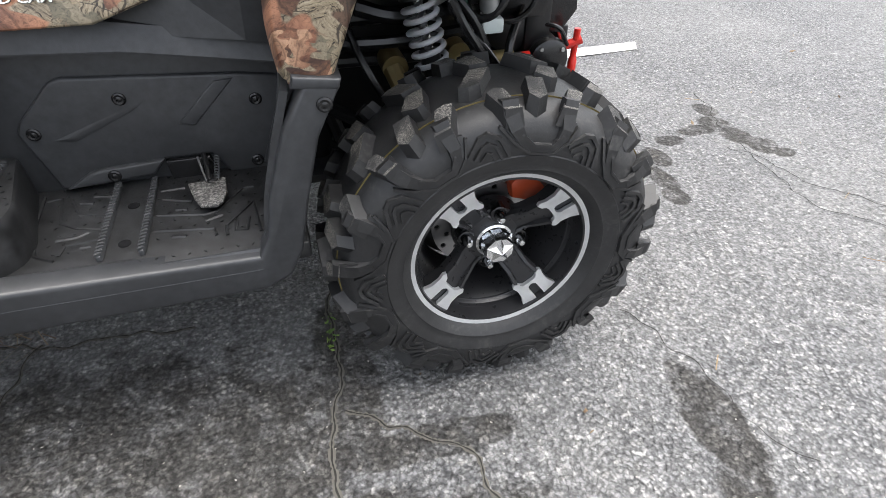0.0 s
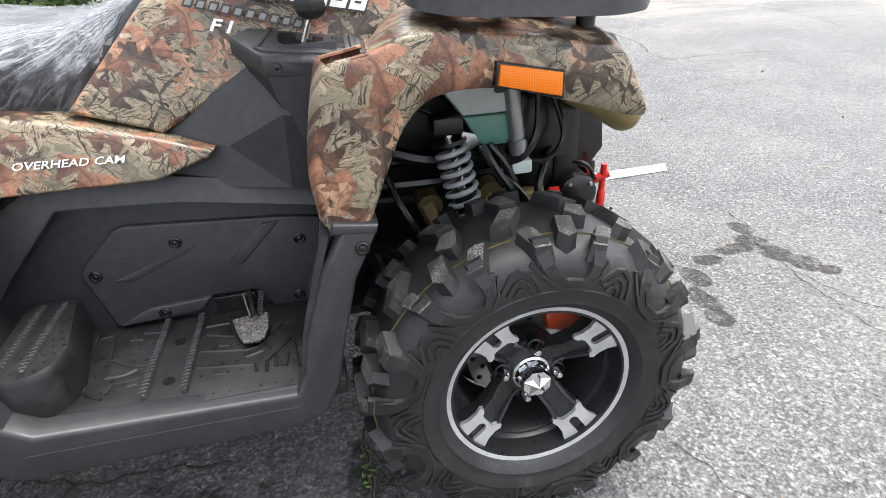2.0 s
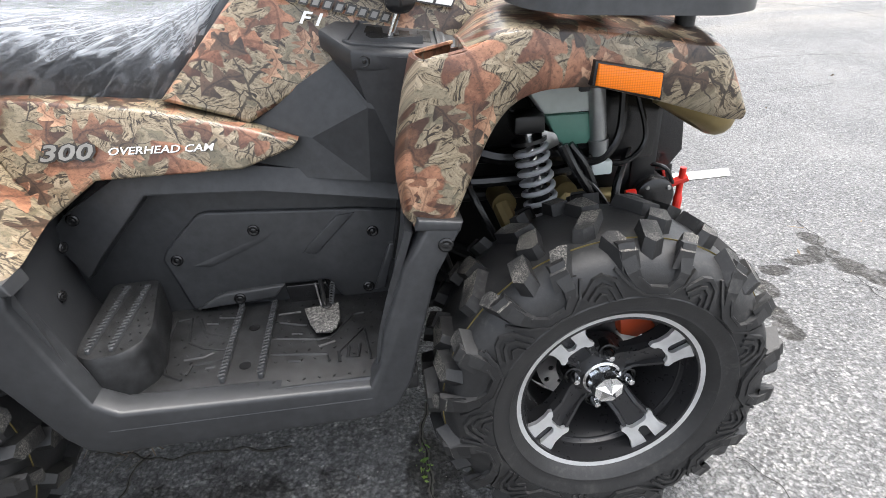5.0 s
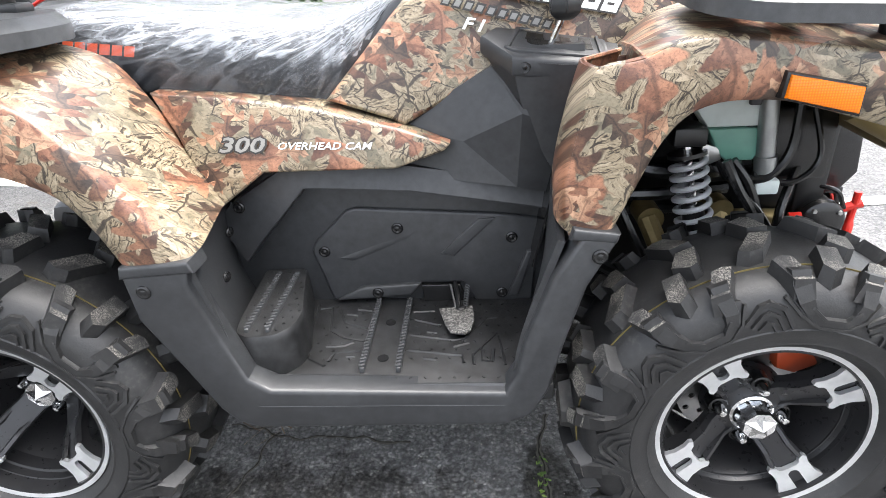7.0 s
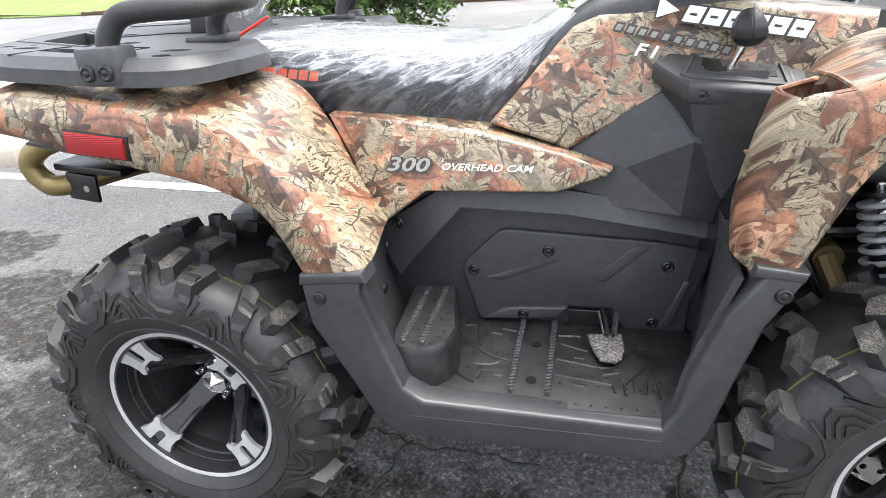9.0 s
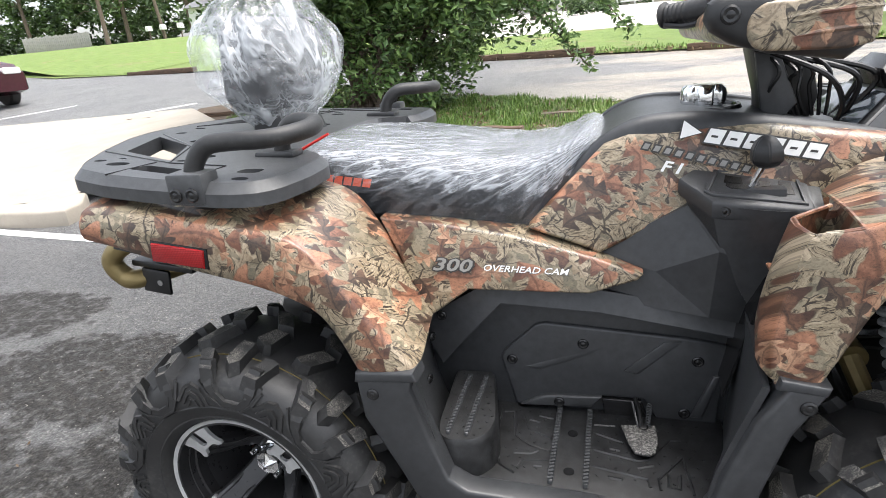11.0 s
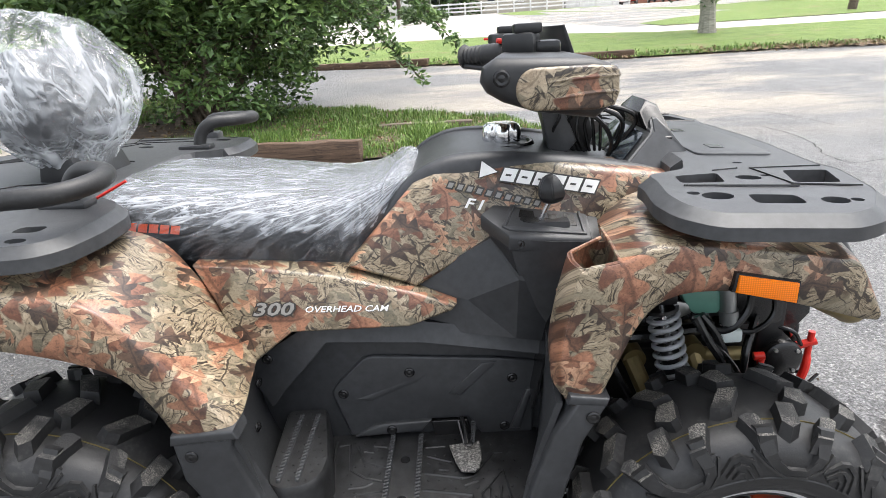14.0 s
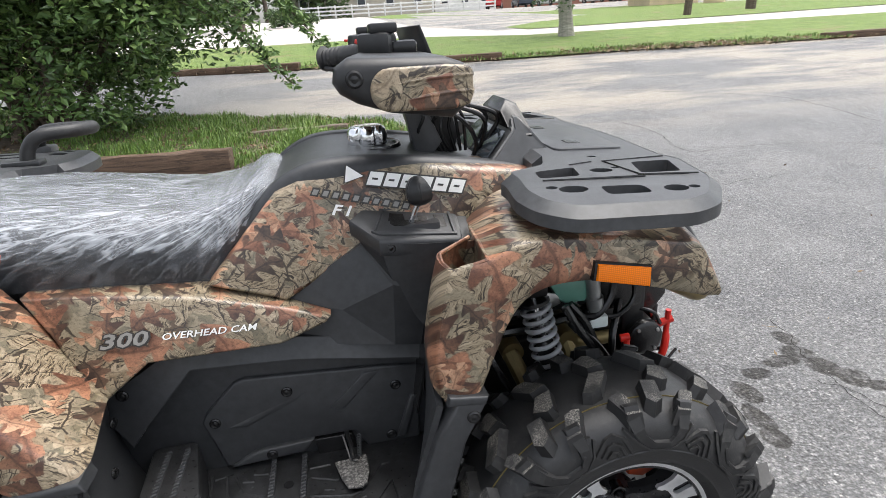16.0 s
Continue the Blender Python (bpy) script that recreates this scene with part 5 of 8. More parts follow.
        part("wheel_nut", lathe([(hub_y - 0.026, 0.0), (hub_y - 0.025, 0.005), (hub_y - 0.019, 0.0088), (hub_y + 0.002, 0.0098)], "y", at, 12), CHROME, w)
    part("hub", lathe([(hub_y + 0.03, 0.066), (hub_y - 0.002, 0.060), (hub_y - 0.008, 0.036), (hub_y - 0.008, 0.0)], "y", steps=40), RIM_BLACK, w)
    part("cap_ring", lathe([(hub_y - 0.006, 0.034), (hub_y - 0.014, 0.034), (hub_y - 0.016, 0.030), (hub_y - 0.010, 0.026), (hub_y - 0.004, 0.027)], "y", steps=40, closed=True), CHROME, w)
    # bright cap: an eight-sided drum with a raised five-pointed star on its end
    star = bmesh.new()
    rim8 = [(0.0275 * math.cos(radians(45 * k + 20)), 0.0275 * math.sin(radians(45 * k + 20))) for k in range(8)]
    front = [star.verts.new((x * 0.93, hub_y - 0.042, z * 0.93)) for x, z in rim8]
    waist = [star.verts.new((x, hub_y - 0.036, z)) for x, z in rim8]
    back = [star.verts.new((x * 0.92, hub_y - 0.008, z * 0.92)) for x, z in rim8]
    for p, q in ((front, waist), (waist, back)):
        for k in range(8):
            star.faces.new((p[k], p[(k + 1) % 8], q[(k + 1) % 8], q[k]))
    star.faces.new(front)
    cap_ob = part("centre_cap", star, CHROME, w, "chrome eight-sided centre cap", 10)
    pts = []
    for k in range(10):
        a = radians(36 * k + 18)
        r = 0.0255 if k % 2 == 0 else 0.0125
        pts.append((r * math.cos(a), r * math.sin(a)))
    st = bmesh.new()
    tip = st.verts.new((0, hub_y - 0.0535, 0))
    foot = [st.verts.new((x, hub_y - 0.0418, z)) for x, z in pts]
    for k in range(10):
        st.faces.new((tip, foot[k], foot[(k + 1) % 10]))
    part("cap_star", st, CHROME, cap_ob, "raised star on the cap", 5)
    # brake disc with holes, and its caliper
    disc_y = max(0.012, hub_y + 0.045)
    disc = bmesh.new()
    loops = []
    outer = [(0.098 * math.cos(t), 0.098 * math.sin(t)) for t in (2 * math.pi * k / 48 for k in range(48))]
    holes = [[(r * math.cos(a) + 0.0055 * math.cos(t), r * math.sin(a) + 0.0055 * math.sin(t)) for t in (2 * math.pi * q / 8 for q in range(8))] for r, a in [(0.088, 2 * math.pi * k / 12) for k in range(12)] + [(0.072, 2 * math.pi * (k + 0.5) / 12) for k in range(12)]]
    for poly in [outer] + holes:
        vs = [disc.verts.new((x, disc_y, z)) for x, z in poly]
        loops += [disc.edges.new((vs[i], vs[(i + 1) % len(vs)])) for i in range(len(vs))]
    bmesh.ops.triangle_fill(disc, edges=loops, use_beauty=True)
    ext = bmesh.ops.extrude_face_region(disc, geom=disc.faces[:])
    for v in ext["geom"]:
        if isinstance(v, bmesh.types.BMVert):
            v.co.y += 0.004
    part("brake_disc", disc, STEEL, w, "drilled bare steel brake disc", 25)
    cal = prism([(0.045, 0.055), (0.075, 0.045), (0.108, 0.062), (0.104, 0.100), (0.062, 0.112), (0.040, 0.085)], "xz", disc_y - 0.022, disc_y + 0.03, 0.006)
    part("brake_caliper", cal, CALIPER, w, "orange-red brake caliper")
    part("back_plate", lathe([(half * 0.72, 0.126), (half * 0.78, 0.0)], "y", steps=40), FRAME_BLACK, w)
    for ob in (w, *w.children_recursive):
        ob.data.transform(Matrix.Diagonal((scale, 1, scale, 1)))
    return w


wf = wheel(0.100, "black alloy wheel with knobbly front tyre", 35.7, 0.925, 0.050)
wr = wheel(0.128, "black alloy wheel with knobbly wide rear tyre", 41.0, 0.965, 0.113)
wf.matrix_world = pose(FRONT_X, -0.420, HUB_Z)
wr.matrix_world = pose(REAR_X, -0.375, HUB_Z)
for src, x, y in ((wf, FRONT_X, 0.420), (wr, REAR_X, 0.375)):
    other = copy_thing(src, pose(x, y, HUB_Z, 0, 0, 180))
    other.parent = atv

# -- chassis, seen through the front arch --
part("frame_rail", tube(smooth_line([(-0.34, -0.16, 0.36), (-0.25, -0.17, 0.52), (-0.16, -0.17, 0.66), (-0.02, -0.16, 0.72), (0.16, -0.14, 0.70)], 6), 0.016), FRAME_BLACK, atv)
for side in (-1, 1):
    for pts, r in (
        ([(-0.20, 0.12, 0.56), (0.22, 0.12, 0.57)], 0.016), ([(-0.24, 0.15, 0.50), (0.05, 0.16, 0.50)], 0.014), ([(-0.24, 0.16, 0.43), (-0.02, 0.30, 0.36)], 0.013),
        ([(0.10, 0.16, 0.43), (0.0, 0.31, 0.36)], 0.013), ([(-0.22, 0.14, 0.33), (-0.02, 0.32, 0.24)], 0.014), ([(0.14, 0.14, 0.33), (0.02, 0.32, 0.24)], 0.014),
        ([(-0.28, 0.20, 0.62), (-0.20, 0.14, 0.34)], 0.014), ([(0.20, 0.13, 0.70), (0.25, 0.12, 0.34)], 0.015),
    ):
        part("frame_tube", tube([(x, side * y, z) for x, y, z in pts], r), FRAME_BLACK, atv)
    part("axle_shaft", tube([(0.0, side * 0.08, 0.33), (0.0, side * 0.34, 0.30)], 0.016), FRAME_BLACK, atv)
    boot = [(side * (0.12 + 0.012 * k), 0.038 - 0.0022 * k + (0.004 if k % 2 else 0)) for k in range(9)]
    part("axle_boot", lathe(boot, "y", (0, 0, 0.325), 20), BLACK, atv)
    part("knuckle", box((0.0, side * 0.315, 0.31), (0.07, 0.05, 0.20), 0.012), BRASS, atv, "olive-gold cast steering knuckle")
    part("arm_bush", lathe([(-0.028, 0.022), (0.028, 0.022)], "y", (-0.105, side * 0.20, 0.505), 16), BRASS, atv)
    part("arm_link", tube([(-0.11, side * 0.22, 0.505), (-0.07, side * 0.30, 0.40)], 0.017), BRASS, atv, "olive-gold suspension link")
    part("arm_link", tube([(0.0, side * 0.23, 0.52), (0.02, side * 0.30, 0.41)], 0.016), BRASS, atv, "olive-gold suspension link")
    part("arm_bush", lathe([(-0.025, 0.020), (0.025, 0.020)], "y", (0.0, side * 0.22, 0.525), 16), BRASS, atv)
    # coil-over shock: rod, body and spring
    top, low = Vector((-0.080, side * 0.262, 0.655)), Vector((-0.034, side * 0.290, 0.420))
    shock = part("shock_absorber", tube([low, low.lerp(top, 0.55)], 0.017, 16), FRAME_BLACK, atv, "grey coil-over shock absorber")
    part("piston_rod", tube([low.lerp(top, 0.5), top], 0.008, 12), CHROME, shock)
    ax = (top - low).normalized()
    e1 = ax.orthogonal().normalized()
    e2 = ax.cross(e1)
    coil = []
    for k in range(8 * 20 + 1):
        t = k / (8 * 20)
        a = t * 8 * 2 * math.pi
        coil.append(low.lerp(top, 0.24 + 0.62 * t ** 0.86) + (e1 * math.cos(a) + e2 * math.sin(a)) * 0.0255)
    part("coil_spring", tube(coil, 0.0044, 8), SPRING, shock, "pale grey coil spring")
    part("spring_seat", tube([low.lerp(top, 0.18), low.lerp(top, 0.225)], 0.031, 20), FRAME_BLACK, shock)
    part("spring_seat", tube([low.lerp(top, 0.885), low.lerp(top, 0.91)], 0.029, 20), FRAME_BLACK, shock)
    part("shock_mount", box(top + Vector((0, 0, 0.006)), (0.05, 0.05, 0.03), 0.006), FRAME_BLACK, shock)
    # inner arch liner
    liner = fine_grid([[(-0.30, 0.17, 0.46), (-0.31, 0.30, 0.46)], [(-0.26, 0.17, 0.66), (-0.26, 0.32, 0.66)], [(-0.14, 0.17, 0.765), (-0.14, 0.34, 0.765)], [(0.04, 0.17, 0.77), (0.04, 0.34, 0.76)], [(0.20, 0.17, 0.72), (0.20, 0.34, 0.70)]], 4, 2)
    part("arch_liner", shell([[(x, side * y, z) for x, y, z in r] for r in liner], 0.004), GLOSS_BLACK, atv)
# black plates added to stand in for the dark depth of the arch
for side in (-1, 1):
    part("inner_guard", prism([(-0.30, 0.34), (0.13, 0.34), (0.15, 0.50), (0.235, 0.54), (0.235, 0.66), (0.12, 0.755), (-0.20, 0.755), (-0.29, 0.62)], "xz", side * 0.118, side * 0.110, 0.002), FRAME_BLACK, atv, "black backing plate added to darken the arch")
part("engine_block", box((-0.42, 0, 0.45), (0.42, 0.30, 0.30), 0.03), FRAME_BLACK, atv)
part("front_box", box((0.02, 0, 0.56), (0.36, 0.20, 0.30), 0.02), FRAME_BLACK, atv)
part("radiator", box((0.155, 0, 0.56), (0.05, 0.42, 0.22), 0.008), FRAME_BLACK, atv, "black radiator behind the bumper")
part("battery_tray", box((0.10, -0.19, 0.63), (0.12, 0.09, 0.12), 0.01), GLOSS_BLACK, atv)
part("belly_plate", box((-0.5, 0, 0.285), (1.0, 0.36, 0.02), 0.006), BLACK, atv)
part("rear_housing", box((-1.0, 0, 0.42), (0.46, 0.28, 0.22), 0.03), FRAME_BLACK, atv)
part("axle_shaft", tube([(REAR_X, -0.30, 0.295), (REAR_X, 0.30, 0.295)], 0.022), FRAME_BLACK, atv)
for side in (-1, 1):
    part("frame_tube", tube([(-0.95, side * 0.15, 0.38), (-1.12, side * 0.25, 0.27)], 0.016), FRAME_BLACK, atv)
    part("shock_absorber", tube([(-1.06, side * 0.20, 0.66), (-1.10, side * 0.25, 0.36)], 0.026), FRAME_BLACK, atv)

# coolant bottle with its green fill, and the pipe beside it
bottle = part("coolant_bottle", prism([(-0.098, 0.768), (0.016, 0.768), (0.024, 0.671), (-0.054, 0.671), (-0.080, 0.706)], "xz", -0.274, -0.222, 0.008), TANK_PLASTIC, atv, "translucent white coolant bottle")
part("coolant", prism([(-0.054, 0.6705), (0.024, 0.6705), (0.029, 0.630), (0.020, 0.619), (-0.018, 0.619), (-0.029, 0.627)], "xz", -0.2735, -0.2225, 0.006), COOLANT, bottle, "green coolant in the bottle")
part("bottle_strap", box((0.006, -0.276, 0.735), (0.016, 0.012, 0.06), 0.002), BLACK, bottle)
part("bottle_ear", prism([(-0.056, 0.648), (-0.030, 0.640), (-0.026, 0.622), (-0.048, 0.612), (-0.058, 0.622)], "xz", -0.272, -0.266, 0.002), STEEL, bottle, "bare metal fixing ear")
pipe = part("filler_pipe", tube([(0.018, -0.275, 0.790), (0.038, -0.275, 0.612)], 0.0135, 18), GREY_METAL, atv, "grey metal pipe")
part("pipe_bracket", box((0.012, -0.262, 0.675), (0.018, 0.012, 0.13), 0.003, rot(0, -6, 0)), FRAME_BLACK, pipe)
part("pipe_end", tube([(0.0365, -0.276, 0.628), (0.040, -0.276, 0.600)], 0.016, 18), GREY_METAL, pipe)
part("connector", box((0.040, -0.282, 0.583), (0.036, 0.026, 0.024), 0.005), TANK_PLASTIC, atv, "pale plastic wire connector")
part("connector_nut", lathe([(-0.292, 0.0), (-0.292, 0.008), (-0.278, 0.008)], "y", (0.012, 0, 0.583), 10), STEEL, atv)
part("drum", lathe([(-0.205, 0.0), (-0.205, 0.030), (-0.196, 0.044), (-0.06, 0.046)], "y", (0.108, 0, 0.545), 28), FRAME_BLACK, atv, "black ribbed motor drum")
for k in range(3):
    part("drum_rib", lathe([(-0.19 + 0.02 * k, 0.045), (-0.188 + 0.02 * k, 0.048), (-0.182 + 0.02 * k, 0.048), (-0.18 + 0.02 * k, 0.045)], "y", (0.108, 0, 0.545), 28), GLOSS_BLACK, atv)
for pts, r in (
    ([(-0.015, -0.285, 0.625), (0.010, -0.292, 0.592), (0.032, -0.292, 0.545), (0.055, -0.280, 0.490), (0.07, -0.27, 0.45)], 0.0075),
    ([(-0.006, -0.280, 0.618), (0.012, -0.288, 0.596), (0.042, -0.288, 0.600), (0.068, -0.282, 0.635), (0.072, -0.276, 0.70), (0.070, -0.27, 0.76)], 0.0070),
    ([(-0.20, -0.24, 0.70), (-0.13, -0.25, 0.69), (-0.075, -0.25, 0.655), (-0.03, -0.25, 0.60)], 0.0040),
    ([(-0.17, -0.22, 0.71), (-0.10, -0.235, 0.715), (-0.06, -0.24, 0.68), (0.0, -0.24, 0.58)], 0.0050),
    ([(-0.03, -0.30, 0.63), (-0.01, -0.31, 0.59), (0.02, -0.31, 0.54), (0.03, -0.29, 0.48)], 0.007),
    ([(0.10, -0.26, 0.70), (0.12, -0.27, 0.62), (0.08, -0.28, 0.585), (0.02, -0.28, 0.60)], 0.005),
    ([(0.12, -0.22, 0.60), (0.08, -0.27, 0.55), (0.07, -0.28, 0.50), (0.05, -0.26, 0.46)], 0.007),
    ([(-0.02, -0.29, 0.60), (0.03, -0.30, 0.55), (0.06, -0.30, 0.50), (0.06, -0.29, 0.44)], 0.004),
    ([(0.17, -0.22, 0.44), (0.21, -0.23, 0.425), (0.25, -0.22, 0.45)], 0.003),
    ([(-0.19, -0.22, 0.62), (-0.17, -0.28, 0.55), (-0.13, -0.30, 0.47), (-0.09, -0.31, 0.40)], 0.006),
    ([(0.16, -0.20, 0.55), (0.19, -0.22, 0.545), (0.215, -0.21, 0.51)], 0.004),
    ([(-0.16, -0.20, 0.60), (-0.10, -0.21, 0.585), (0.0, -0.21, 0.585), (0.06, -0.20, 0.59)], 0.014),
    ([(-0.22, -0.20, 0.545), (-0.10, -0.21, 0.545), (0.02, -0.20, 0.55)], 0.011),
):
    part("hose", tube(smooth_line(pts, 6), r, 8), GLOSS_BLACK, atv)
for k, z in enumerate((0.455, 0.485)):
    part("wire", tube(smooth_line([(0.19, -0.13, z + 0.06), (0.215, -0.16, z + 0.04), (0.235, -0.15, z)], 5), 0.003, 6), RED if k else STEEL, atv)

# winch with its motor, levers and hooks
winch = part("winch", lathe([(-0.215, 0.036), (-0.15, 0.038), (0.10, 0.036)], "y", (0.196, 0, 0.476), 28), FRAME_BLACK, atv, "black electric winch")
part("motor_cover", lathe([(-0.226, 0.0), (-0.226, 0.030), (-0.222, 0.036), (-0.212, 0.039)], "y", (0.196, 0, 0.476), 28), GLOSS_BLACK, winch)
for ang in (40, 130, 220, 310):
    part("cover_bolt", lathe([(-0.229, 0.0), (-0.229, 0.0035), (-0.224, 0.004)], "y", (0.196 + 0.029 * math.cos(radians(ang)), 0, 0.476 + 0.029 * math.sin(radians(ang))), 8), STEEL, winch)
part("clutch_lever", tube([(0.134, -0.232, 0.492), (0.152, -0.235, 0.494)], 0.008, 12), RED, winch, "red clutch knob")
part("clutch_lever", tube([(0.145, -0.236, 0.490), (0.150, -0.240, 0.440)], [0.007, 0.004], 10), RED, winch, "red clutch lever")
part("gold_shaft", tube([(0.04, -0.19, 0.478), (0.135, -0.20, 0.480)], 0.014, 14), BRASS, winch, "olive-gold shaft")
part("hook", tube(smooth_line([(0.256, -0.20, 0.520), (0.254, -0.20, 0.478), (0.250, -0.205, 0.44), (0.238, -0.205, 0.404), (0.222, -0.205, 0.392)], 5), [0.006] * 7 + [0.008] * 7 + [0.006] * 7, 10), RED, winch, "red winch hook")
part("hook_eye", tube([(0.235, -0.195, 0.488), (0.266, -0.20, 0.500)], 0.008, 10), RED, winch)
part("winch_plate", box((0.19, 0, 0.432), (0.15, 0.40, 0.010), 0.003), FRAME_BLACK, winch)
part("fairlead", box((0.258, 0, 0.47), (0.012, 0.30, 0.08), 0.004), FRAME_BLACK, winch)

for ob in (winch, *winch.children):
    ob.data.transform(Matrix.Translation((-0.024, -0.010, 0.018)))

# front bumper
bumper = part("front_bumper", tube(smooth_line([(0.07, -0.40, 0.735), (0.135, -0.405, 0.700), (0.165, -0.36, 0.680), (0.19, -0.1, 0.675), (0.19, 0.1, 0.675), (0.165, 0.36, 0.680), (0.135, 0.405, 0.700), (0.07, 0.40, 0.735)], 6), 0.026, 14), BRASS, atv, "olive-gold painted tubular front bumper")
part("bumper_panel", prism([(0.13, 0.68), (0.235, 0.66), (0.245, 0.56), (0.215, 0.52), (0.135, 0.53)], "xz", -0.18, 0.18, 0.01), GLOSS_BLACK, bumper)

# -- body panels --
def side_panel(name, poly, y_out, depth, mat, label="", bevel=0.006, lean=0.0, bulge=0.0):
    """A moulded panel on each flank drawn in side view; lean tips its top inwards."""
    bm = prism(poly, "xz", -y_out, -y_out + depth, bevel, 3)
    zc = sum(p[1] for p in poly) / len(poly)
    for v in bm.verts:
        v.co.y += (v.co.z - zc) * lean
    return both(name, bm, mat, atv, label)


# dark inner flank of the footwell, its raised access cover and frame
side_panel("inner_flank", [(-0.845, 0.33), (-0.275, 0.33), (-0.262, 0.585), (-0.52, 0.622), (-0.735, 0.622), (-0.812, 0.566), (-0.862, 0.50)], 0.219, 0.05, BLACK, "", 0.008)
ledge_up = [(-0.845, 0.528), (-0.812, 0.560), (-0.707, 0.6235), (-0.525, 0.6205), (-0.327, 0.588), (-0.255, 0.575)]
ledge_low = [(-0.800, 0.455), (-0.772, 0.490), (-0.680, 0.588), (-0.505, 0.578), (-0.309, 0.546), (-0.250, 0.536)]
ledge_rows = [[(ux, -0.190, uz + 0.002), (ux, -0.240, uz), (lx, -0.254, lz + 0.003), (lx + 0.0005, -0.2535, lz), (lx + 0.002, -0.205, lz - 0.006)] for (ux, uz), (lx, lz) in zip(ledge_up, ledge_low)]
both("flank_ledge", shell(ledge_rows, 0.004), BLACK, atv, "sloping satin black ledge", 20)
cover = [(-0.690, 0.462), (-0.682, 0.478), (-0.622, 0.536), (-0.605, 0.541), (-0.36, 0.524), (-0.292, 0.514), (-0.300, 0.340), (-0.40, 0.348), (-0.425, 0.392), (-0.50, 0.392), (-0.520, 0.368), (-0.652, 0.357), (-0.665, 0.362)]
side_panel("access_cover", cover, 0.228, 0.035, BLACK_SOFT, "satin black access cover with raised ribs", 0.005)
side_panel("cover_rib", [(-0.655, 0.362), (-0.520, 0.371), (-0.500, 0.395), (-0.60, 0.390), (-0.615, 0.386)], 0.238, 0.02, BLACK_SOFT, "", 0.005)
side_panel("cover_rib", [(-0.462, 0.452), (-0.395, 0.516), (-0.365, 0.518), (-0.438, 0.446)], 0.2310, 0.02, BLACK_SOFT, "", 0.0028)
side_panel("cover_rib", [(-0.345, 0.365), (-0.325, 0.365), (-0.300, 0.455), (-0.312, 0.455)], 0.2345, 0.02, BLACK_SOFT, "", 0.004)
for s in (-1, 1):
    groove = bmesh.new()
    g = [groove.verts.new(q) for q in ((-0.645, s * 0.2285, 0.446), (-0.500, s * 0.2285, 0.497), (-0.612, s * 0.2325, 0.449), (-0.618, s * 0.2285, 0.440), (-0.520, s * 0.2285, 0.482))]
    for tri in ((0, 1, 2), (0, 2, 3), (2, 1, 4), (3, 2, 4)):
        groove.faces.new([g[q] for q in tri])
    part("cover_crease", groove, BLACK_SOFT, atv)
side_panel("pedal_opening", [(-0.500, 0.388), (-0.430, 0.388), (-0.418, 0.352), (-0.495, 0.345)], 0.2305, 0.012, GLOSS_BLACK, "dark pedal opening", 0.002)

# outer skirt of the footwell
skirt = [(-0.873, 0.555), (-0.868, 0.486), (-0.827, 0.407), (-0.787, 0.325), (-0.765, 0.300), (-0.735, 0.288), (-0.362, 0.292), (-0.322, 0.312), (-0.300, 0.355), (-0.281, 0.438), (-0.256, 0.527), (-0.222, 0.592),
         (-0.262, 0.607), (-0.300, 0.540), (-0.335, 0.440), (-0.345, 0.385), (-0.362, 0.352), (-0.705, 0.360), (-0.735, 0.380), (-0.757, 0.446), (-0.785, 0.539), (-0.778, 0.566)]
side_panel("footwell_skirt", skirt, 0.482, 0.045, BLACK, "satin black moulded footwell surround", 0.007)
side_panel("fender_joint", [(-0.876, 0.552), (-0.872, 0.570), (-0.775, 0.577), (-0.770, 0.560)], 0.484, 0.05, BLACK, "", 0.005)
side_panel("fender_joint", [(-0.224, 0.588), (-0.220, 0.602), (-0.278, 0.610), (-0.282, 0.594)], 0.483, 0.05, BLACK, "", 0.005)
front_wall = fine_grid([[(-0.345, -0.465, 0.34), (-0.30, -0.34, 0.335), (-0.275, -0.20, 0.33)], [(-0.330, -0.465, 0.44), (-0.29, -0.34, 0.45), (-0.268, -0.20, 0.45)], [(-0.285, -0.465, 0.585), (-0.278, -0.34, 0.60), (-0.262, -0.20, 0.60)]], 4, 4)
both("footwell_wall", shell(front_wall, 0.01), BLACK, atv)
rear_wall = fine_grid([[(-0.728, -0.465, 0.34), (-0.77, -0.34, 0.335), (-0.80, -0.20, 0.33)], [(-0.755, -0.465, 0.44), (-0.80, -0.34, 0.45), (-0.835, -0.20, 0.45)], [(-0.782, -0.465, 0.570), (-0.815, -0.34, 0.585), (-0.830, -0.20, 0.575)]], 4, 4)
both("footwell_wall", shell(rear_wall, 0.01), BLACK, atv)

def rounded(poly, r=0.012, n=4):
    out = []
    m = len(poly)
    for i in range(m):
        p, a, b = Vector(poly[i]), Vector(poly[i - 1]), Vector(poly[(i + 1) % m])
        da, db = (a - p), (b - p)
        k = min(r, da.length * 0.45, db.length * 0.45)
        s, e = p + da.normalized() * k, p + db.normalized() * k
        for q in range(n + 1):
            t = q / n
            out.append(tuple((1 - t) ** 2 * s + 2 * t * (1 - t) * p + t * t * e))
    return out


sill = prism([(-0.424, 0.349), (-0.462, 0.3555), (-0.4825, 0.3315), (-0.4812, 0.3300), (-0.45, 0.32)], "yz", -0.748, -0.340)
for v in sill.verts:
    if v.co.y < -0.47:
        v.co.x += 0.022 if v.co.x < -0.6 else -0.022
both("footwell_sill", sill, BLACK, atv, "chamfered satin black sill")

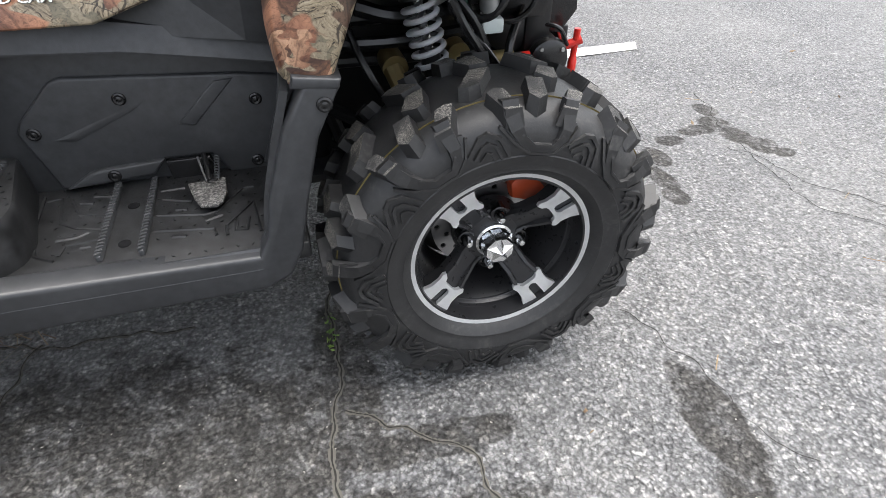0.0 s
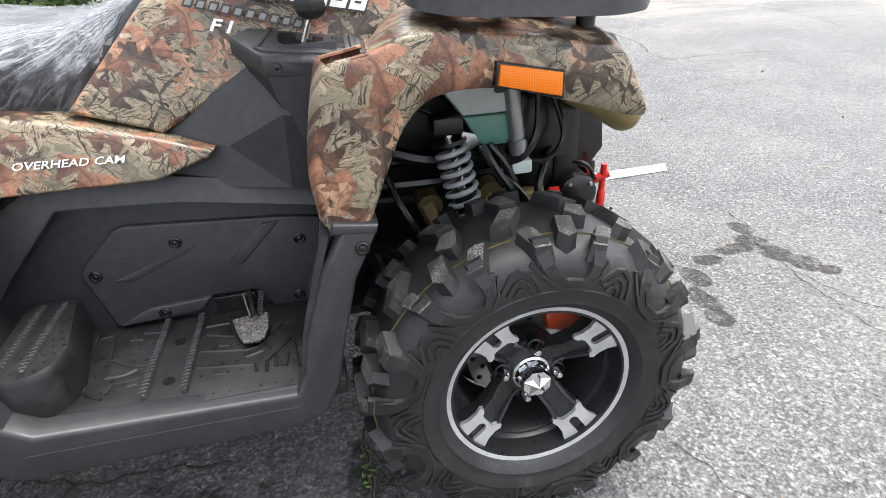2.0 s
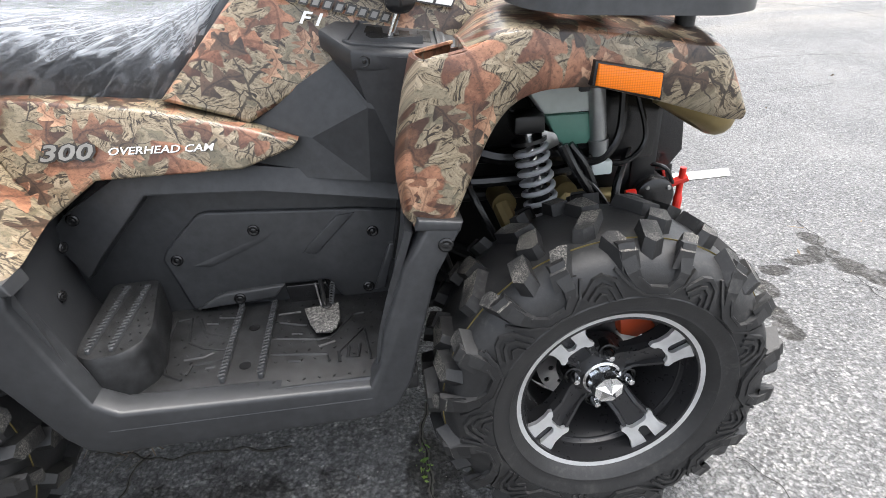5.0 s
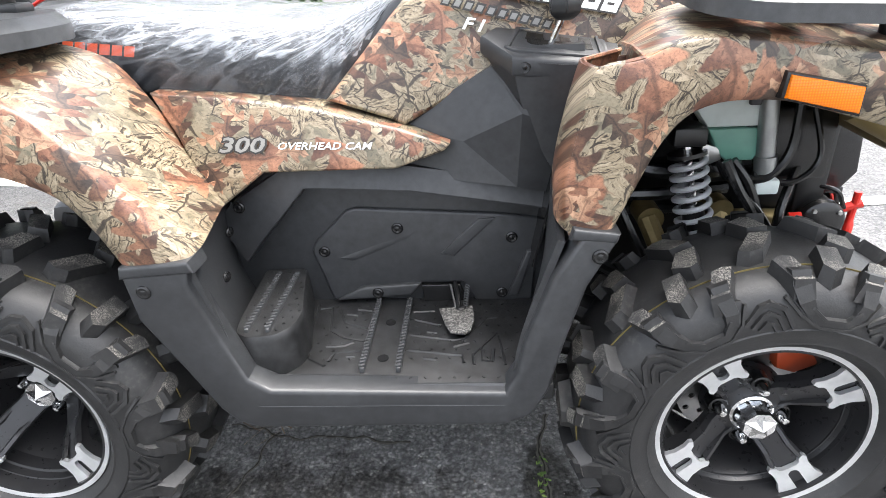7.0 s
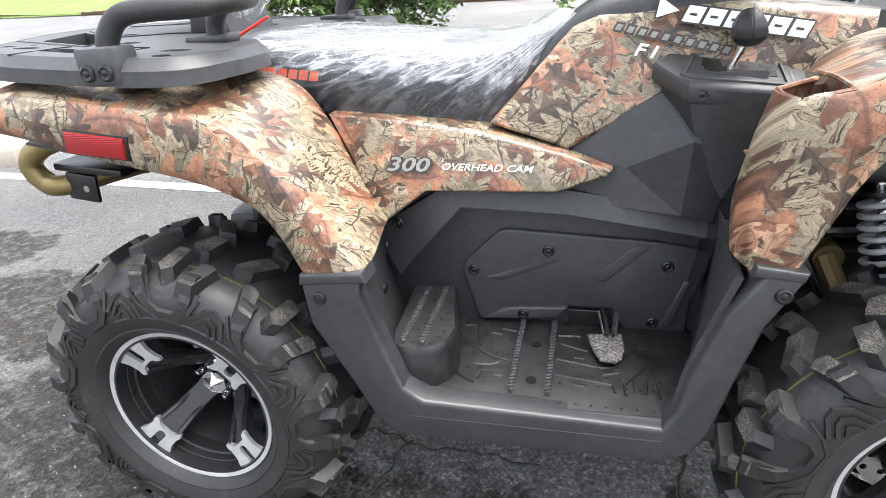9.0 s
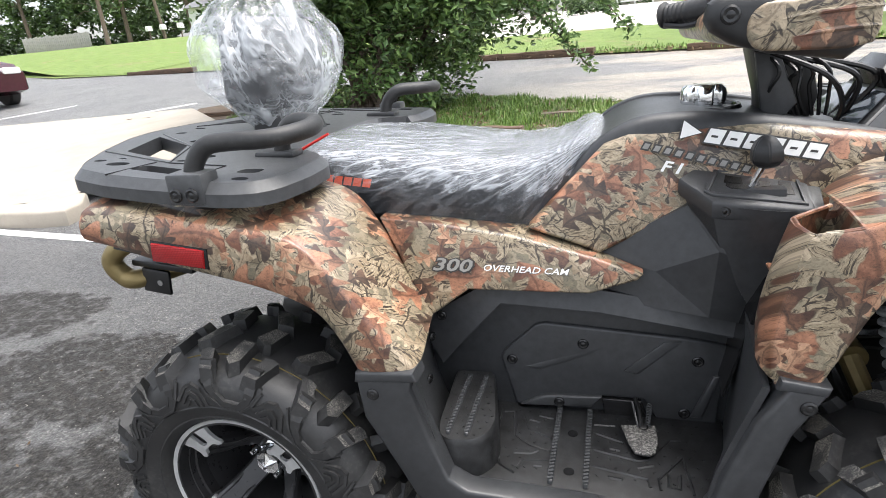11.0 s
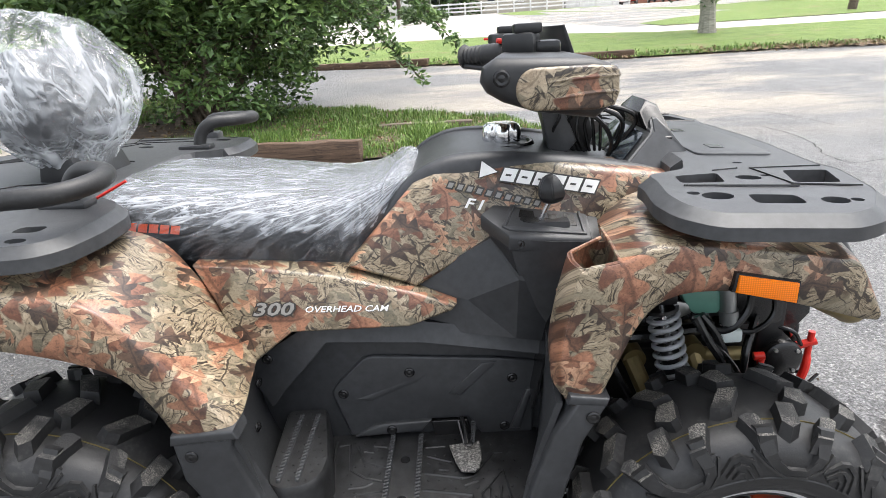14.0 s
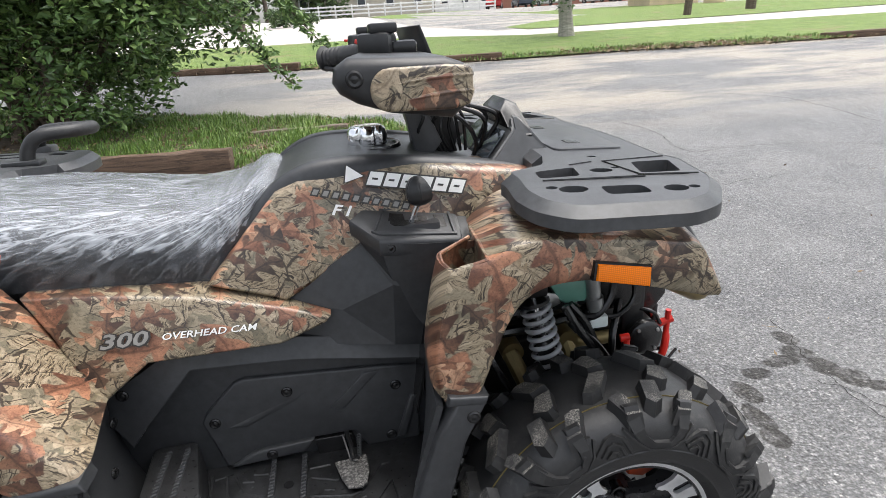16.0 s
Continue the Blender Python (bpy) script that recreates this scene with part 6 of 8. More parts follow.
# floor with ribs, studs and drains
floor_bm = box((-0.52, -0.335, 0.340), (0.46, 0.26, 0.03), 0.005)
floors = both("footboard", floor_bm, FLOOR_PLASTIC, atv, "black studded plastic footboard")
for fl, sgn in zip(floors, (-1, 1)):
    studs = bmesh.new()
    rng = random.Random(8)
    for i in range(17):
        for j in range(9):
            x, y = -0.665 + i * 0.020 + (0.010 if j % 2 else 0), sgn * (0.225 + j * 0.022)
            if -0.585 < x < -0.515:
                continue
            add_box(studs, (x, y, 0.3555), (0.0048, 0.0018, 0.0022), 0.0, rot(0, 0, 45 if j % 2 else -45))
    for i in range(17):
        for j in range(2):
            add_box(studs, (-0.70 + i * 0.022, sgn * (0.434 + 0.014 * j), 0.3530 + 0.0022 * j), (0.0045, 0.0018, 0.0022), 0.0, rot(0, 0, 45 if i % 2 else -45))
    tagged(part("stud", studs, FLOOR_PLASTIC, fl), kind="stuff")
    for x in (-0.578, -0.522):
        rail = bmesh.new()
        add_box(rail, (x, sgn * 0.335, 0.358), (0.008, 0.20, 0.012), 0.002)
        for k in range(24):
            add_box(rail, (x, sgn * (0.240 + k * 0.0083), 0.3655), (0.009, 0.0045, 0.004), 0.0, rot(0, 0, 25))
        part("grip_rail", rail, RACK, fl, "toothed black grip rail")
    for y in (0.30, 0.40):
        part("drain", lathe([(0.3548, 0.009), (0.3562, 0.009)], "z", (-0.55, sgn * y, 0), 14), GLOSS_BLACK, fl)
    for pts in ([(-0.684, 0.253), (-0.663, 0.250), (-0.651, 0.322), (-0.623, 0.343), (-0.588, 0.354)], [(-0.646, 0.257), (-0.629, 0.301), (-0.588, 0.318)], [(-0.615, 0.257), (-0.588, 0.262)], [(-0.648, 0.368), (-0.619, 0.366), (-0.606, 0.357)],
                [(-0.636, 0.407), (-0.631, 0.384), (-0.588, 0.378)], [(-0.690, 0.24), (-0.684, 0.34), (-0.668, 0.40), (-0.640, 0.418)], [(-0.513, 0.268), (-0.476, 0.266)], [(-0.508, 0.293), (-0.462, 0.311)], [(-0.512, 0.338), (-0.440, 0.354), (-0.423, 0.349), (-0.385, 0.292), (-0.367, 0.289)],
                [(-0.512, 0.380), (-0.425, 0.395), (-0.422, 0.414)], [(-0.406, 0.418), (-0.408, 0.392), (-0.367, 0.336), (-0.358, 0.420)], [(-0.392, 0.382), (-0.394, 0.409), (-0.378, 0.411), (-0.375, 0.380)], [(-0.485, 0.330), (-0.468, 0.333)], [(-0.485, 0.402), (-0.465, 0.405)], [(-0.632, 0.272), (-0.612, 0.276)], [(-0.610, 0.395), (-0.596, 0.394)], [(-0.440, 0.372), (-0.415, 0.362)]):
        part("floor_rib", tube([(x, sgn * y, 0.3545) for x, y in pts], 0.0030, 6), FLOOR_PLASTIC, fl)
    # heel step
    step_bm = bmesh.new()
    plan = [(-0.772, 0.395), (-0.782, 0.225), (-0.706, 0.222), (-0.674, 0.372), (-0.678, 0.408), (-0.700, 0.434), (-0.742, 0.441), (-0.764, 0.428)]
    cx0, cy0 = -0.73, 0.335
    rings = []
    for zz, gx, gy in ((0.30, 1.10, 1.07), (0.345, 1.08, 1.055), (0.412, 1.025, 1.02), (0.421, 1.0, 1.0), (0.425, 0.95, 0.975)):
        rings.append([step_bm.verts.new((cx0 + (x - cx0) * gx, sgn * (cy0 + (y - cy0) * gy), zz)) for x, y in rounded(plan, 0.012, 3)])
    for p, q in zip(rings, rings[1:]):
        for i in range(len(p)):
            step_bm.faces.new((p[i], p[(i + 1) % len(p)], q[(i + 1) % len(p)], q[i]))
    step_bm.faces.new(rings[-1])
    step = part("heel_step", step_bm, FLOOR_PLASTIC, fl, "raised studded heel step")
    knobs = bmesh.new()
    for i in range(6):
        for j in range(11):
            x, y = -0.762 + i * 0.0145 + (0.007 if j % 2 else 0), 0.240 + j * 0.0180
            if min(abs(x + 0.748), abs(x + 0.716)) > 0.009 and inside(x, y, [(cx0 + (a - cx0) * 0.9, cy0 + (b - cy0) * 0.93) for a, b in plan]):
                add_box(knobs, (x, sgn * y, 0.4258), (0.0042, 0.0018, 0.0022), 0.0, rot(0, 0, 45 if j % 2 else -45))
    tagged(part("stud", knobs, FLOOR_PLASTIC, fl), kind="stuff")
    for x in (-0.748, -0.716):
        rail = bmesh.new()
        add_box(rail, (x, sgn * 0.335, 0.426), (0.007, 0.18, 0.010), 0.002)
        for k in range(20):
            add_box(rail, (x, sgn * (0.252 + k * 0.0088), 0.4320), (0.008, 0.0045, 0.003), 0.0, rot(0, 0, 25))
        part("grip_rail", rail, RACK, fl)
# rider's brake pedal
pedal_bm = prism([(-0.466, -0.284), (-0.437, -0.280), (-0.408, -0.277), (-0.405, -0.318), (-0.411, -0.345), (-0.421, -0.353), (-0.444, -0.350), (-0.454, -0.328)], "xy", 0.0, 0.005, 0.0015)
for v in pedal_bm.verts:
    v.co.z += 0.364 + (v.co.y + 0.35) * 0.06
pedal = part("brake_pedal", pedal_bm, SCUFFED, atv, "scuffed bare metal foot pedal")
part("pedal_arm", tube(smooth_line([(-0.432, -0.286, 0.374), (-0.434, -0.262, 0.384), (-0.440, -0.225, 0.392)], 5), 0.004, 8), FRAME_BLACK, pedal)
part("pedal_pivot", lathe([(0.366, 0.0), (0.366, 0.009), (0.374, 0.009), (0.376, 0.006), (0.376, 0.0)], "z", (-0.428, -0.283, 0.0), 16), FRAME_BLACK, pedal)
part("pedal_rod", tube([(-0.437, -0.284, 0.372), (-0.447, -0.246, 0.398)], 0.0018, 6), RACK, pedal)
coil = [(-0.421 + 0.004 * math.cos(k * 0.9) + 0.004 * k / 60, -0.281 + 0.034 * k / 60, 0.371 + 0.024 * k / 60 + 0.004 * math.sin(k * 0.9)) for k in range(61)]
part("return_spring", tube(coil, 0.0011, 5), RACK, pedal, "small steel coil spring")

# screws
def screw(at, normal=(0, -1, 0), r=0.009, parent=atv):
    n = Vector(normal).normalized()
    bm = lathe([(0.000, r * 1.15), (0.0015, r * 1.1), (0.003, r * 0.85), (0.0022, r * 0.5), (0.0032, r * 0.3), (0.0034, 0.0)], "z", (0, 0, 0), 16)
    bmesh.ops.transform(bm, matrix=Matrix.Translation(at) @ n.to_track_quat("Z", "Y").to_matrix().to_4x4(), verts=bm.verts)
    part("screw", bm, GLOSS_BLACK, parent)


for x, y, z in ((-0.798, 0.2445, 0.555), (-0.535, 0.229, 0.502), (-0.668, 0.229, 0.460), (-0.338, 0.229, 0.480), (-0.579, 0.239, 0.379), (-0.355, 0.229, 0.370), (-0.244, 0.483, 0.572), (-0.846, 0.483, 0.533), (-0.324, 0.2745, 0.770)):
    screw((x, -y, z))
for at, nrm in (((-0.812, -0.27, 0.522), (1, -0.35, 0)), ((-0.800, -0.34, 0.475), (1, -0.3, 0)), ((-0.279, -0.25, 0.55), (-1, -0.3, 0)), ((-0.287, -0.36, 0.50), (-1, -0.3, 0))):
    screw(at, nrm, 0.008)

# camouflage lower flank with its print
flank = [(-0.905, 0.748), (-0.78, 0.737), (-0.65, 0.718), (-0.511, 0.683), (-0.436, 0.657), (-0.445, 0.648), (-0.521, 0.624), (-0.733, 0.624), (-0.812, 0.569), (-0.865, 0.68)]
side_panel("lower_flank", flank, 0.262, 0.09, CAMO, "camouflage-printed flank panel", 0.010, 0.30)
# camouflage tank flank
tank = [(-0.632, 0.722), (-0.570, 0.788), (-0.503, 0.862), (-0.465, 0.881), (-0.38, 0.890), (-0.25, 0.883), (-0.10, 0.862), (-0.02, 0.848), (0.02, 0.82), (-0.02, 0.76), (-0.22, 0.72), (-0.30, 0.715), (-0.40, 0.735), (-0.508, 0.680), (-0.53, 0.690)]
side_panel("tank_panel", tank, 0.205, 0.12, CAMO, "camouflage-printed tank side panel", 0.014, 0.28)
# dark centre fairing and gear gate housing
fair = bmesh.new()
FP = [fair.verts.new(c) for c in ((-0.520, -0.212, 0.680), (-0.371, -0.226, 0.765), (-0.326, -0.272, 0.703), (-0.416, -0.240, 0.655), (-0.332, -0.264, 0.585), (-0.530, -0.226, 0.600), (-0.250, -0.252, 0.565), (-0.235, -0.250, 0.668), (-0.330, -0.240, 0.795), (-0.235, -0.245, 0.795))]
for ids in ((0, 3, 2, 1), (3, 4, 2), (0, 5, 4, 3), (2, 4, 6, 7), (1, 2, 7, 9, 8)):
    fair.faces.new([FP[q] for q in ids])
ext = bmesh.ops.extrude_face_region(fair, geom=fair.faces[:])
for v in ext["geom"]:
    if isinstance(v, bmesh.types.BMVert):
        v.co.y += 0.05
both("centre_fairing", fair, BLACK, atv, "satin black faceted centre fairing", 8)
gate_grid = [
    [(-0.384, -0.226, 0.796), (-0.342, -0.276, 0.780), (-0.272, -0.277, 0.772), (-0.203, -0.272, 0.766)],
    [(-0.348, -0.231, 0.725), (-0.326, -0.270, 0.712), (-0.266, -0.273, 0.703), (-0.210, -0.271, 0.700)],
    [(-0.305, -0.235, 0.655), (-0.298, -0.264, 0.648), (-0.256, -0.271, 0.645), (-0.214, -0.270, 0.640)],
    [(-0.262, -0.238, 0.580), (-0.258, -0.262, 0.580), (-0.240, -0.270, 0.580), (-0.220, -0.270, 0.580)],
]
both("gate_housing", shell(fine_grid(gate_grid, 3, 1), 0.006, -1), BLACK, atv, "satin black gear lever housing", 20)
pz = lambda x, y: 0.788 - 0.133 * (x + 0.34) + 0.347 * (y + 0.275)


def gate_slab(poly, low, high, bevel):
    """A slab on the sloping top of the gear gate."""
    bm = prism(poly, "xy", low, high, bevel, 2)
    for v in bm.verts:
        v.co.z += pz(v.co.x, v.co.y)
    return bm


gate = part("gate_cover", gate_slab([(-0.386, -0.224), (-0.352, -0.180), (-0.195, -0.180), (-0.200, -0.272), (-0.342, -0.278)], -0.030, 0.0, 0.006), BLACK, atv, "satin black gear gate top")
part("gate_plate", gate_slab([(-0.200, -0.186), (-0.178, -0.188), (-0.186, -0.262), (-0.203, -0.268)], -0.02, -0.003, 0.002), BLACK_SOFT, gate)
for poly in ([(-0.352, -0.258), (-0.340, -0.266), (-0.214, -0.263), (-0.214, -0.257)], [(-0.352, -0.258), (-0.330, -0.194), (-0.324, -0.196), (-0.345, -0.257)], [(-0.330, -0.194), (-0.214, -0.192), (-0.214, -0.197), (-0.326, -0.199)], [(-0.214, -0.192), (-0.209, -0.192), (-0.209, -0.263), (-0.214, -0.263)]):
    part("gate_trim", gate_slab(poly, -0.002, 0.0035, 0.001), BLACK_SOFT, gate)
for poly in ([(-0.318, -0.234), (-0.312, -0.240), (-0.222, -0.240), (-0.222, -0.226), (-0.316, -0.224)], [(-0.320, -0.226), (-0.292, -0.226), (-0.292, -0.208), (-0.315, -0.206)], [(-0.268, -0.228), (-0.252, -0.228), (-0.252, -0.212), (-0.268, -0.212)], [(-0.240, -0.228), (-0.222, -0.228), (-0.222, -0.208), (-0.240, -0.208)]):
    part("gate_slot", gate_slab(poly, -0.003, 0.0008, 0.0), GLOSS_BLACK, gate, "stepped black gear slot")
lever = part("gear_lever", tube([(-0.284, -0.226, 0.790), (-0.265, -0.232, 0.835)], 0.0048, 10), CHROME, atv, "chrome gear lever with black knob")
knob_bm = bmesh.new()
rings = []
for h, r, dx in ((-0.020, 0.011, 0.000), (-0.013, 0.0205, 0.0), (-0.004, 0.0235, 0.0), (0.010, 0.0215, -0.001), (0.022, 0.0150, -0.002), (0.029, 0.0070, -0.002)):
    rings.append([knob_bm.verts.new((-0.265 + dx + r * 1.08 * math.cos(radians(60 * k + 30)), -0.235 + r * math.sin(radians(60 * k + 30)), 0.847 + h)) for k in range(6)])
for p, q in zip(rings, rings[1:]):
    for k in range(6):
        knob_bm.faces.new((p[k], p[(k + 1) % 6], q[(k + 1) % 6], q[k]))
knob_bm.faces.new(rings[0])
knob_bm.faces.new(rings[-1])
bmesh.ops.bevel(knob_bm, geom=knob_bm.edges[:], offset=0.002, segments=2, affect="EDGES")
part("lever_knob", knob_bm, BLACK_DARK, lever, "black faceted knob", 40)

# front fender, with its leg and pocket
A = [(-0.230, 0.597), (-0.206, 0.655), (-0.184, 0.706), (-0.160, 0.738), (-0.130, 0.753), (-0.095, 0.757), (-0.050, 0.754), (0.0, 0.741), (0.045, 0.728), (0.087, 0.715), (0.122, 0.704), (0.143, 0.701)]
B = [(-0.281, 0.602), (-0.285, 0.665), (-0.273, 0.738), (-0.258, 0.797), (-0.210, 0.807), (-0.165, 0.824), (-0.105, 0.826), (-0.048, 0.819), (0.015, 0.809), (0.072, 0.797), (0.108, 0.787), (0.142, 0.728)]
outer_rows, top_rows, leg_rows = [], [], []
for k, ((ax, az), (bx, bz)) in enumerate(zip(A, B)):
    outer_rows.append([(ax + 0.004, -0.440, az + 0.006), (ax, -0.466, az), (ax * 0.6 + bx * 0.4, -0.475, az * 0.6 + bz * 0.4), (bx, -0.470, bz - 0.006), (bx, -0.465, bz)])
    if k >= 4:
        f = (0.0, 0.45, 0.8)[k - 4] if k < 7 else 1.0
        top_rows.append([(bx, -0.465, bz), (bx + 0.001, -0.456, bz + 0.001 + 0.0025 * f), (bx + 0.004 - 0.002 * f, -0.41, bz + 0.002 + 0.012 * f), (bx + 0.012 - 0.009 * f, -0.33, bz - 0.004 + 0.028 * f), (bx + 0.022 - 0.018 * f, -0.24, bz - 0.016 + 0.044 * f)])
    if k < 4:
        leg_rows.append([(bx, -0.465, bz), (bx - 0.003, -0.460, bz), (bx - 0.009, -0.43, bz), (bx - 0.006, -0.398, bz), (bx + 0.018, -0.372, bz), (bx + 0.050, -0.345, bz)])


def joined(*parts_):
    """One mesh out of several."""
    out = bmesh.new()
    for p_ in parts_:
        me = bpy.data.meshes.new("tmp")
        p_.to_mesh(me)
        p_.free()
        out.from_mesh(me)
        bpy.data.meshes.remove(me)
    return out


inner_front = [[Vector((-0.209, -0.462, 0.806)), Vector((-0.205, -0.40, 0.807)), Vector((-0.196, -0.30, 0.799))], [Vector((-0.203, -0.462, 0.70)), Vector((-0.200, -0.40, 0.70)), Vector((-0.196, -0.30, 0.70))]]
both("front_fender", joined(shell(fine_grid(outer_rows, 4, 4), 0.004, -1), shell(fine_grid(top_rows, 4, 4), 0.004, -1), shell(fine_grid(leg_rows, 5, 4), 0.004), shell(inner_front, 0.004)), CAMO, atv, "camouflage front fender with open storage pocket")
pocket = bmesh.new()
for cc, ss in (((-0.205, -0.343, 0.742), (0.03, 0.005, 0.10)), ((-0.232, -0.385, 0.70), (0.075, 0.15, 0.005))):
    add_box(pocket, cc, ss, 0.002)
both("storage_pocket", pocket, CAMO, atv)
lip_line = [(-0.258, -0.466, 0.797), (-0.210, -0.466, 0.807), (-0.206, -0.40, 0.809), (-0.198, -0.31, 0.802)]
both("pocket_rim", tube(lip_line, 0.003, 6), CAMO, atv)
both("pocket_rim", tube([(-0.258, -0.466, 0.797), (-0.262, -0.459, 0.797), (-0.267, -0.43, 0.797), (-0.264, -0.398, 0.797), (-0.240, -0.372, 0.797), (-0.208, -0.345, 0.799)], 0.003, 6), CAMO, atv)

# side reflectors
def side_reflector(name, corners, mat, label, y):
    bm = prism(corners, "xz", y - 0.010, y + 0.012, 0.003)
    base = prism([((x - cx) * 1.10 + cx, (z - cz) * 1.18 + cz) for x, z in corners for cx, cz in [(sum(c[0] for c in corners) / 4, sum(c[1] for c in corners) / 4)]], "xz", y - 0.006, y + 0.02, 0.004)
    o1, o2 = both(name, base, GLOSS_BLACK, atv, label)
    part("lens", mirrored(bm), mat, o2)
    part("lens", bm, mat, o1)


side_reflector("side_reflector", [(-0.059, 0.786), (0.021, 0.770), (0.021, 0.741), (-0.061, 0.761)], AMBER, "amber side reflector in a black base", -0.476)
side_reflector("rear_reflector", [(-1.198, 0.783), (-1.101, 0.771), (-1.106, 0.741), (-1.202, 0.752)], RED_LENS, "red side reflector in a black base", -0.476)

# rear fender
RA = [(-1.342, 0.785), (-1.277, 0.771), (-1.214, 0.753), (-1.120, 0.731), (-1.035, 0.713), (-0.972, 0.693), (-0.924, 0.667), (-0.892, 0.622), (-0.867, 0.566)]
RB = [(-1.338, 0.828), (-1.27, 0.825), (-1.20, 0.818), (-1.11, 0.809), (-1.02, 0.797), (-0.945, 0.774), (-0.891, 0.716), (-0.838, 0.641), (-0.782, 0.573)]
rrows = []
for k, (a, b) in enumerate(zip(RA, RB)):
    g = max(0, k - 4) / 4
    rrows.append([
        (a[0] - 0.004, -0.43, a[1] + 0.004),
        (a[0], -0.468, a[1]),
        ((a[0] + b[0]) / 2, -0.475, (a[1] + b[1]) / 2),
        (b[0], -0.469, b[1] - 0.006),
        (b[0] + 0.002 * g, -0.461, b[1] + 0.001),
        (b[0] + 0.004 * g, -0.43, b[1] + 0.009 - 0.006 * g),
        (b[0] + 0.01 - 0.022 * g, -0.34, b[1] + 0.020 - 0.014 * g),
        (b[0] + 0.01 - 0.040 * g, -0.24, b[1] + 0.024 - 0.02 * g),
    ])
fender_end = prism([(-0.468, 0.787), (-0.474, 0.806), (-0.468, 0.823), (-0.460, 0.829), (-0.43, 0.837), (-0.34, 0.847), (-0.24, 0.851), (-0.24, 0.800), (-0.30, 0.792)], "yz", -1.3435, -1.3365)
both("rear_fender", joined(shell(fine_grid(rrows, 4, 4), 0.004), fender_end), CAMO, atv, "camouflage-printed rear fender")
deck = fine_grid([[(-1.338, -0.30, 0.835), (-1.338, 0.0, 0.84), (-1.338, 0.30, 0.835)], [(-1.2, -0.30, 0.825), (-1.2, 0.0, 0.84), (-1.2, 0.30, 0.825)], [(-1.02, -0.22, 0.80), (-1.02, 0.0, 0.81), (-1.02, 0.22, 0.80)]], 3, 3)
part("rear_deck", shell(deck, 0.01), BLACK, atv)
part("tail_panel", box((-1.330, 0, 0.77), (0.03, 0.72, 0.10), 0.01), BLACK, atv)
for side in (-1, 1):
    part("tail_lamp", box((-1.348, side * 0.30, 0.79), (0.02, 0.14, 0.05), 0.006), RED_LENS, atv, "red tail lamp")
    part("rear_arch_liner", shell(fine_grid([[(-1.335, side * 0.22, 0.75), (-1.335, side * 0.43, 0.755)], [(-1.10, side * 0.22, 0.71), (-1.10, side * 0.44, 0.715)], [(-0.95, side * 0.22, 0.66), (-0.95, side * 0.44, 0.665)], [(-0.87, side * 0.22, 0.50), (-0.87, side * 0.44, 0.52)]], 4, 2), 0.004), BLACK, atv)
    part("rear_bumper", tube(smooth_line([(-1.25, side * 0.24, 0.745), (-1.34, side * 0.33, 0.742), (-1.395, side * 0.355, 0.728), (-1.425, side * 0.36, 0.700), (-1.415, side * 0.355, 0.668), (-1.385, side * 0.34, 0.655), (-1.30, side * 0.24, 0.665)], 6), 0.019, 14), BRASS, atv, "olive-gold rear bumper tube")
    hitch = part("hitch_bracket", box((-1.345, side * 0.345, 0.652), (0.062, 0.008, 0.050), 0.003, rot(0, 8, 0)), FRAME_BLACK, atv)
    part("bracket_plate", box((-1.325, side * 0.31, 0.683), (0.14, 0.075, 0.014), 0.004, rot(0, 6, 0)), FRAME_BLACK, atv)
    part("bracket_bolt", lathe([(-0.0055, 0.0), (-0.0055, 0.006), (0.0055, 0.006), (0.0055, 0.0)], "y", (-1.335, side * 0.345, 0.650), 10), STEEL, hitch)
part("rear_frame", tube([(-1.30, -0.24, 0.66), (-1.30, 0.24, 0.66)], 0.016), FRAME_BLACK, atv)

# tank cover with the filler cap
cover_rows = []
for x, z, w, drop in ((-0.565, 0.790, 0.150, 0.02), (-0.535, 0.838, 0.150, 0.018), (-0.495, 0.876, 0.150, 0.015), (-0.44, 0.900, 0.150, 0.014), (-0.37, 0.904, 0.150, 0.014), (-0.28, 0.896, 0.145, 0.012), (-0.18, 0.880, 0.135, 0.010), (-0.08, 0.860, 0.125, 0.010), (0.0, 0.842, 0.12, 0.008)):
    half_row = [(-w - 0.024, -0.036), (-w - 0.021, -0.016), (-w - 0.016, -0.004), (-w - 0.006, 0.0), (-w + 0.006, -0.001), (-w + 0.012, -0.006), (-w * 0.5, -0.007)]
    cover_rows.append([(x, q, z + h - 0.006) for q, h in half_row] + [(x, 0, z - 0.012)] + [(x, -q, z + h - 0.006) for q, h in reversed(half_row)])
part("tank_cover", shell(fine_grid(cover_rows, 4, 3), 0.008), BLACK, atv, "satin black tank cover", 22)
cap = bmesh.new()
add_lathe(cap, [(0.915, 0.040), (0.935, 0.041), (0.945, 0.038), (0.950, 0.030), (0.950, 0.0)], "z", (-0.328, 0.0, -0.018), 60)
for v in cap.verts:
    a = math.atan2(v.co.y, v.co.x + 0.328)
    r = math.hypot(v.co.y, v.co.x + 0.328)
    if r > 0.032:
        k = 1 - 0.24 * max(0, math.cos(a * 6)) ** 2
        v.co.x, v.co.y = -0.328 + (v.co.x + 0.328) * k, v.co.y * k
part("filler_cap", cap, CHROME, atv, "bright silver fluted fuel filler cap", 50)
part("cap_well", lathe([(0.888, 0.074), (0.897, 0.070), (0.896, 0.064), (0.8885, 0.060), (0.8885, 0.030)], "z", (-0.335, 0.0, 0.0), 36), GLOSS_BLACK, atv)

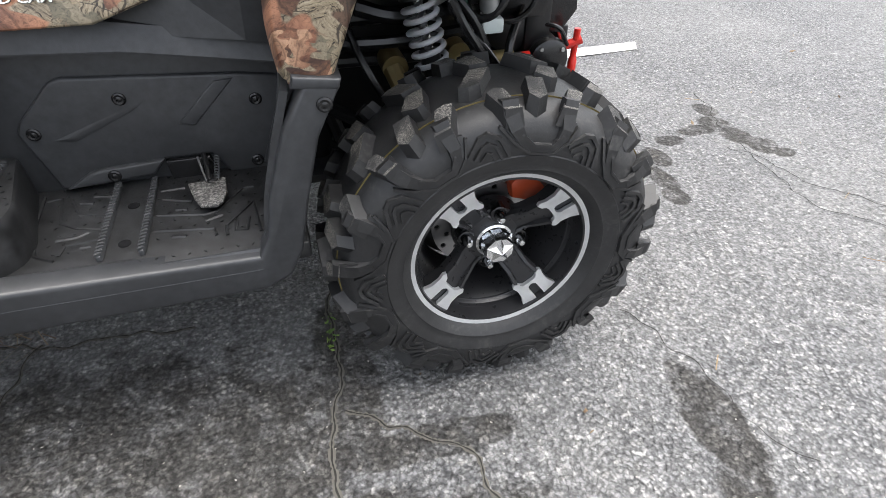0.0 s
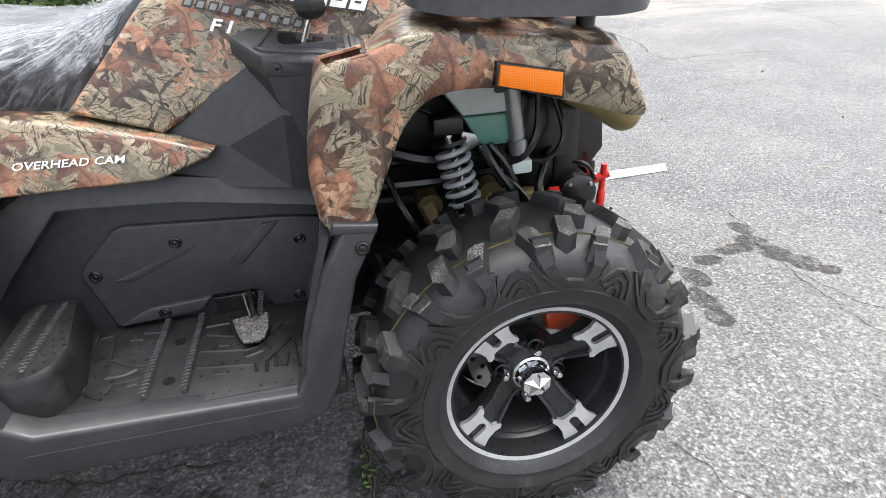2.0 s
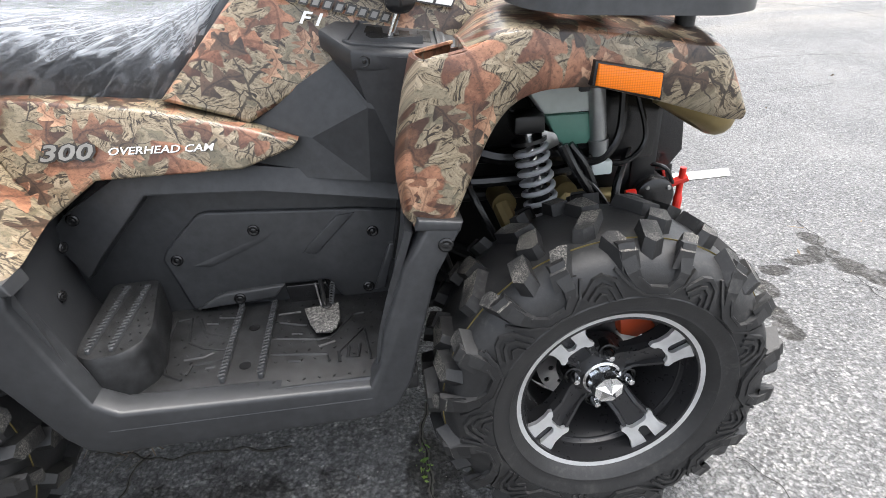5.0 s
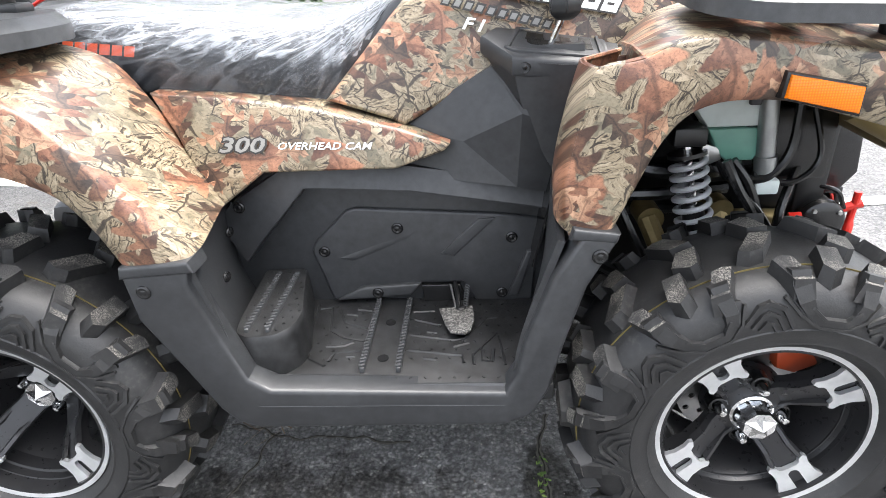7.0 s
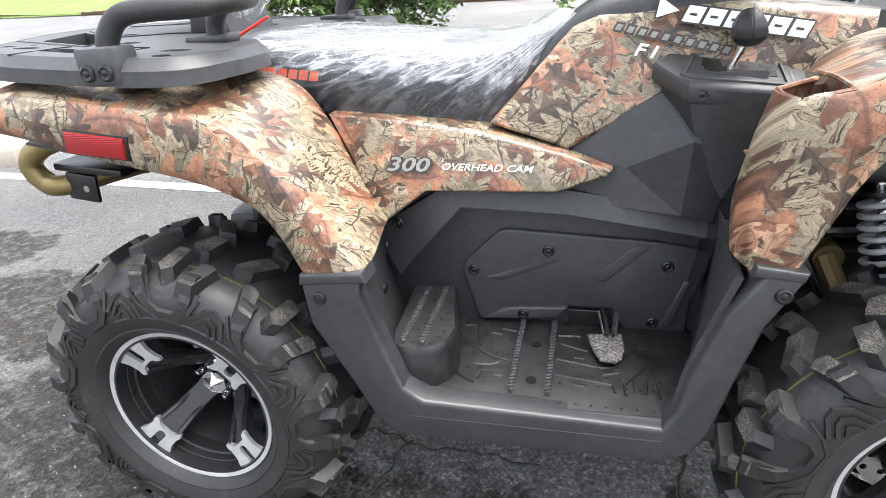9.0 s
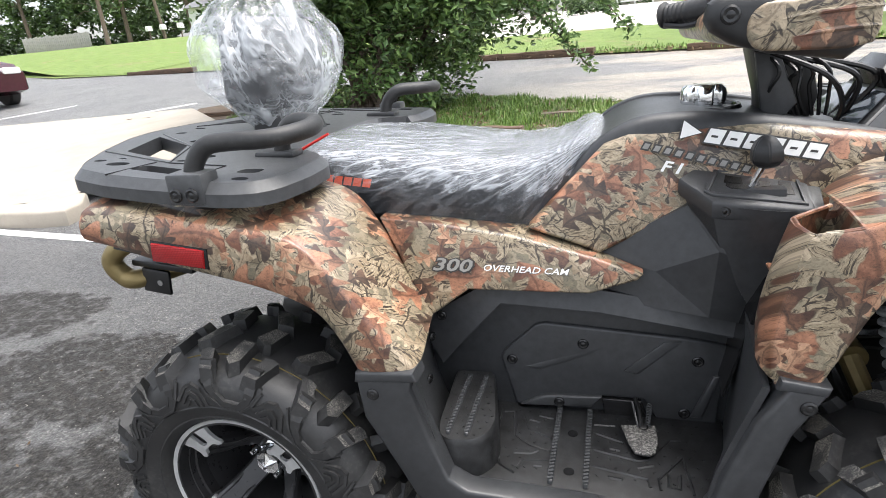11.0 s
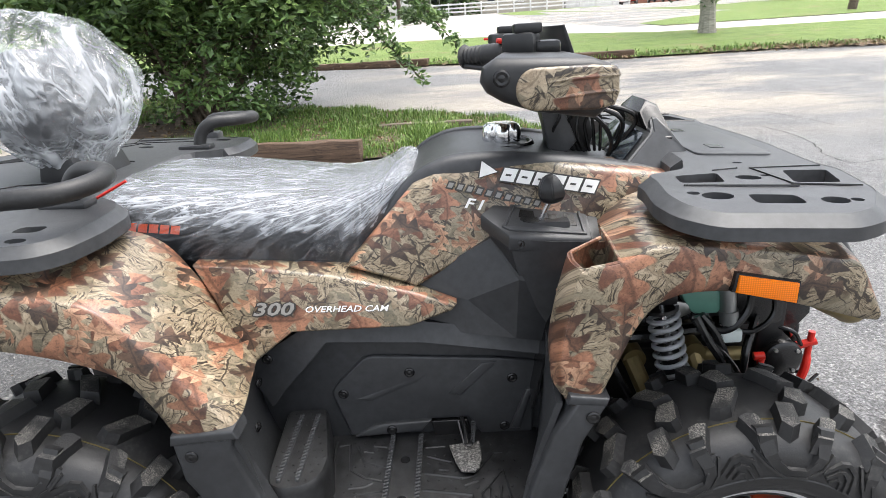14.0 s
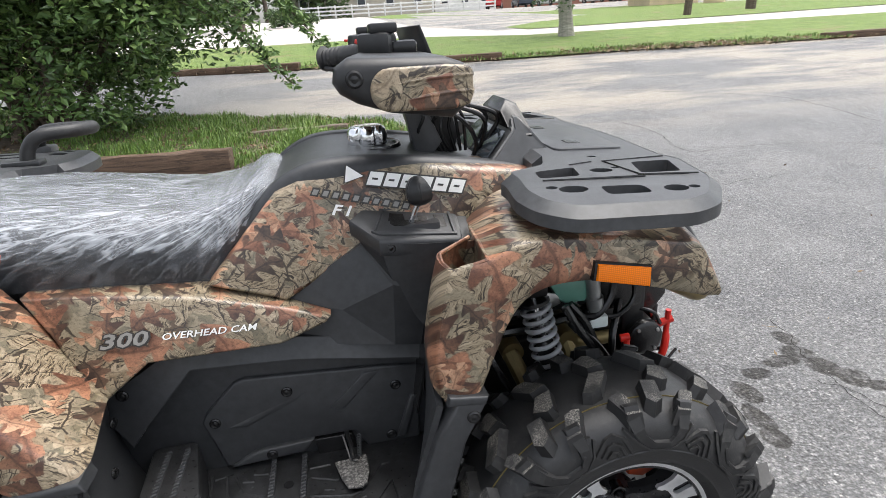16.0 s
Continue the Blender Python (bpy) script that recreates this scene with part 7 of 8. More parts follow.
# dash cowl with the dark screen
cb = bmesh.new()
prof = [(-0.128, 0.850, 0.148), (-0.058, 0.915, 0.108), (-0.054, 0.936, 0.080), (-0.042, 0.938, 0.078), (-0.024, 0.915, 0.100), (0.012, 0.862, 0.142), (0.012, 0.815, 0.150), (-0.10, 0.830, 0.152)]
lf = [cb.verts.new((x, -w, z)) for x, z, w in prof]
rt = [cb.verts.new((x, w, z)) for x, z, w in prof]
cb.faces.new(lf)
cb.faces.new(rt)
for k in range(len(prof)):
    q = (k + 1) % len(prof)
    cb.faces.new((lf[k], lf[q], rt[q], rt[k]))
bmesh.ops.recalc_face_normals(cb, faces=cb.faces)
bmesh.ops.bevel(cb, geom=cb.edges[:], offset=0.004, segments=2, affect="EDGES")
part("dash_cowl", cb, RACK, atv, "satin grey instrument cowl")
scr = prism([(-0.117, -0.126), (-0.117, 0.126), (-0.068, 0.096), (-0.068, -0.096)], "xy", 0.0, 0.004, 0.001)
for v in scr.verts:
    v.co.z += 0.8625 + (v.co.x + 0.117) * 0.929
    v.co.x -= 0.003
part("dash_screen", scr, SCREEN, atv, "glossy dark instrument screen")
hood = prism([(-0.062, 0.914), (-0.072, 0.946), (-0.054, 0.966), (-0.034, 0.956), (-0.014, 0.905)], "xz", -0.088, 0.088, 0.006)
for v in hood.verts:
    v.co.y *= 1 - (v.co.z - 0.91) * 8.0 + 0.05 * math.sin(v.co.x * 260)
part("cowl_hood", hood, GLOSS_BLACK, atv, "black crumpled hood over the cowl")
part("cowl_notch", box((-0.030, -0.108, 0.900), (0.016, 0.006, 0.012), 0.002, rot(35, 0, 0)), GLOSS_BLACK, atv)
nose = fine_grid([[(0.0, -0.14, 0.845), (0.0, 0, 0.85), (0.0, 0.14, 0.845)], [(0.12, -0.16, 0.80), (0.13, 0, 0.81), (0.12, 0.16, 0.80)], [(0.20, -0.17, 0.73), (0.215, 0, 0.735), (0.20, 0.17, 0.73)]], 3, 3)
part("nose", shell(nose, 0.006), CAMO, atv, "camouflage nose panel")
side_panel("nose_cheek", [(0.06, 0.80), (0.155, 0.79), (0.19, 0.735), (0.15, 0.70), (0.06, 0.72)], 0.36, 0.20, RACK, "satin grey nose cheek", 0.012)

# handlebar, pod, grips, switches
steer = part("steering_post", tube([(-0.165, 0, 0.86), (-0.235, 0, 0.985)], 0.020, 14), FRAME_BLACK, atv)
for dx, dy in ((0.02, -0.04), (0.0, -0.055), (0.03, 0.0), (-0.01, 0.05), (0.035, -0.03)):
    part("cable", tube(smooth_line([(-0.24, dy * 1.5, 0.985), (-0.16 + dx * 2.2, dy * 1.8, 0.945), (-0.125 + dx, dy * 1.4, 0.895), (-0.13, dy, 0.85)], 6), 0.0045, 7), GLOSS_BLACK, steer)
part("steering_clamp", box((-0.205, 0, 0.930), (0.050, 0.08, 0.060), 0.010, rot(0, -28, 0)), FRAME_BLACK, steer)
part("column_shroud", prism([(-0.262, 0.992), (-0.172, 0.992), (-0.150, 0.905), (-0.165, 0.855), (-0.235, 0.855), (-0.240, 0.91)], "xz", -0.048, 0.048, 0.010), FRAME_BLACK, steer)
part("column_bracket", prism([(-0.262, 0.985), (-0.225, 0.985), (-0.190, 0.90), (-0.215, 0.87), (-0.245, 0.89)], "xz", -0.075, -0.062, 0.004), BLACK, steer)
part("column_bracket", box((-0.190, -0.03, 0.905), (0.05, 0.03, 0.06), 0.006, rot(0, 20, 0)), GLOSS_BLACK, steer)
for k in range(7):
    u = k / 6
    part("cable", tube(smooth_line([(-0.25 + 0.05 * u, -0.06 + 0.03 * (k % 3), 0.99), (-0.225 + 0.07 * u, -0.085 + 0.02 * (k % 2), 0.955), (-0.235 + 0.09 * u, -0.07, 0.915 + 0.01 * (k % 3)), (-0.20 + 0.06 * u, -0.05, 0.875)], 6), 0.0032, 7), GLOSS_BLACK, steer)
pod_side = [(-0.386, 1.036), (-0.382, 1.055), (-0.364, 1.066), (-0.240, 1.060), (-0.213, 1.050), (-0.208, 1.030), (-0.211, 0.996), (-0.232, 0.980), (-0.313, 0.993), (-0.356, 1.008), (-0.378, 1.022)]
pod_bm = prism(pod_side, "xz", -0.405, 0.405, 0.018, 4)
for v in pod_bm.verts:  # the back of the pod sweeps forwards away from its near end
    k = min(1.0, max(0.0, (v.co.y + 0.385) / 0.79))
    v.co.x = -0.208 + (v.co.x + 0.208) * (1 - 0.75 * k)
pod = part("headlamp_pod", pod_bm, BLACK_DARK, atv, "satin black handlebar headlamp pod with camouflage face")
face_line = [(-0.240, 1.0505), (-0.210, 1.047), (-0.2050, 1.042), (-0.2045, 1.012), (-0.210, 0.998), (-0.235, 0.993), (-0.312, 0.996)] + [(-0.314 - 0.026 * math.sin(radians(q)), 1.0235 - 0.0275 * math.cos(radians(q))) for q in range(15, 180, 15)] + [(-0.312, 1.051)]
fb = bmesh.new()
add_prism(fb, face_line, "xz", -0.4085, 0.4085, 0.005, 3)
part("pod_face", fb, CAMO, pod, "camouflage-printed ribbed pod face")
for s in (-1, 1):
    for z0, x0 in ((1.036, -0.305), (1.016, -0.290)):
        part("pod_rib", tube(smooth_line([(x0, s * 0.405, z0 - 0.006), (x0 + 0.03, s * 0.4072, z0 - 0.002), (-0.235, s * 0.4075, z0), (-0.210, s * 0.4060, z0), (-0.2045, s * 0.395, z0)], 5), 0.0036, 8), CAMO, pod)
for s in (-1, 1):
    part("headlamp", box((-0.2035, s * 0.22, 1.028), (0.012, 0.16, 0.032), 0.005), SCREEN, pod, "clear dark headlamp lens")
screw((-0.358, -0.4055, 1.040), (0, -1, 0), 0.010, pod)
visor = prism([(-0.222, 1.054), (-0.212, 1.050), (-0.222, 1.078), (-0.231, 1.102), (-0.235, 1.101)], "xz", -0.16, 0.16, 0.003)
part("pod_visor", visor, BLACK_DARK, pod)
for ob in (pod, *pod.children):
    ob.data.transform(Matrix.Translation((0, 0, 0.008)))
bar = part("handlebar", tube(smooth_line([(-0.330, -0.30, 1.045), (-0.31, -0.20, 1.052), (-0.29, -0.10, 1.055), (-0.27, 0, 1.05), (-0.295, 0.07, 1.064), (-0.345, 0.105, 1.062), (-0.386, 0.135, 1.058)], 6), 0.011, 10), FRAME_BLACK, atv, "black handlebar")
for side in (-1, 1):
    grip = bmesh.new()
    pth = smooth_line([(-0.394, 0.140, 1.0575), (-0.355, 0.112, 1.061), (-0.308, 0.078, 1.065)] if side > 0 else [(-0.345, -0.32, 1.044), (-0.33, -0.28, 1.046), (-0.315, -0.22, 1.050)], 10)
    add_tube(grip, pth, [(0.0195 if side > 0 else 0.0135) + (0.0018 if k % 2 else 0) + (0.005 if k < 2 else 0) for k in range(len(pth))], 16)
    part("grip", grip, TYRE, bar, "ribbed black rubber grip")
    part("switch_box", box((-0.305, side * 0.17, 1.084), (0.055, 0.055, 0.036), 0.008, rot(0, 0, side * 20)), BLACK_DARK, bar, "black switch box")
    part("lever", tube(smooth_line([(-0.30, 0.06, 1.050), (-0.35, 0.09, 1.036), (-0.392, 0.125, 1.040)] if side > 0 else [(-0.30, -0.20, 1.046), (-0.32, -0.26, 1.044), (-0.335, -0.32, 1.042)], 6), 0.006, 8), FRAME_BLACK, bar)
    part("reservoir", box((-0.262, side * 0.17, 1.076), (0.045, 0.045, 0.024), 0.006, rot(0, 0, side * 10)), GLOSS_BLACK, bar, "black brake fluid reservoir")
    part("reservoir_cap", box((-0.295, side * 0.17, 1.108), (0.045, 0.045, 0.016), 0.004), BLACK_DARK, bar)
part("throttle", box((-0.318, 0.070, 1.0865), (0.020, 0.014, 0.010), 0.003, rot(0, 12, 20)), RED, bar, "red switch")
part("start_switch", box((-0.335, 0.31, 1.09), (0.012, 0.012, 0.006), 0.002), RED, bar)

# -- racks --
def plate(outer, holes, height, thick, mat, parent, name, label, slope=0.0, bevel_out=0.0):
    """A moulded plate with openings, in plan; slope is the drop for each metre forwards."""
    bm = bmesh.new()
    edges = []
    for poly in [outer] + holes:
        v = [bm.verts.new((x, y, 0)) for x, y in poly]
        edges += [bm.edges.new((v[i], v[(i + 1) % len(v)])) for i in range(len(v))]
    bmesh.ops.triangle_fill(bm, edges=edges, use_beauty=True)
    ext = bmesh.ops.extrude_face_region(bm, geom=bm.faces[:])
    for v in ext["geom"]:
        if isinstance(v, bmesh.types.BMVert):
            v.co.z -= thick
    for v in bm.verts:
        v.co.z += height(v.co.x, v.co.y)
    return part(name, bm, mat, parent, label, 25)


def sym(poly):
    return [(x, -y) for x, y in reversed(poly)]


def hexagon(cx, cy, rx, ry):
    return [(cx + rx * math.cos(radians(a)), cy + ry * math.sin(radians(a))) for a in range(0, 360, 30)]


fz_at = lambda x, y: 0.878 - 0.050 * x - 0.012 * max(0, abs(y) - 0.40) / 0.1
half_out = [(-0.128, -0.35), (-0.137, -0.415), (-0.124, -0.455), (-0.090, -0.482), (0.07, -0.486), (0.112, -0.466), (0.150, -0.41), (0.180, -0.28), (0.168, -0.235), (0.182, -0.06)]
outer = half_out + sym(half_out) + [(x, y) for x, y in reversed([(-0.13, 0.31), (-0.06, 0.27), (-0.035, 0.20), (-0.03, 0.12)])][::-1] + sym([(-0.13, 0.31), (-0.06, 0.27), (-0.035, 0.20), (-0.03, 0.12)])
holes = []
for poly in ([(-0.092, -0.318), (-0.020, -0.300), (-0.032, -0.358), (-0.098, -0.362)], [(-0.030, -0.418), (0.034, -0.422), (0.036, -0.452), (-0.030, -0.450)], [(0.088, -0.285), (0.158, -0.283), (0.132, -0.365), (0.066, -0.362)]):
    holes += [rounded(poly, 0.010), rounded(sym(poly), 0.010)]
for cx, cy, rx, ry in ((0.014, -0.331, 0.019, 0.014), (-0.071, -0.423, 0.022, 0.013), (0.077, -0.441, 0.019, 0.012), (-0.100, -0.413, 0.009, 0.006), (0.045, -0.318, 0.008, 0.005), (0.106, -0.440, 0.009, 0.006), (0.046, -0.226, 0.008, 0.006), (0.070, -0.085, 0.013, 0.014)):
    holes += [hexagon(cx, cy, rx, ry), hexagon(cx, -cy, rx, ry)[::-1]]
front_rack = plate(rounded(outer, 0.012, 2), holes, fz_at, 0.030, RACK, atv, "front_rack", "dark grey plastic front cargo rack")


def rim_bar(outer, height, drop, out, mat, parent):
    """The bevelled outer edge that hangs round a rack."""
    m = len(outer)
    rows = []
    c = Vector((sum(p[0] for p in outer) / m, sum(p[1] for p in outer) / m))
    for i in range(m + 1):
        p, a, b = Vector(outer[i % m]), Vector(outer[(i - 1) % m]), Vector(outer[(i + 1) % m])
        t = (b - a).normalized()
        n = Vector((t.y, -t.x))
        if n.dot(p - c) < 0:
            n = -n
        h = height(p.x, p.y)
        rows.append([(p.x, p.y, h + 0.0005), (*(p + n * out), h - drop * 0.42), (*(p + n * out), h - drop), (*(p - n * 0.006), h - drop)])
    bm = sheet(rows)
    bmesh.ops.remove_doubles(bm, verts=bm.verts, dist=0.0002)
    return part("rack_edge", bm, mat, parent, "", 25)


rim_bar(rounded(outer, 0.012, 2), fz_at, 0.032, 0.018, RACK, front_rack)
for pts in ([(-0.10, -0.378), (0.06, -0.384)], [(0.058, -0.372), (0.045, -0.27), (0.165, -0.255)], [(-0.02, -0.285), (0.025, -0.27)], [(0.01, -0.15), (0.01, 0.15)], [(0.055, -0.372), (0.148, -0.385)]):
    for s in (1, -1):
        part("rack_seam", tube([(x, y * s, fz_at(x, y) + 0.0006) for x, y in pts], 0.0016, 5), GLOSS_BLACK, front_rack)
deck_plate = prism(rounded([(0.005, -0.16), (0.135, -0.17), (0.150, 0.0), (0.135, 0.17), (0.005, 0.16)], 0.015), "xy", 0.874, 0.882, 0.003)
for v in deck_plate.verts:
    v.co.z -= 0.050 * v.co.x
part("rack_deck", deck_plate, RACK, front_rack)
for s in (1, -1):
    part("deck_slot", box((0.062, s * 0.095, 0.8782), (0.026, 0.034, 0.003), 0.0, rot(0, 4.3, 0)), GLOSS_BLACK, front_rack)
for s in (1, -1):
    part("rack_foot", lathe([(0.80, 0.012), (0.85, 0.014)], "z", (0.085, s * 0.40, 0), 14), BLACK, front_rack)
    part("rack_stay", tube([(0.02, s * 0.30, 0.855), (0.0, s * 0.20, 0.78)], 0.012, 10), FRAME_BLACK, front_rack)
part("rack_core", box((0.03, 0, 0.842), (0.20, 0.56, 0.02), 0.008), BLACK, front_rack)

rz_at = lambda x, y: 0.873 + 0.048 * (-x - 1.0) - 0.006 * max(0, abs(y) - 0.40) / 0.1
rhalf = [(-0.985, -0.28), (-0.980, -0.36), (-0.988, -0.418), (-1.012, -0.446), (-1.06, -0.456), (-1.20, -0.447), (-1.30, -0.432), (-1.385, -0.405), (-1.425, -0.355), (-1.480, -0.26), (-1.545, -0.12), (-1.562, -0.04)]
router = rhalf + sym(rhalf) + [(-1.01, 0.235), (-1.07, 0.20), (-1.085, 0.10), (-1.085, -0.10), (-1.07, -0.20), (-1.01, -0.235)]
rholes = []
for poly in ([(-1.290, -0.398), (-1.278, -0.366), (-1.150, -0.398), (-1.142, -0.428)], [(-1.425, -0.255), (-1.490, -0.085), (-1.335, -0.185), (-1.262, -0.325)], [(-1.035, -0.40), (-1.075, -0.403), (-1.075, -0.375), (-1.035, -0.370)]):
    rholes += [rounded(poly, 0.012), rounded(sym(poly), 0.012)]
for cx, cy, rx, ry in ((-1.345, -0.362, 0.024, 0.014), (-1.405, -0.340, 0.013, 0.009), (-1.345, -0.135, 0.022, 0.015), (-1.47, -0.035, 0.014, 0.010), (-1.215, -0.285, 0.020, 0.013), (-1.235, -0.325, 0.012, 0.008), (-1.105, -0.430, 0.012, 0.008), (-1.045, -0.432, 0.015, 0.009), (-1.375, -0.318, 0.008, 0.005)):
    rholes.append(hexagon(cx, cy, rx, ry))
    if abs(cy) > 0.02:
        rholes.append(hexagon(cx, -cy, rx, ry)[::-1])
rear_rack = plate(rounded(router, 0.015, 2), rholes, rz_at, 0.030, RACK, atv, "rear_rack", "dark grey plastic rear cargo rack")
rim_bar(rounded(router, 0.015, 2), rz_at, 0.036, 0.015, RACK, rear_rack)
for pts in ([(-1.470, -0.262), (-1.245, -0.348), (-1.318, -0.195), (-1.262, -0.118), (-1.15, -0.10)], [(-1.30, -0.436), (-1.275, -0.345)], [(-1.318, -0.195), (-1.50, -0.06)], [(-1.13, -0.445), (-1.12, -0.36), (-1.245, -0.348)]):
    for s in (1, -1):
        part("rack_seam", tube([(x, y * s, rz_at(x, y) + 0.0006) for x, y in pts], 0.0016, 5), GLOSS_BLACK, rear_rack)
part("rack_core", box((-1.22, 0, 0.838), (0.36, 0.5, 0.02), 0.008), BLACK, rear_rack)
for s in (-1, 1):
    # grab rails on their clamps
    rail = smooth_line([(-1.118, s * 0.445, 0.872), (-1.114, s * 0.442, 0.900), (-1.092, s * 0.435, 0.926), (-1.05, s * 0.428, 0.931), (-1.00, s * 0.420, 0.931), (-0.968, s * 0.398, 0.933), (-0.955, s * 0.350, 0.936), (-0.975, s * 0.300, 0.938), (-1.03, s * 0.272, 0.936), (-1.058, s * 0.266, 0.912), (-1.068, s * 0.262, 0.878)], 6)
    gr = part("grab_rail", tube(rail, 0.0150, 14), TYRE, rear_rack, "black rubber-coated grab rail")
    part("rail_clamp", box((-1.118, s * 0.450, 0.866), (0.068, 0.044, 0.050), 0.006), RACK, gr, "dark clamp with two bolts")
    for dx in (-0.015, 0.015):
        screw((-1.120 + dx, s * 0.4735, 0.858), (0, s, 0), 0.010, gr)
    part("rail_foot", box((-1.075, s * 0.262, 0.880), (0.08, 0.04, 0.014), 0.005), BLACK, gr)

# -- seat under its film --
seat_rows = []
for x, top, w, low in ((-1.16, 0.845, 0.17, 0.78), (-1.08, 0.868, 0.19, 0.785), (-0.98, 0.868, 0.198, 0.775), (-0.88, 0.860, 0.20, 0.762), (-0.78, 0.850, 0.195, 0.748), (-0.70, 0.842, 0.185, 0.735), (-0.63, 0.842, 0.172, 0.735), (-0.58, 0.852, 0.160, 0.790), (-0.538, 0.870, 0.150, 0.846), (-0.515, 0.868, 0.146, 0.858), (-0.500, 0.850, 0.142, 0.848)):
    k = []
    for f, q in ((1.0, 0.0), (1.04, 0.35), (1.0, 0.72), (0.86, 0.93), (0.5, 1.0), (0.0, 1.02)):
        k.append((x, -w * f, low - 0.022 + (top - low + 0.022) * q))
    seat_rows.append(k + [(p[0], -p[1], p[2]) for p in reversed(k[:-1])])
seat_grid = fine_grid(seat_rows, 5, 3)
seat = part("seat", sheet(seat_grid), SEAT_VINYL, atv, "black vinyl saddle under crumpled clear film")
film_grid = []
for i, r in enumerate(fine_grid(seat_rows, 12, 7)):
    row = []
    for p in r:
        rad = Vector((p.x + 0.62, p.y * 1.0, 0))
        ang = math.atan2(p.y + 0.26, p.x + 0.60)
        fan = noise.noise((ang * 26, rad.length * 2.0, 1.0)) * 0.7 + noise.noise((ang * 60, rad.length * 3.0, 4.0)) * 0.35
        lumps = noise.noise((p.x * 11, p.y * 24, p.z * 18)) + 0.5 * noise.noise((p.x * 30, p.y * 60, p.z * 40))
        up = Vector((0, p.y * 0.9, p.z - 0.72)).normalized()
        near = max(0.0, min(1.0, (p.x + 0.95) / 0.3))
        row.append(p + up * (0.0065 + 0.0048 * (near * fan + (1 - near * 0.7) * lumps)))
    film_grid.append(row)
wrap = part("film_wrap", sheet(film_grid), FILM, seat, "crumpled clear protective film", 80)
wrap.visible_shadow = False
part("seat_tie", tube([(-1.066, -0.245, 0.868), (-1.03, -0.240, 0.886), (-0.985, -0.232, 0.907)], 0.0026, 6), RED, seat, "thin red and white tie")
both("under_seat", prism([(-1.18, 0.70), (-0.64, 0.70), (-0.55, 0.80), (-0.6, 0.83), (-1.18, 0.80)], "xz", -0.17, 0.0, 0.01), BLACK, atv)

# backrest in its bag
backrest = part("backrest", prism(rounded([(-1.275, 0.960), (-1.22, 0.930), (-1.155, 0.96), (-1.145, 1.09), (-1.19, 1.135), (-1.26, 1.115)], 0.03), "xz", -0.13, 0.13, 0.025, 3), SEAT_VINYL, atv, "black padded backrest in a clear plastic bag")
part("backrest_stand", prism([(-1.25, 0.86), (-1.14, 0.86), (-1.17, 0.94), (-1.23, 0.94)], "xz", -0.09, 0.09, 0.012), BLACK_DARK, backrest)
bag = bmesh.new()
bmesh.ops.create_icosphere(bag, subdivisions=6, radius=1.0)
for v in bag.verts:
    q = v.co.copy()
    w = 1.0 if q.z > -0.2 else max(0.35, 1 + (q.z + 0.2) * 0.55)
    c = 0.07 * noise.noise(q * 2.1) + 0.05 * noise.noise(Vector((math.atan2(q.y, q.x) * 4.0, q.z * 1.6, 2))) + 0.020 * (1 - abs(noise.noise(Vector((math.atan2(q.y, q.x) * 5.0, q.z * 1.3, 7)))) * 2) + 0.016 * noise.noise(q * 7) + 0.010 * (1 - 2 * abs(noise.noise(q * 13)))
    r = 1.0 + c
    v.co = Vector((-1.218 + q.x * 0.150 * w * r - q.z * 0.012, q.y * 0.18 * w * r, 1.034 + q.z * 0.160 * r))
bag_ob = part("bag", bag, BAG_FILM, backrest, "crumpled clear plastic bag", 80)
bag_ob.visible_shadow = False

# -- prints --
def decal(name, bm, mat, parent, label=""):
    return part(name, bm, mat, parent, label, 0)


flank_ob = [o for o in atv.children if o.name.startswith("lower_flank")][0]
tank_ob = [o for o in atv.children if o.name.startswith("tank_panel")][0]
U = (1, -0.009, -0.03)
V = (0, 0.30, 1)
fy = lambda z: -0.2640 + (z - 0.673) * 0.30 - 0.0012
for words, x, z, size, sh, wd, mats in (("300", -0.800, 0.660, 0.032, 0.25, 1.50, (DARK_DECAL, GREY_DECAL)), ("OVERHEAD CAM", -0.706, 0.661, 0.0155, 0.25, 1.26, (DARK_DECAL, WHITE_DECAL))):
    for off, grow, m_ in ((0.0006, 0.0018, mats[0]), (0.0012, 0.0, mats[1])):
        t = text_mesh(words, size, 0.0003, sh, wd, size * (0.034 if grow else 0.012) if words[0] != "3" else size * (0.085 if grow else 0.02))
        if grow:
            bmesh.ops.translate(t, verts=t.verts, vec=(0.0004, -0.0006, 0))
        decal("lettering", on_plane(t, (x, fy(z) - off, z), U, V), m_, flank_ob, "printed lettering")
ty = lambda z: -0.2065 + (z - 0.81) * 0.28 - 0.0015
TV = (0, 0.28, 1)
TU = (1, -0.0532, -0.19)


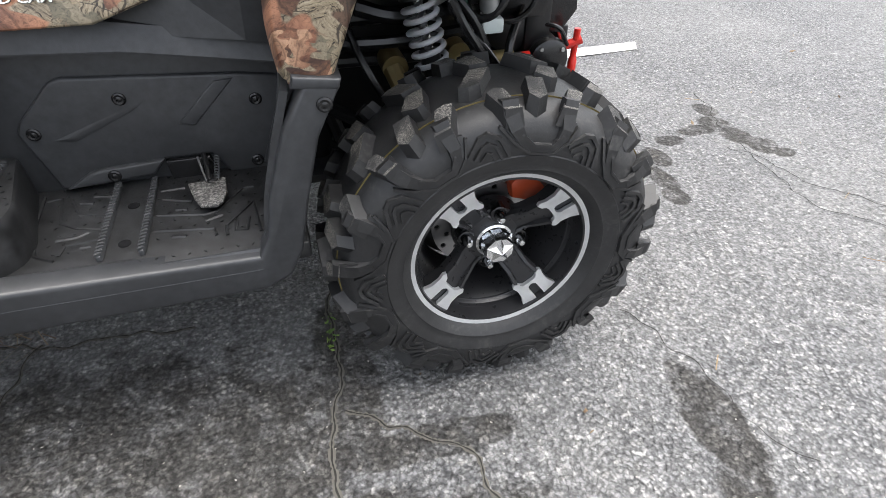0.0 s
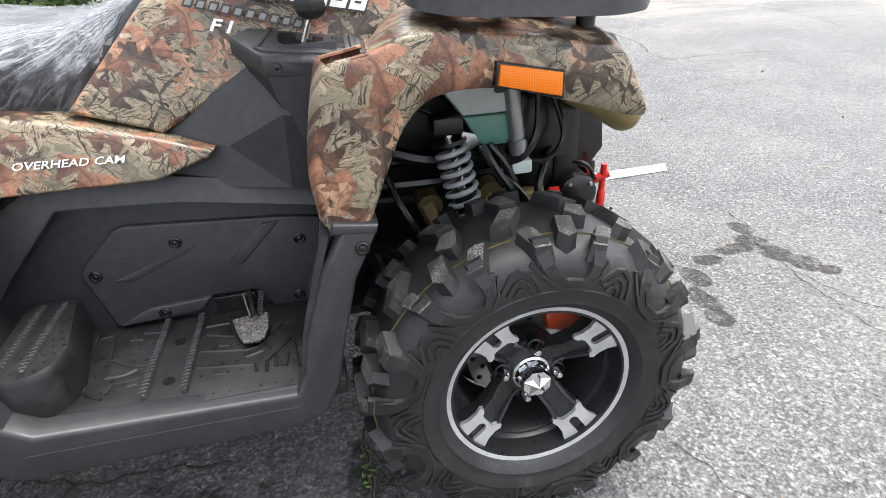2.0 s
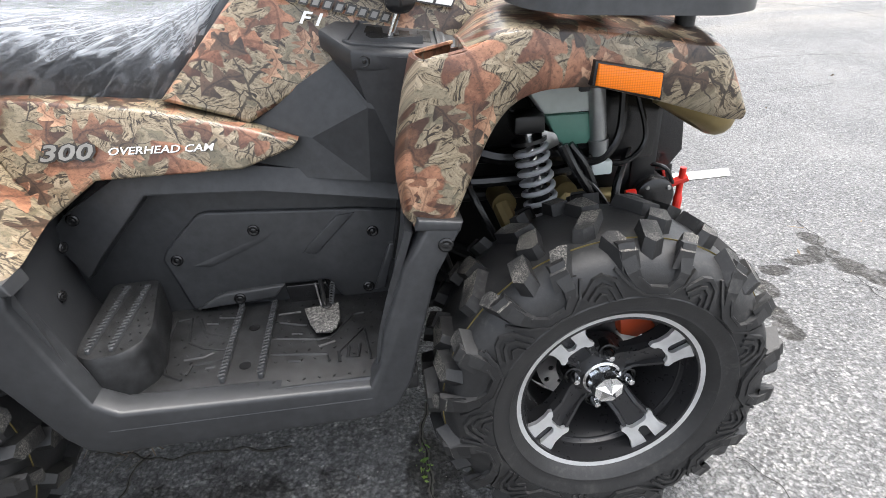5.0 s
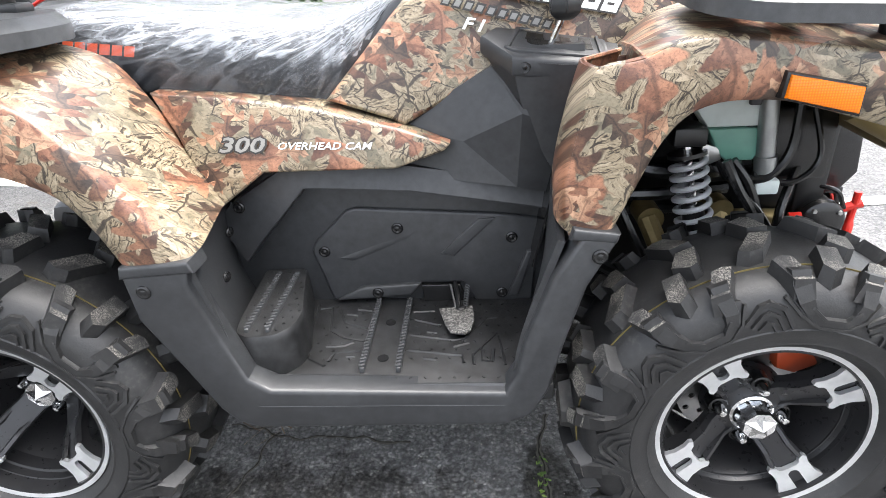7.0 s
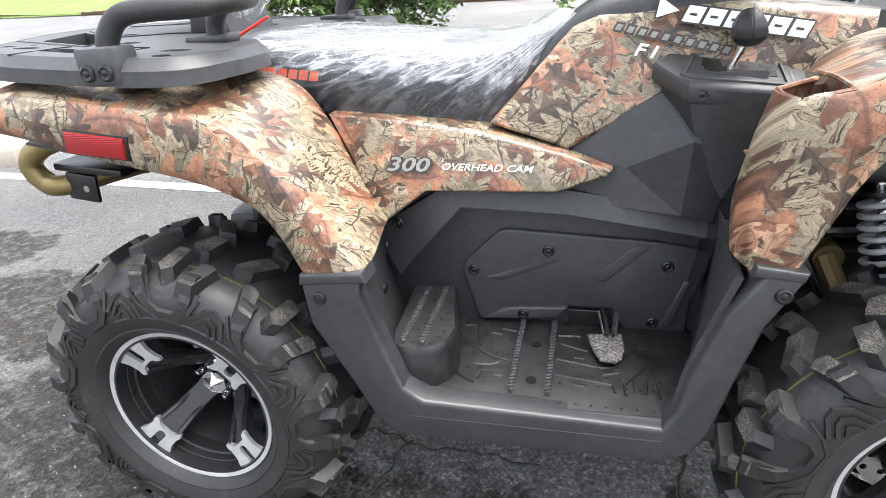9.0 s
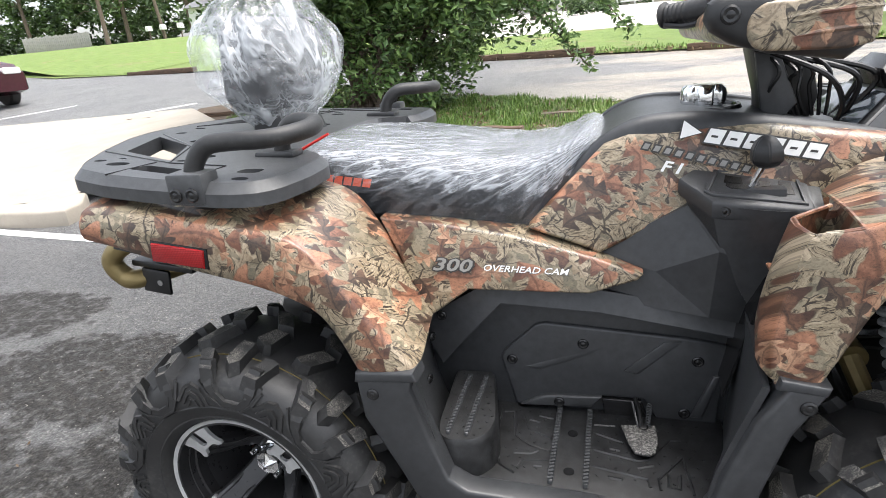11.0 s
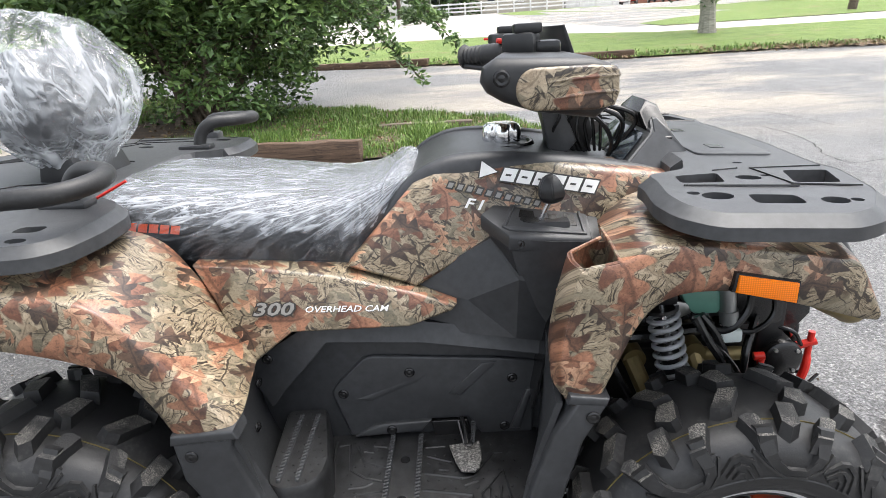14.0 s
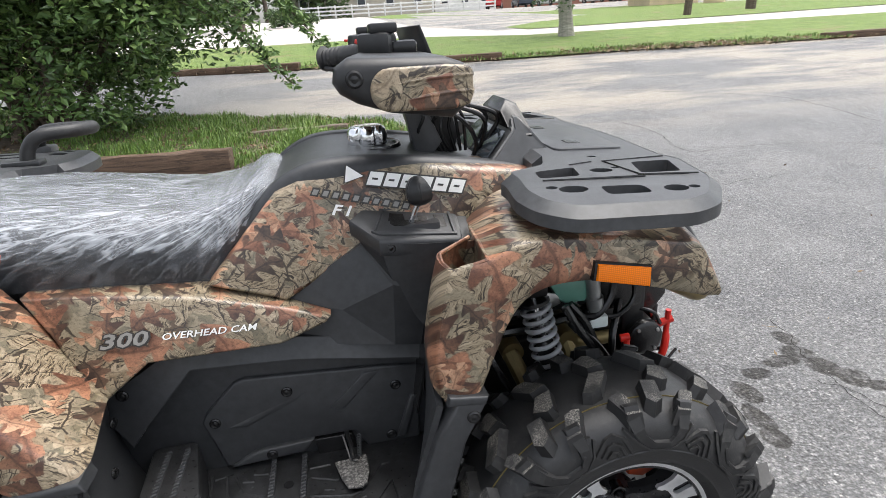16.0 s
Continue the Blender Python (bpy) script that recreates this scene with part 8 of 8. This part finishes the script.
z = 0.868
for off, g, m_ in ((0.0006, 0.0025, DARK_DECAL), (0.0012, 0.0, WHITE_DECAL)):
    polys = [[(-g, -g), (0.030 + g * 1.4, 0.014), (-g, 0.029 + g)]]
    for k in range(6):
        x = 0.036 + k * 0.0285
        polys.append([(x - g, -g), (x + 0.024 + g, -g), (x + 0.030 + g, 0.023 + g), (x + 0.006 - g, 0.023 + g)])
    for poly in polys:
        bm = bmesh.new()
        add_prism(bm, poly, "xy", 0, 0.0004)
        decal("emblem_block", on_plane(bm, (-0.384, ty(z) - off, z), TU, TV), m_, tank_ob)
for k in range(6):
    x = 0.036 + k * 0.0285
    bm = bmesh.new()
    add_prism(bm, [(x + 0.0085, 0.0095), (x + 0.0185, 0.0095), (x + 0.0195, 0.0130), (x + 0.0095, 0.0130)], "xy", 0, 0.0003)
    decal("emblem_gap", on_plane(bm, (-0.384, ty(0.868) - 0.0018, 0.868), TU, TV), DARK_DECAL, tank_ob)
for k in range(10):
    x = k * 0.0172
    for off, m_, quad in ((0.0008, DARK_DECAL, [(x, 0), (x + 0.0135, 0), (x + 0.017, 0.015), (x + 0.0035, 0.015)]), (0.0014, GREY_DECAL, [(x + 0.003, 0.003), (x + 0.0115, 0.003), (x + 0.014, 0.012), (x + 0.0055, 0.012)])):
        bm = bmesh.new()
        add_prism(bm, quad, "xy", 0, 0.0004)
        decal("emblem_bar", on_plane(bm, (-0.445, ty(0.853) - off, 0.853), (1, -0.0714, -0.255), TV), m_, tank_ob)
t = text_mesh("F I", 0.025, 0.0003, 0.25, 1.25, 0.0006)
decal("lettering", on_plane(t, (-0.414, ty(0.819) - 0.0010, 0.819), TU, TV), WHITE_DECAL, tank_ob, "white printed lettering")
for k in range(7):
    x = k * 0.0195
    bm = bmesh.new()
    add_prism(bm, [(0, 0), (0.015, 0.010), (0, 0.020)] if k == 0 else [(x, 0), (x + 0.016, 0), (x + 0.019, 0.016), (x + 0.003, 0.016)], "xy", 0, 0.0004)
    decal("emblem_bar", on_plane(bm, (-1.060, -0.2085, 0.815), (1, 0, -0.12), (0, 0.1, 1)), ORANGE_DECAL, seat, "orange-red emblem bar")
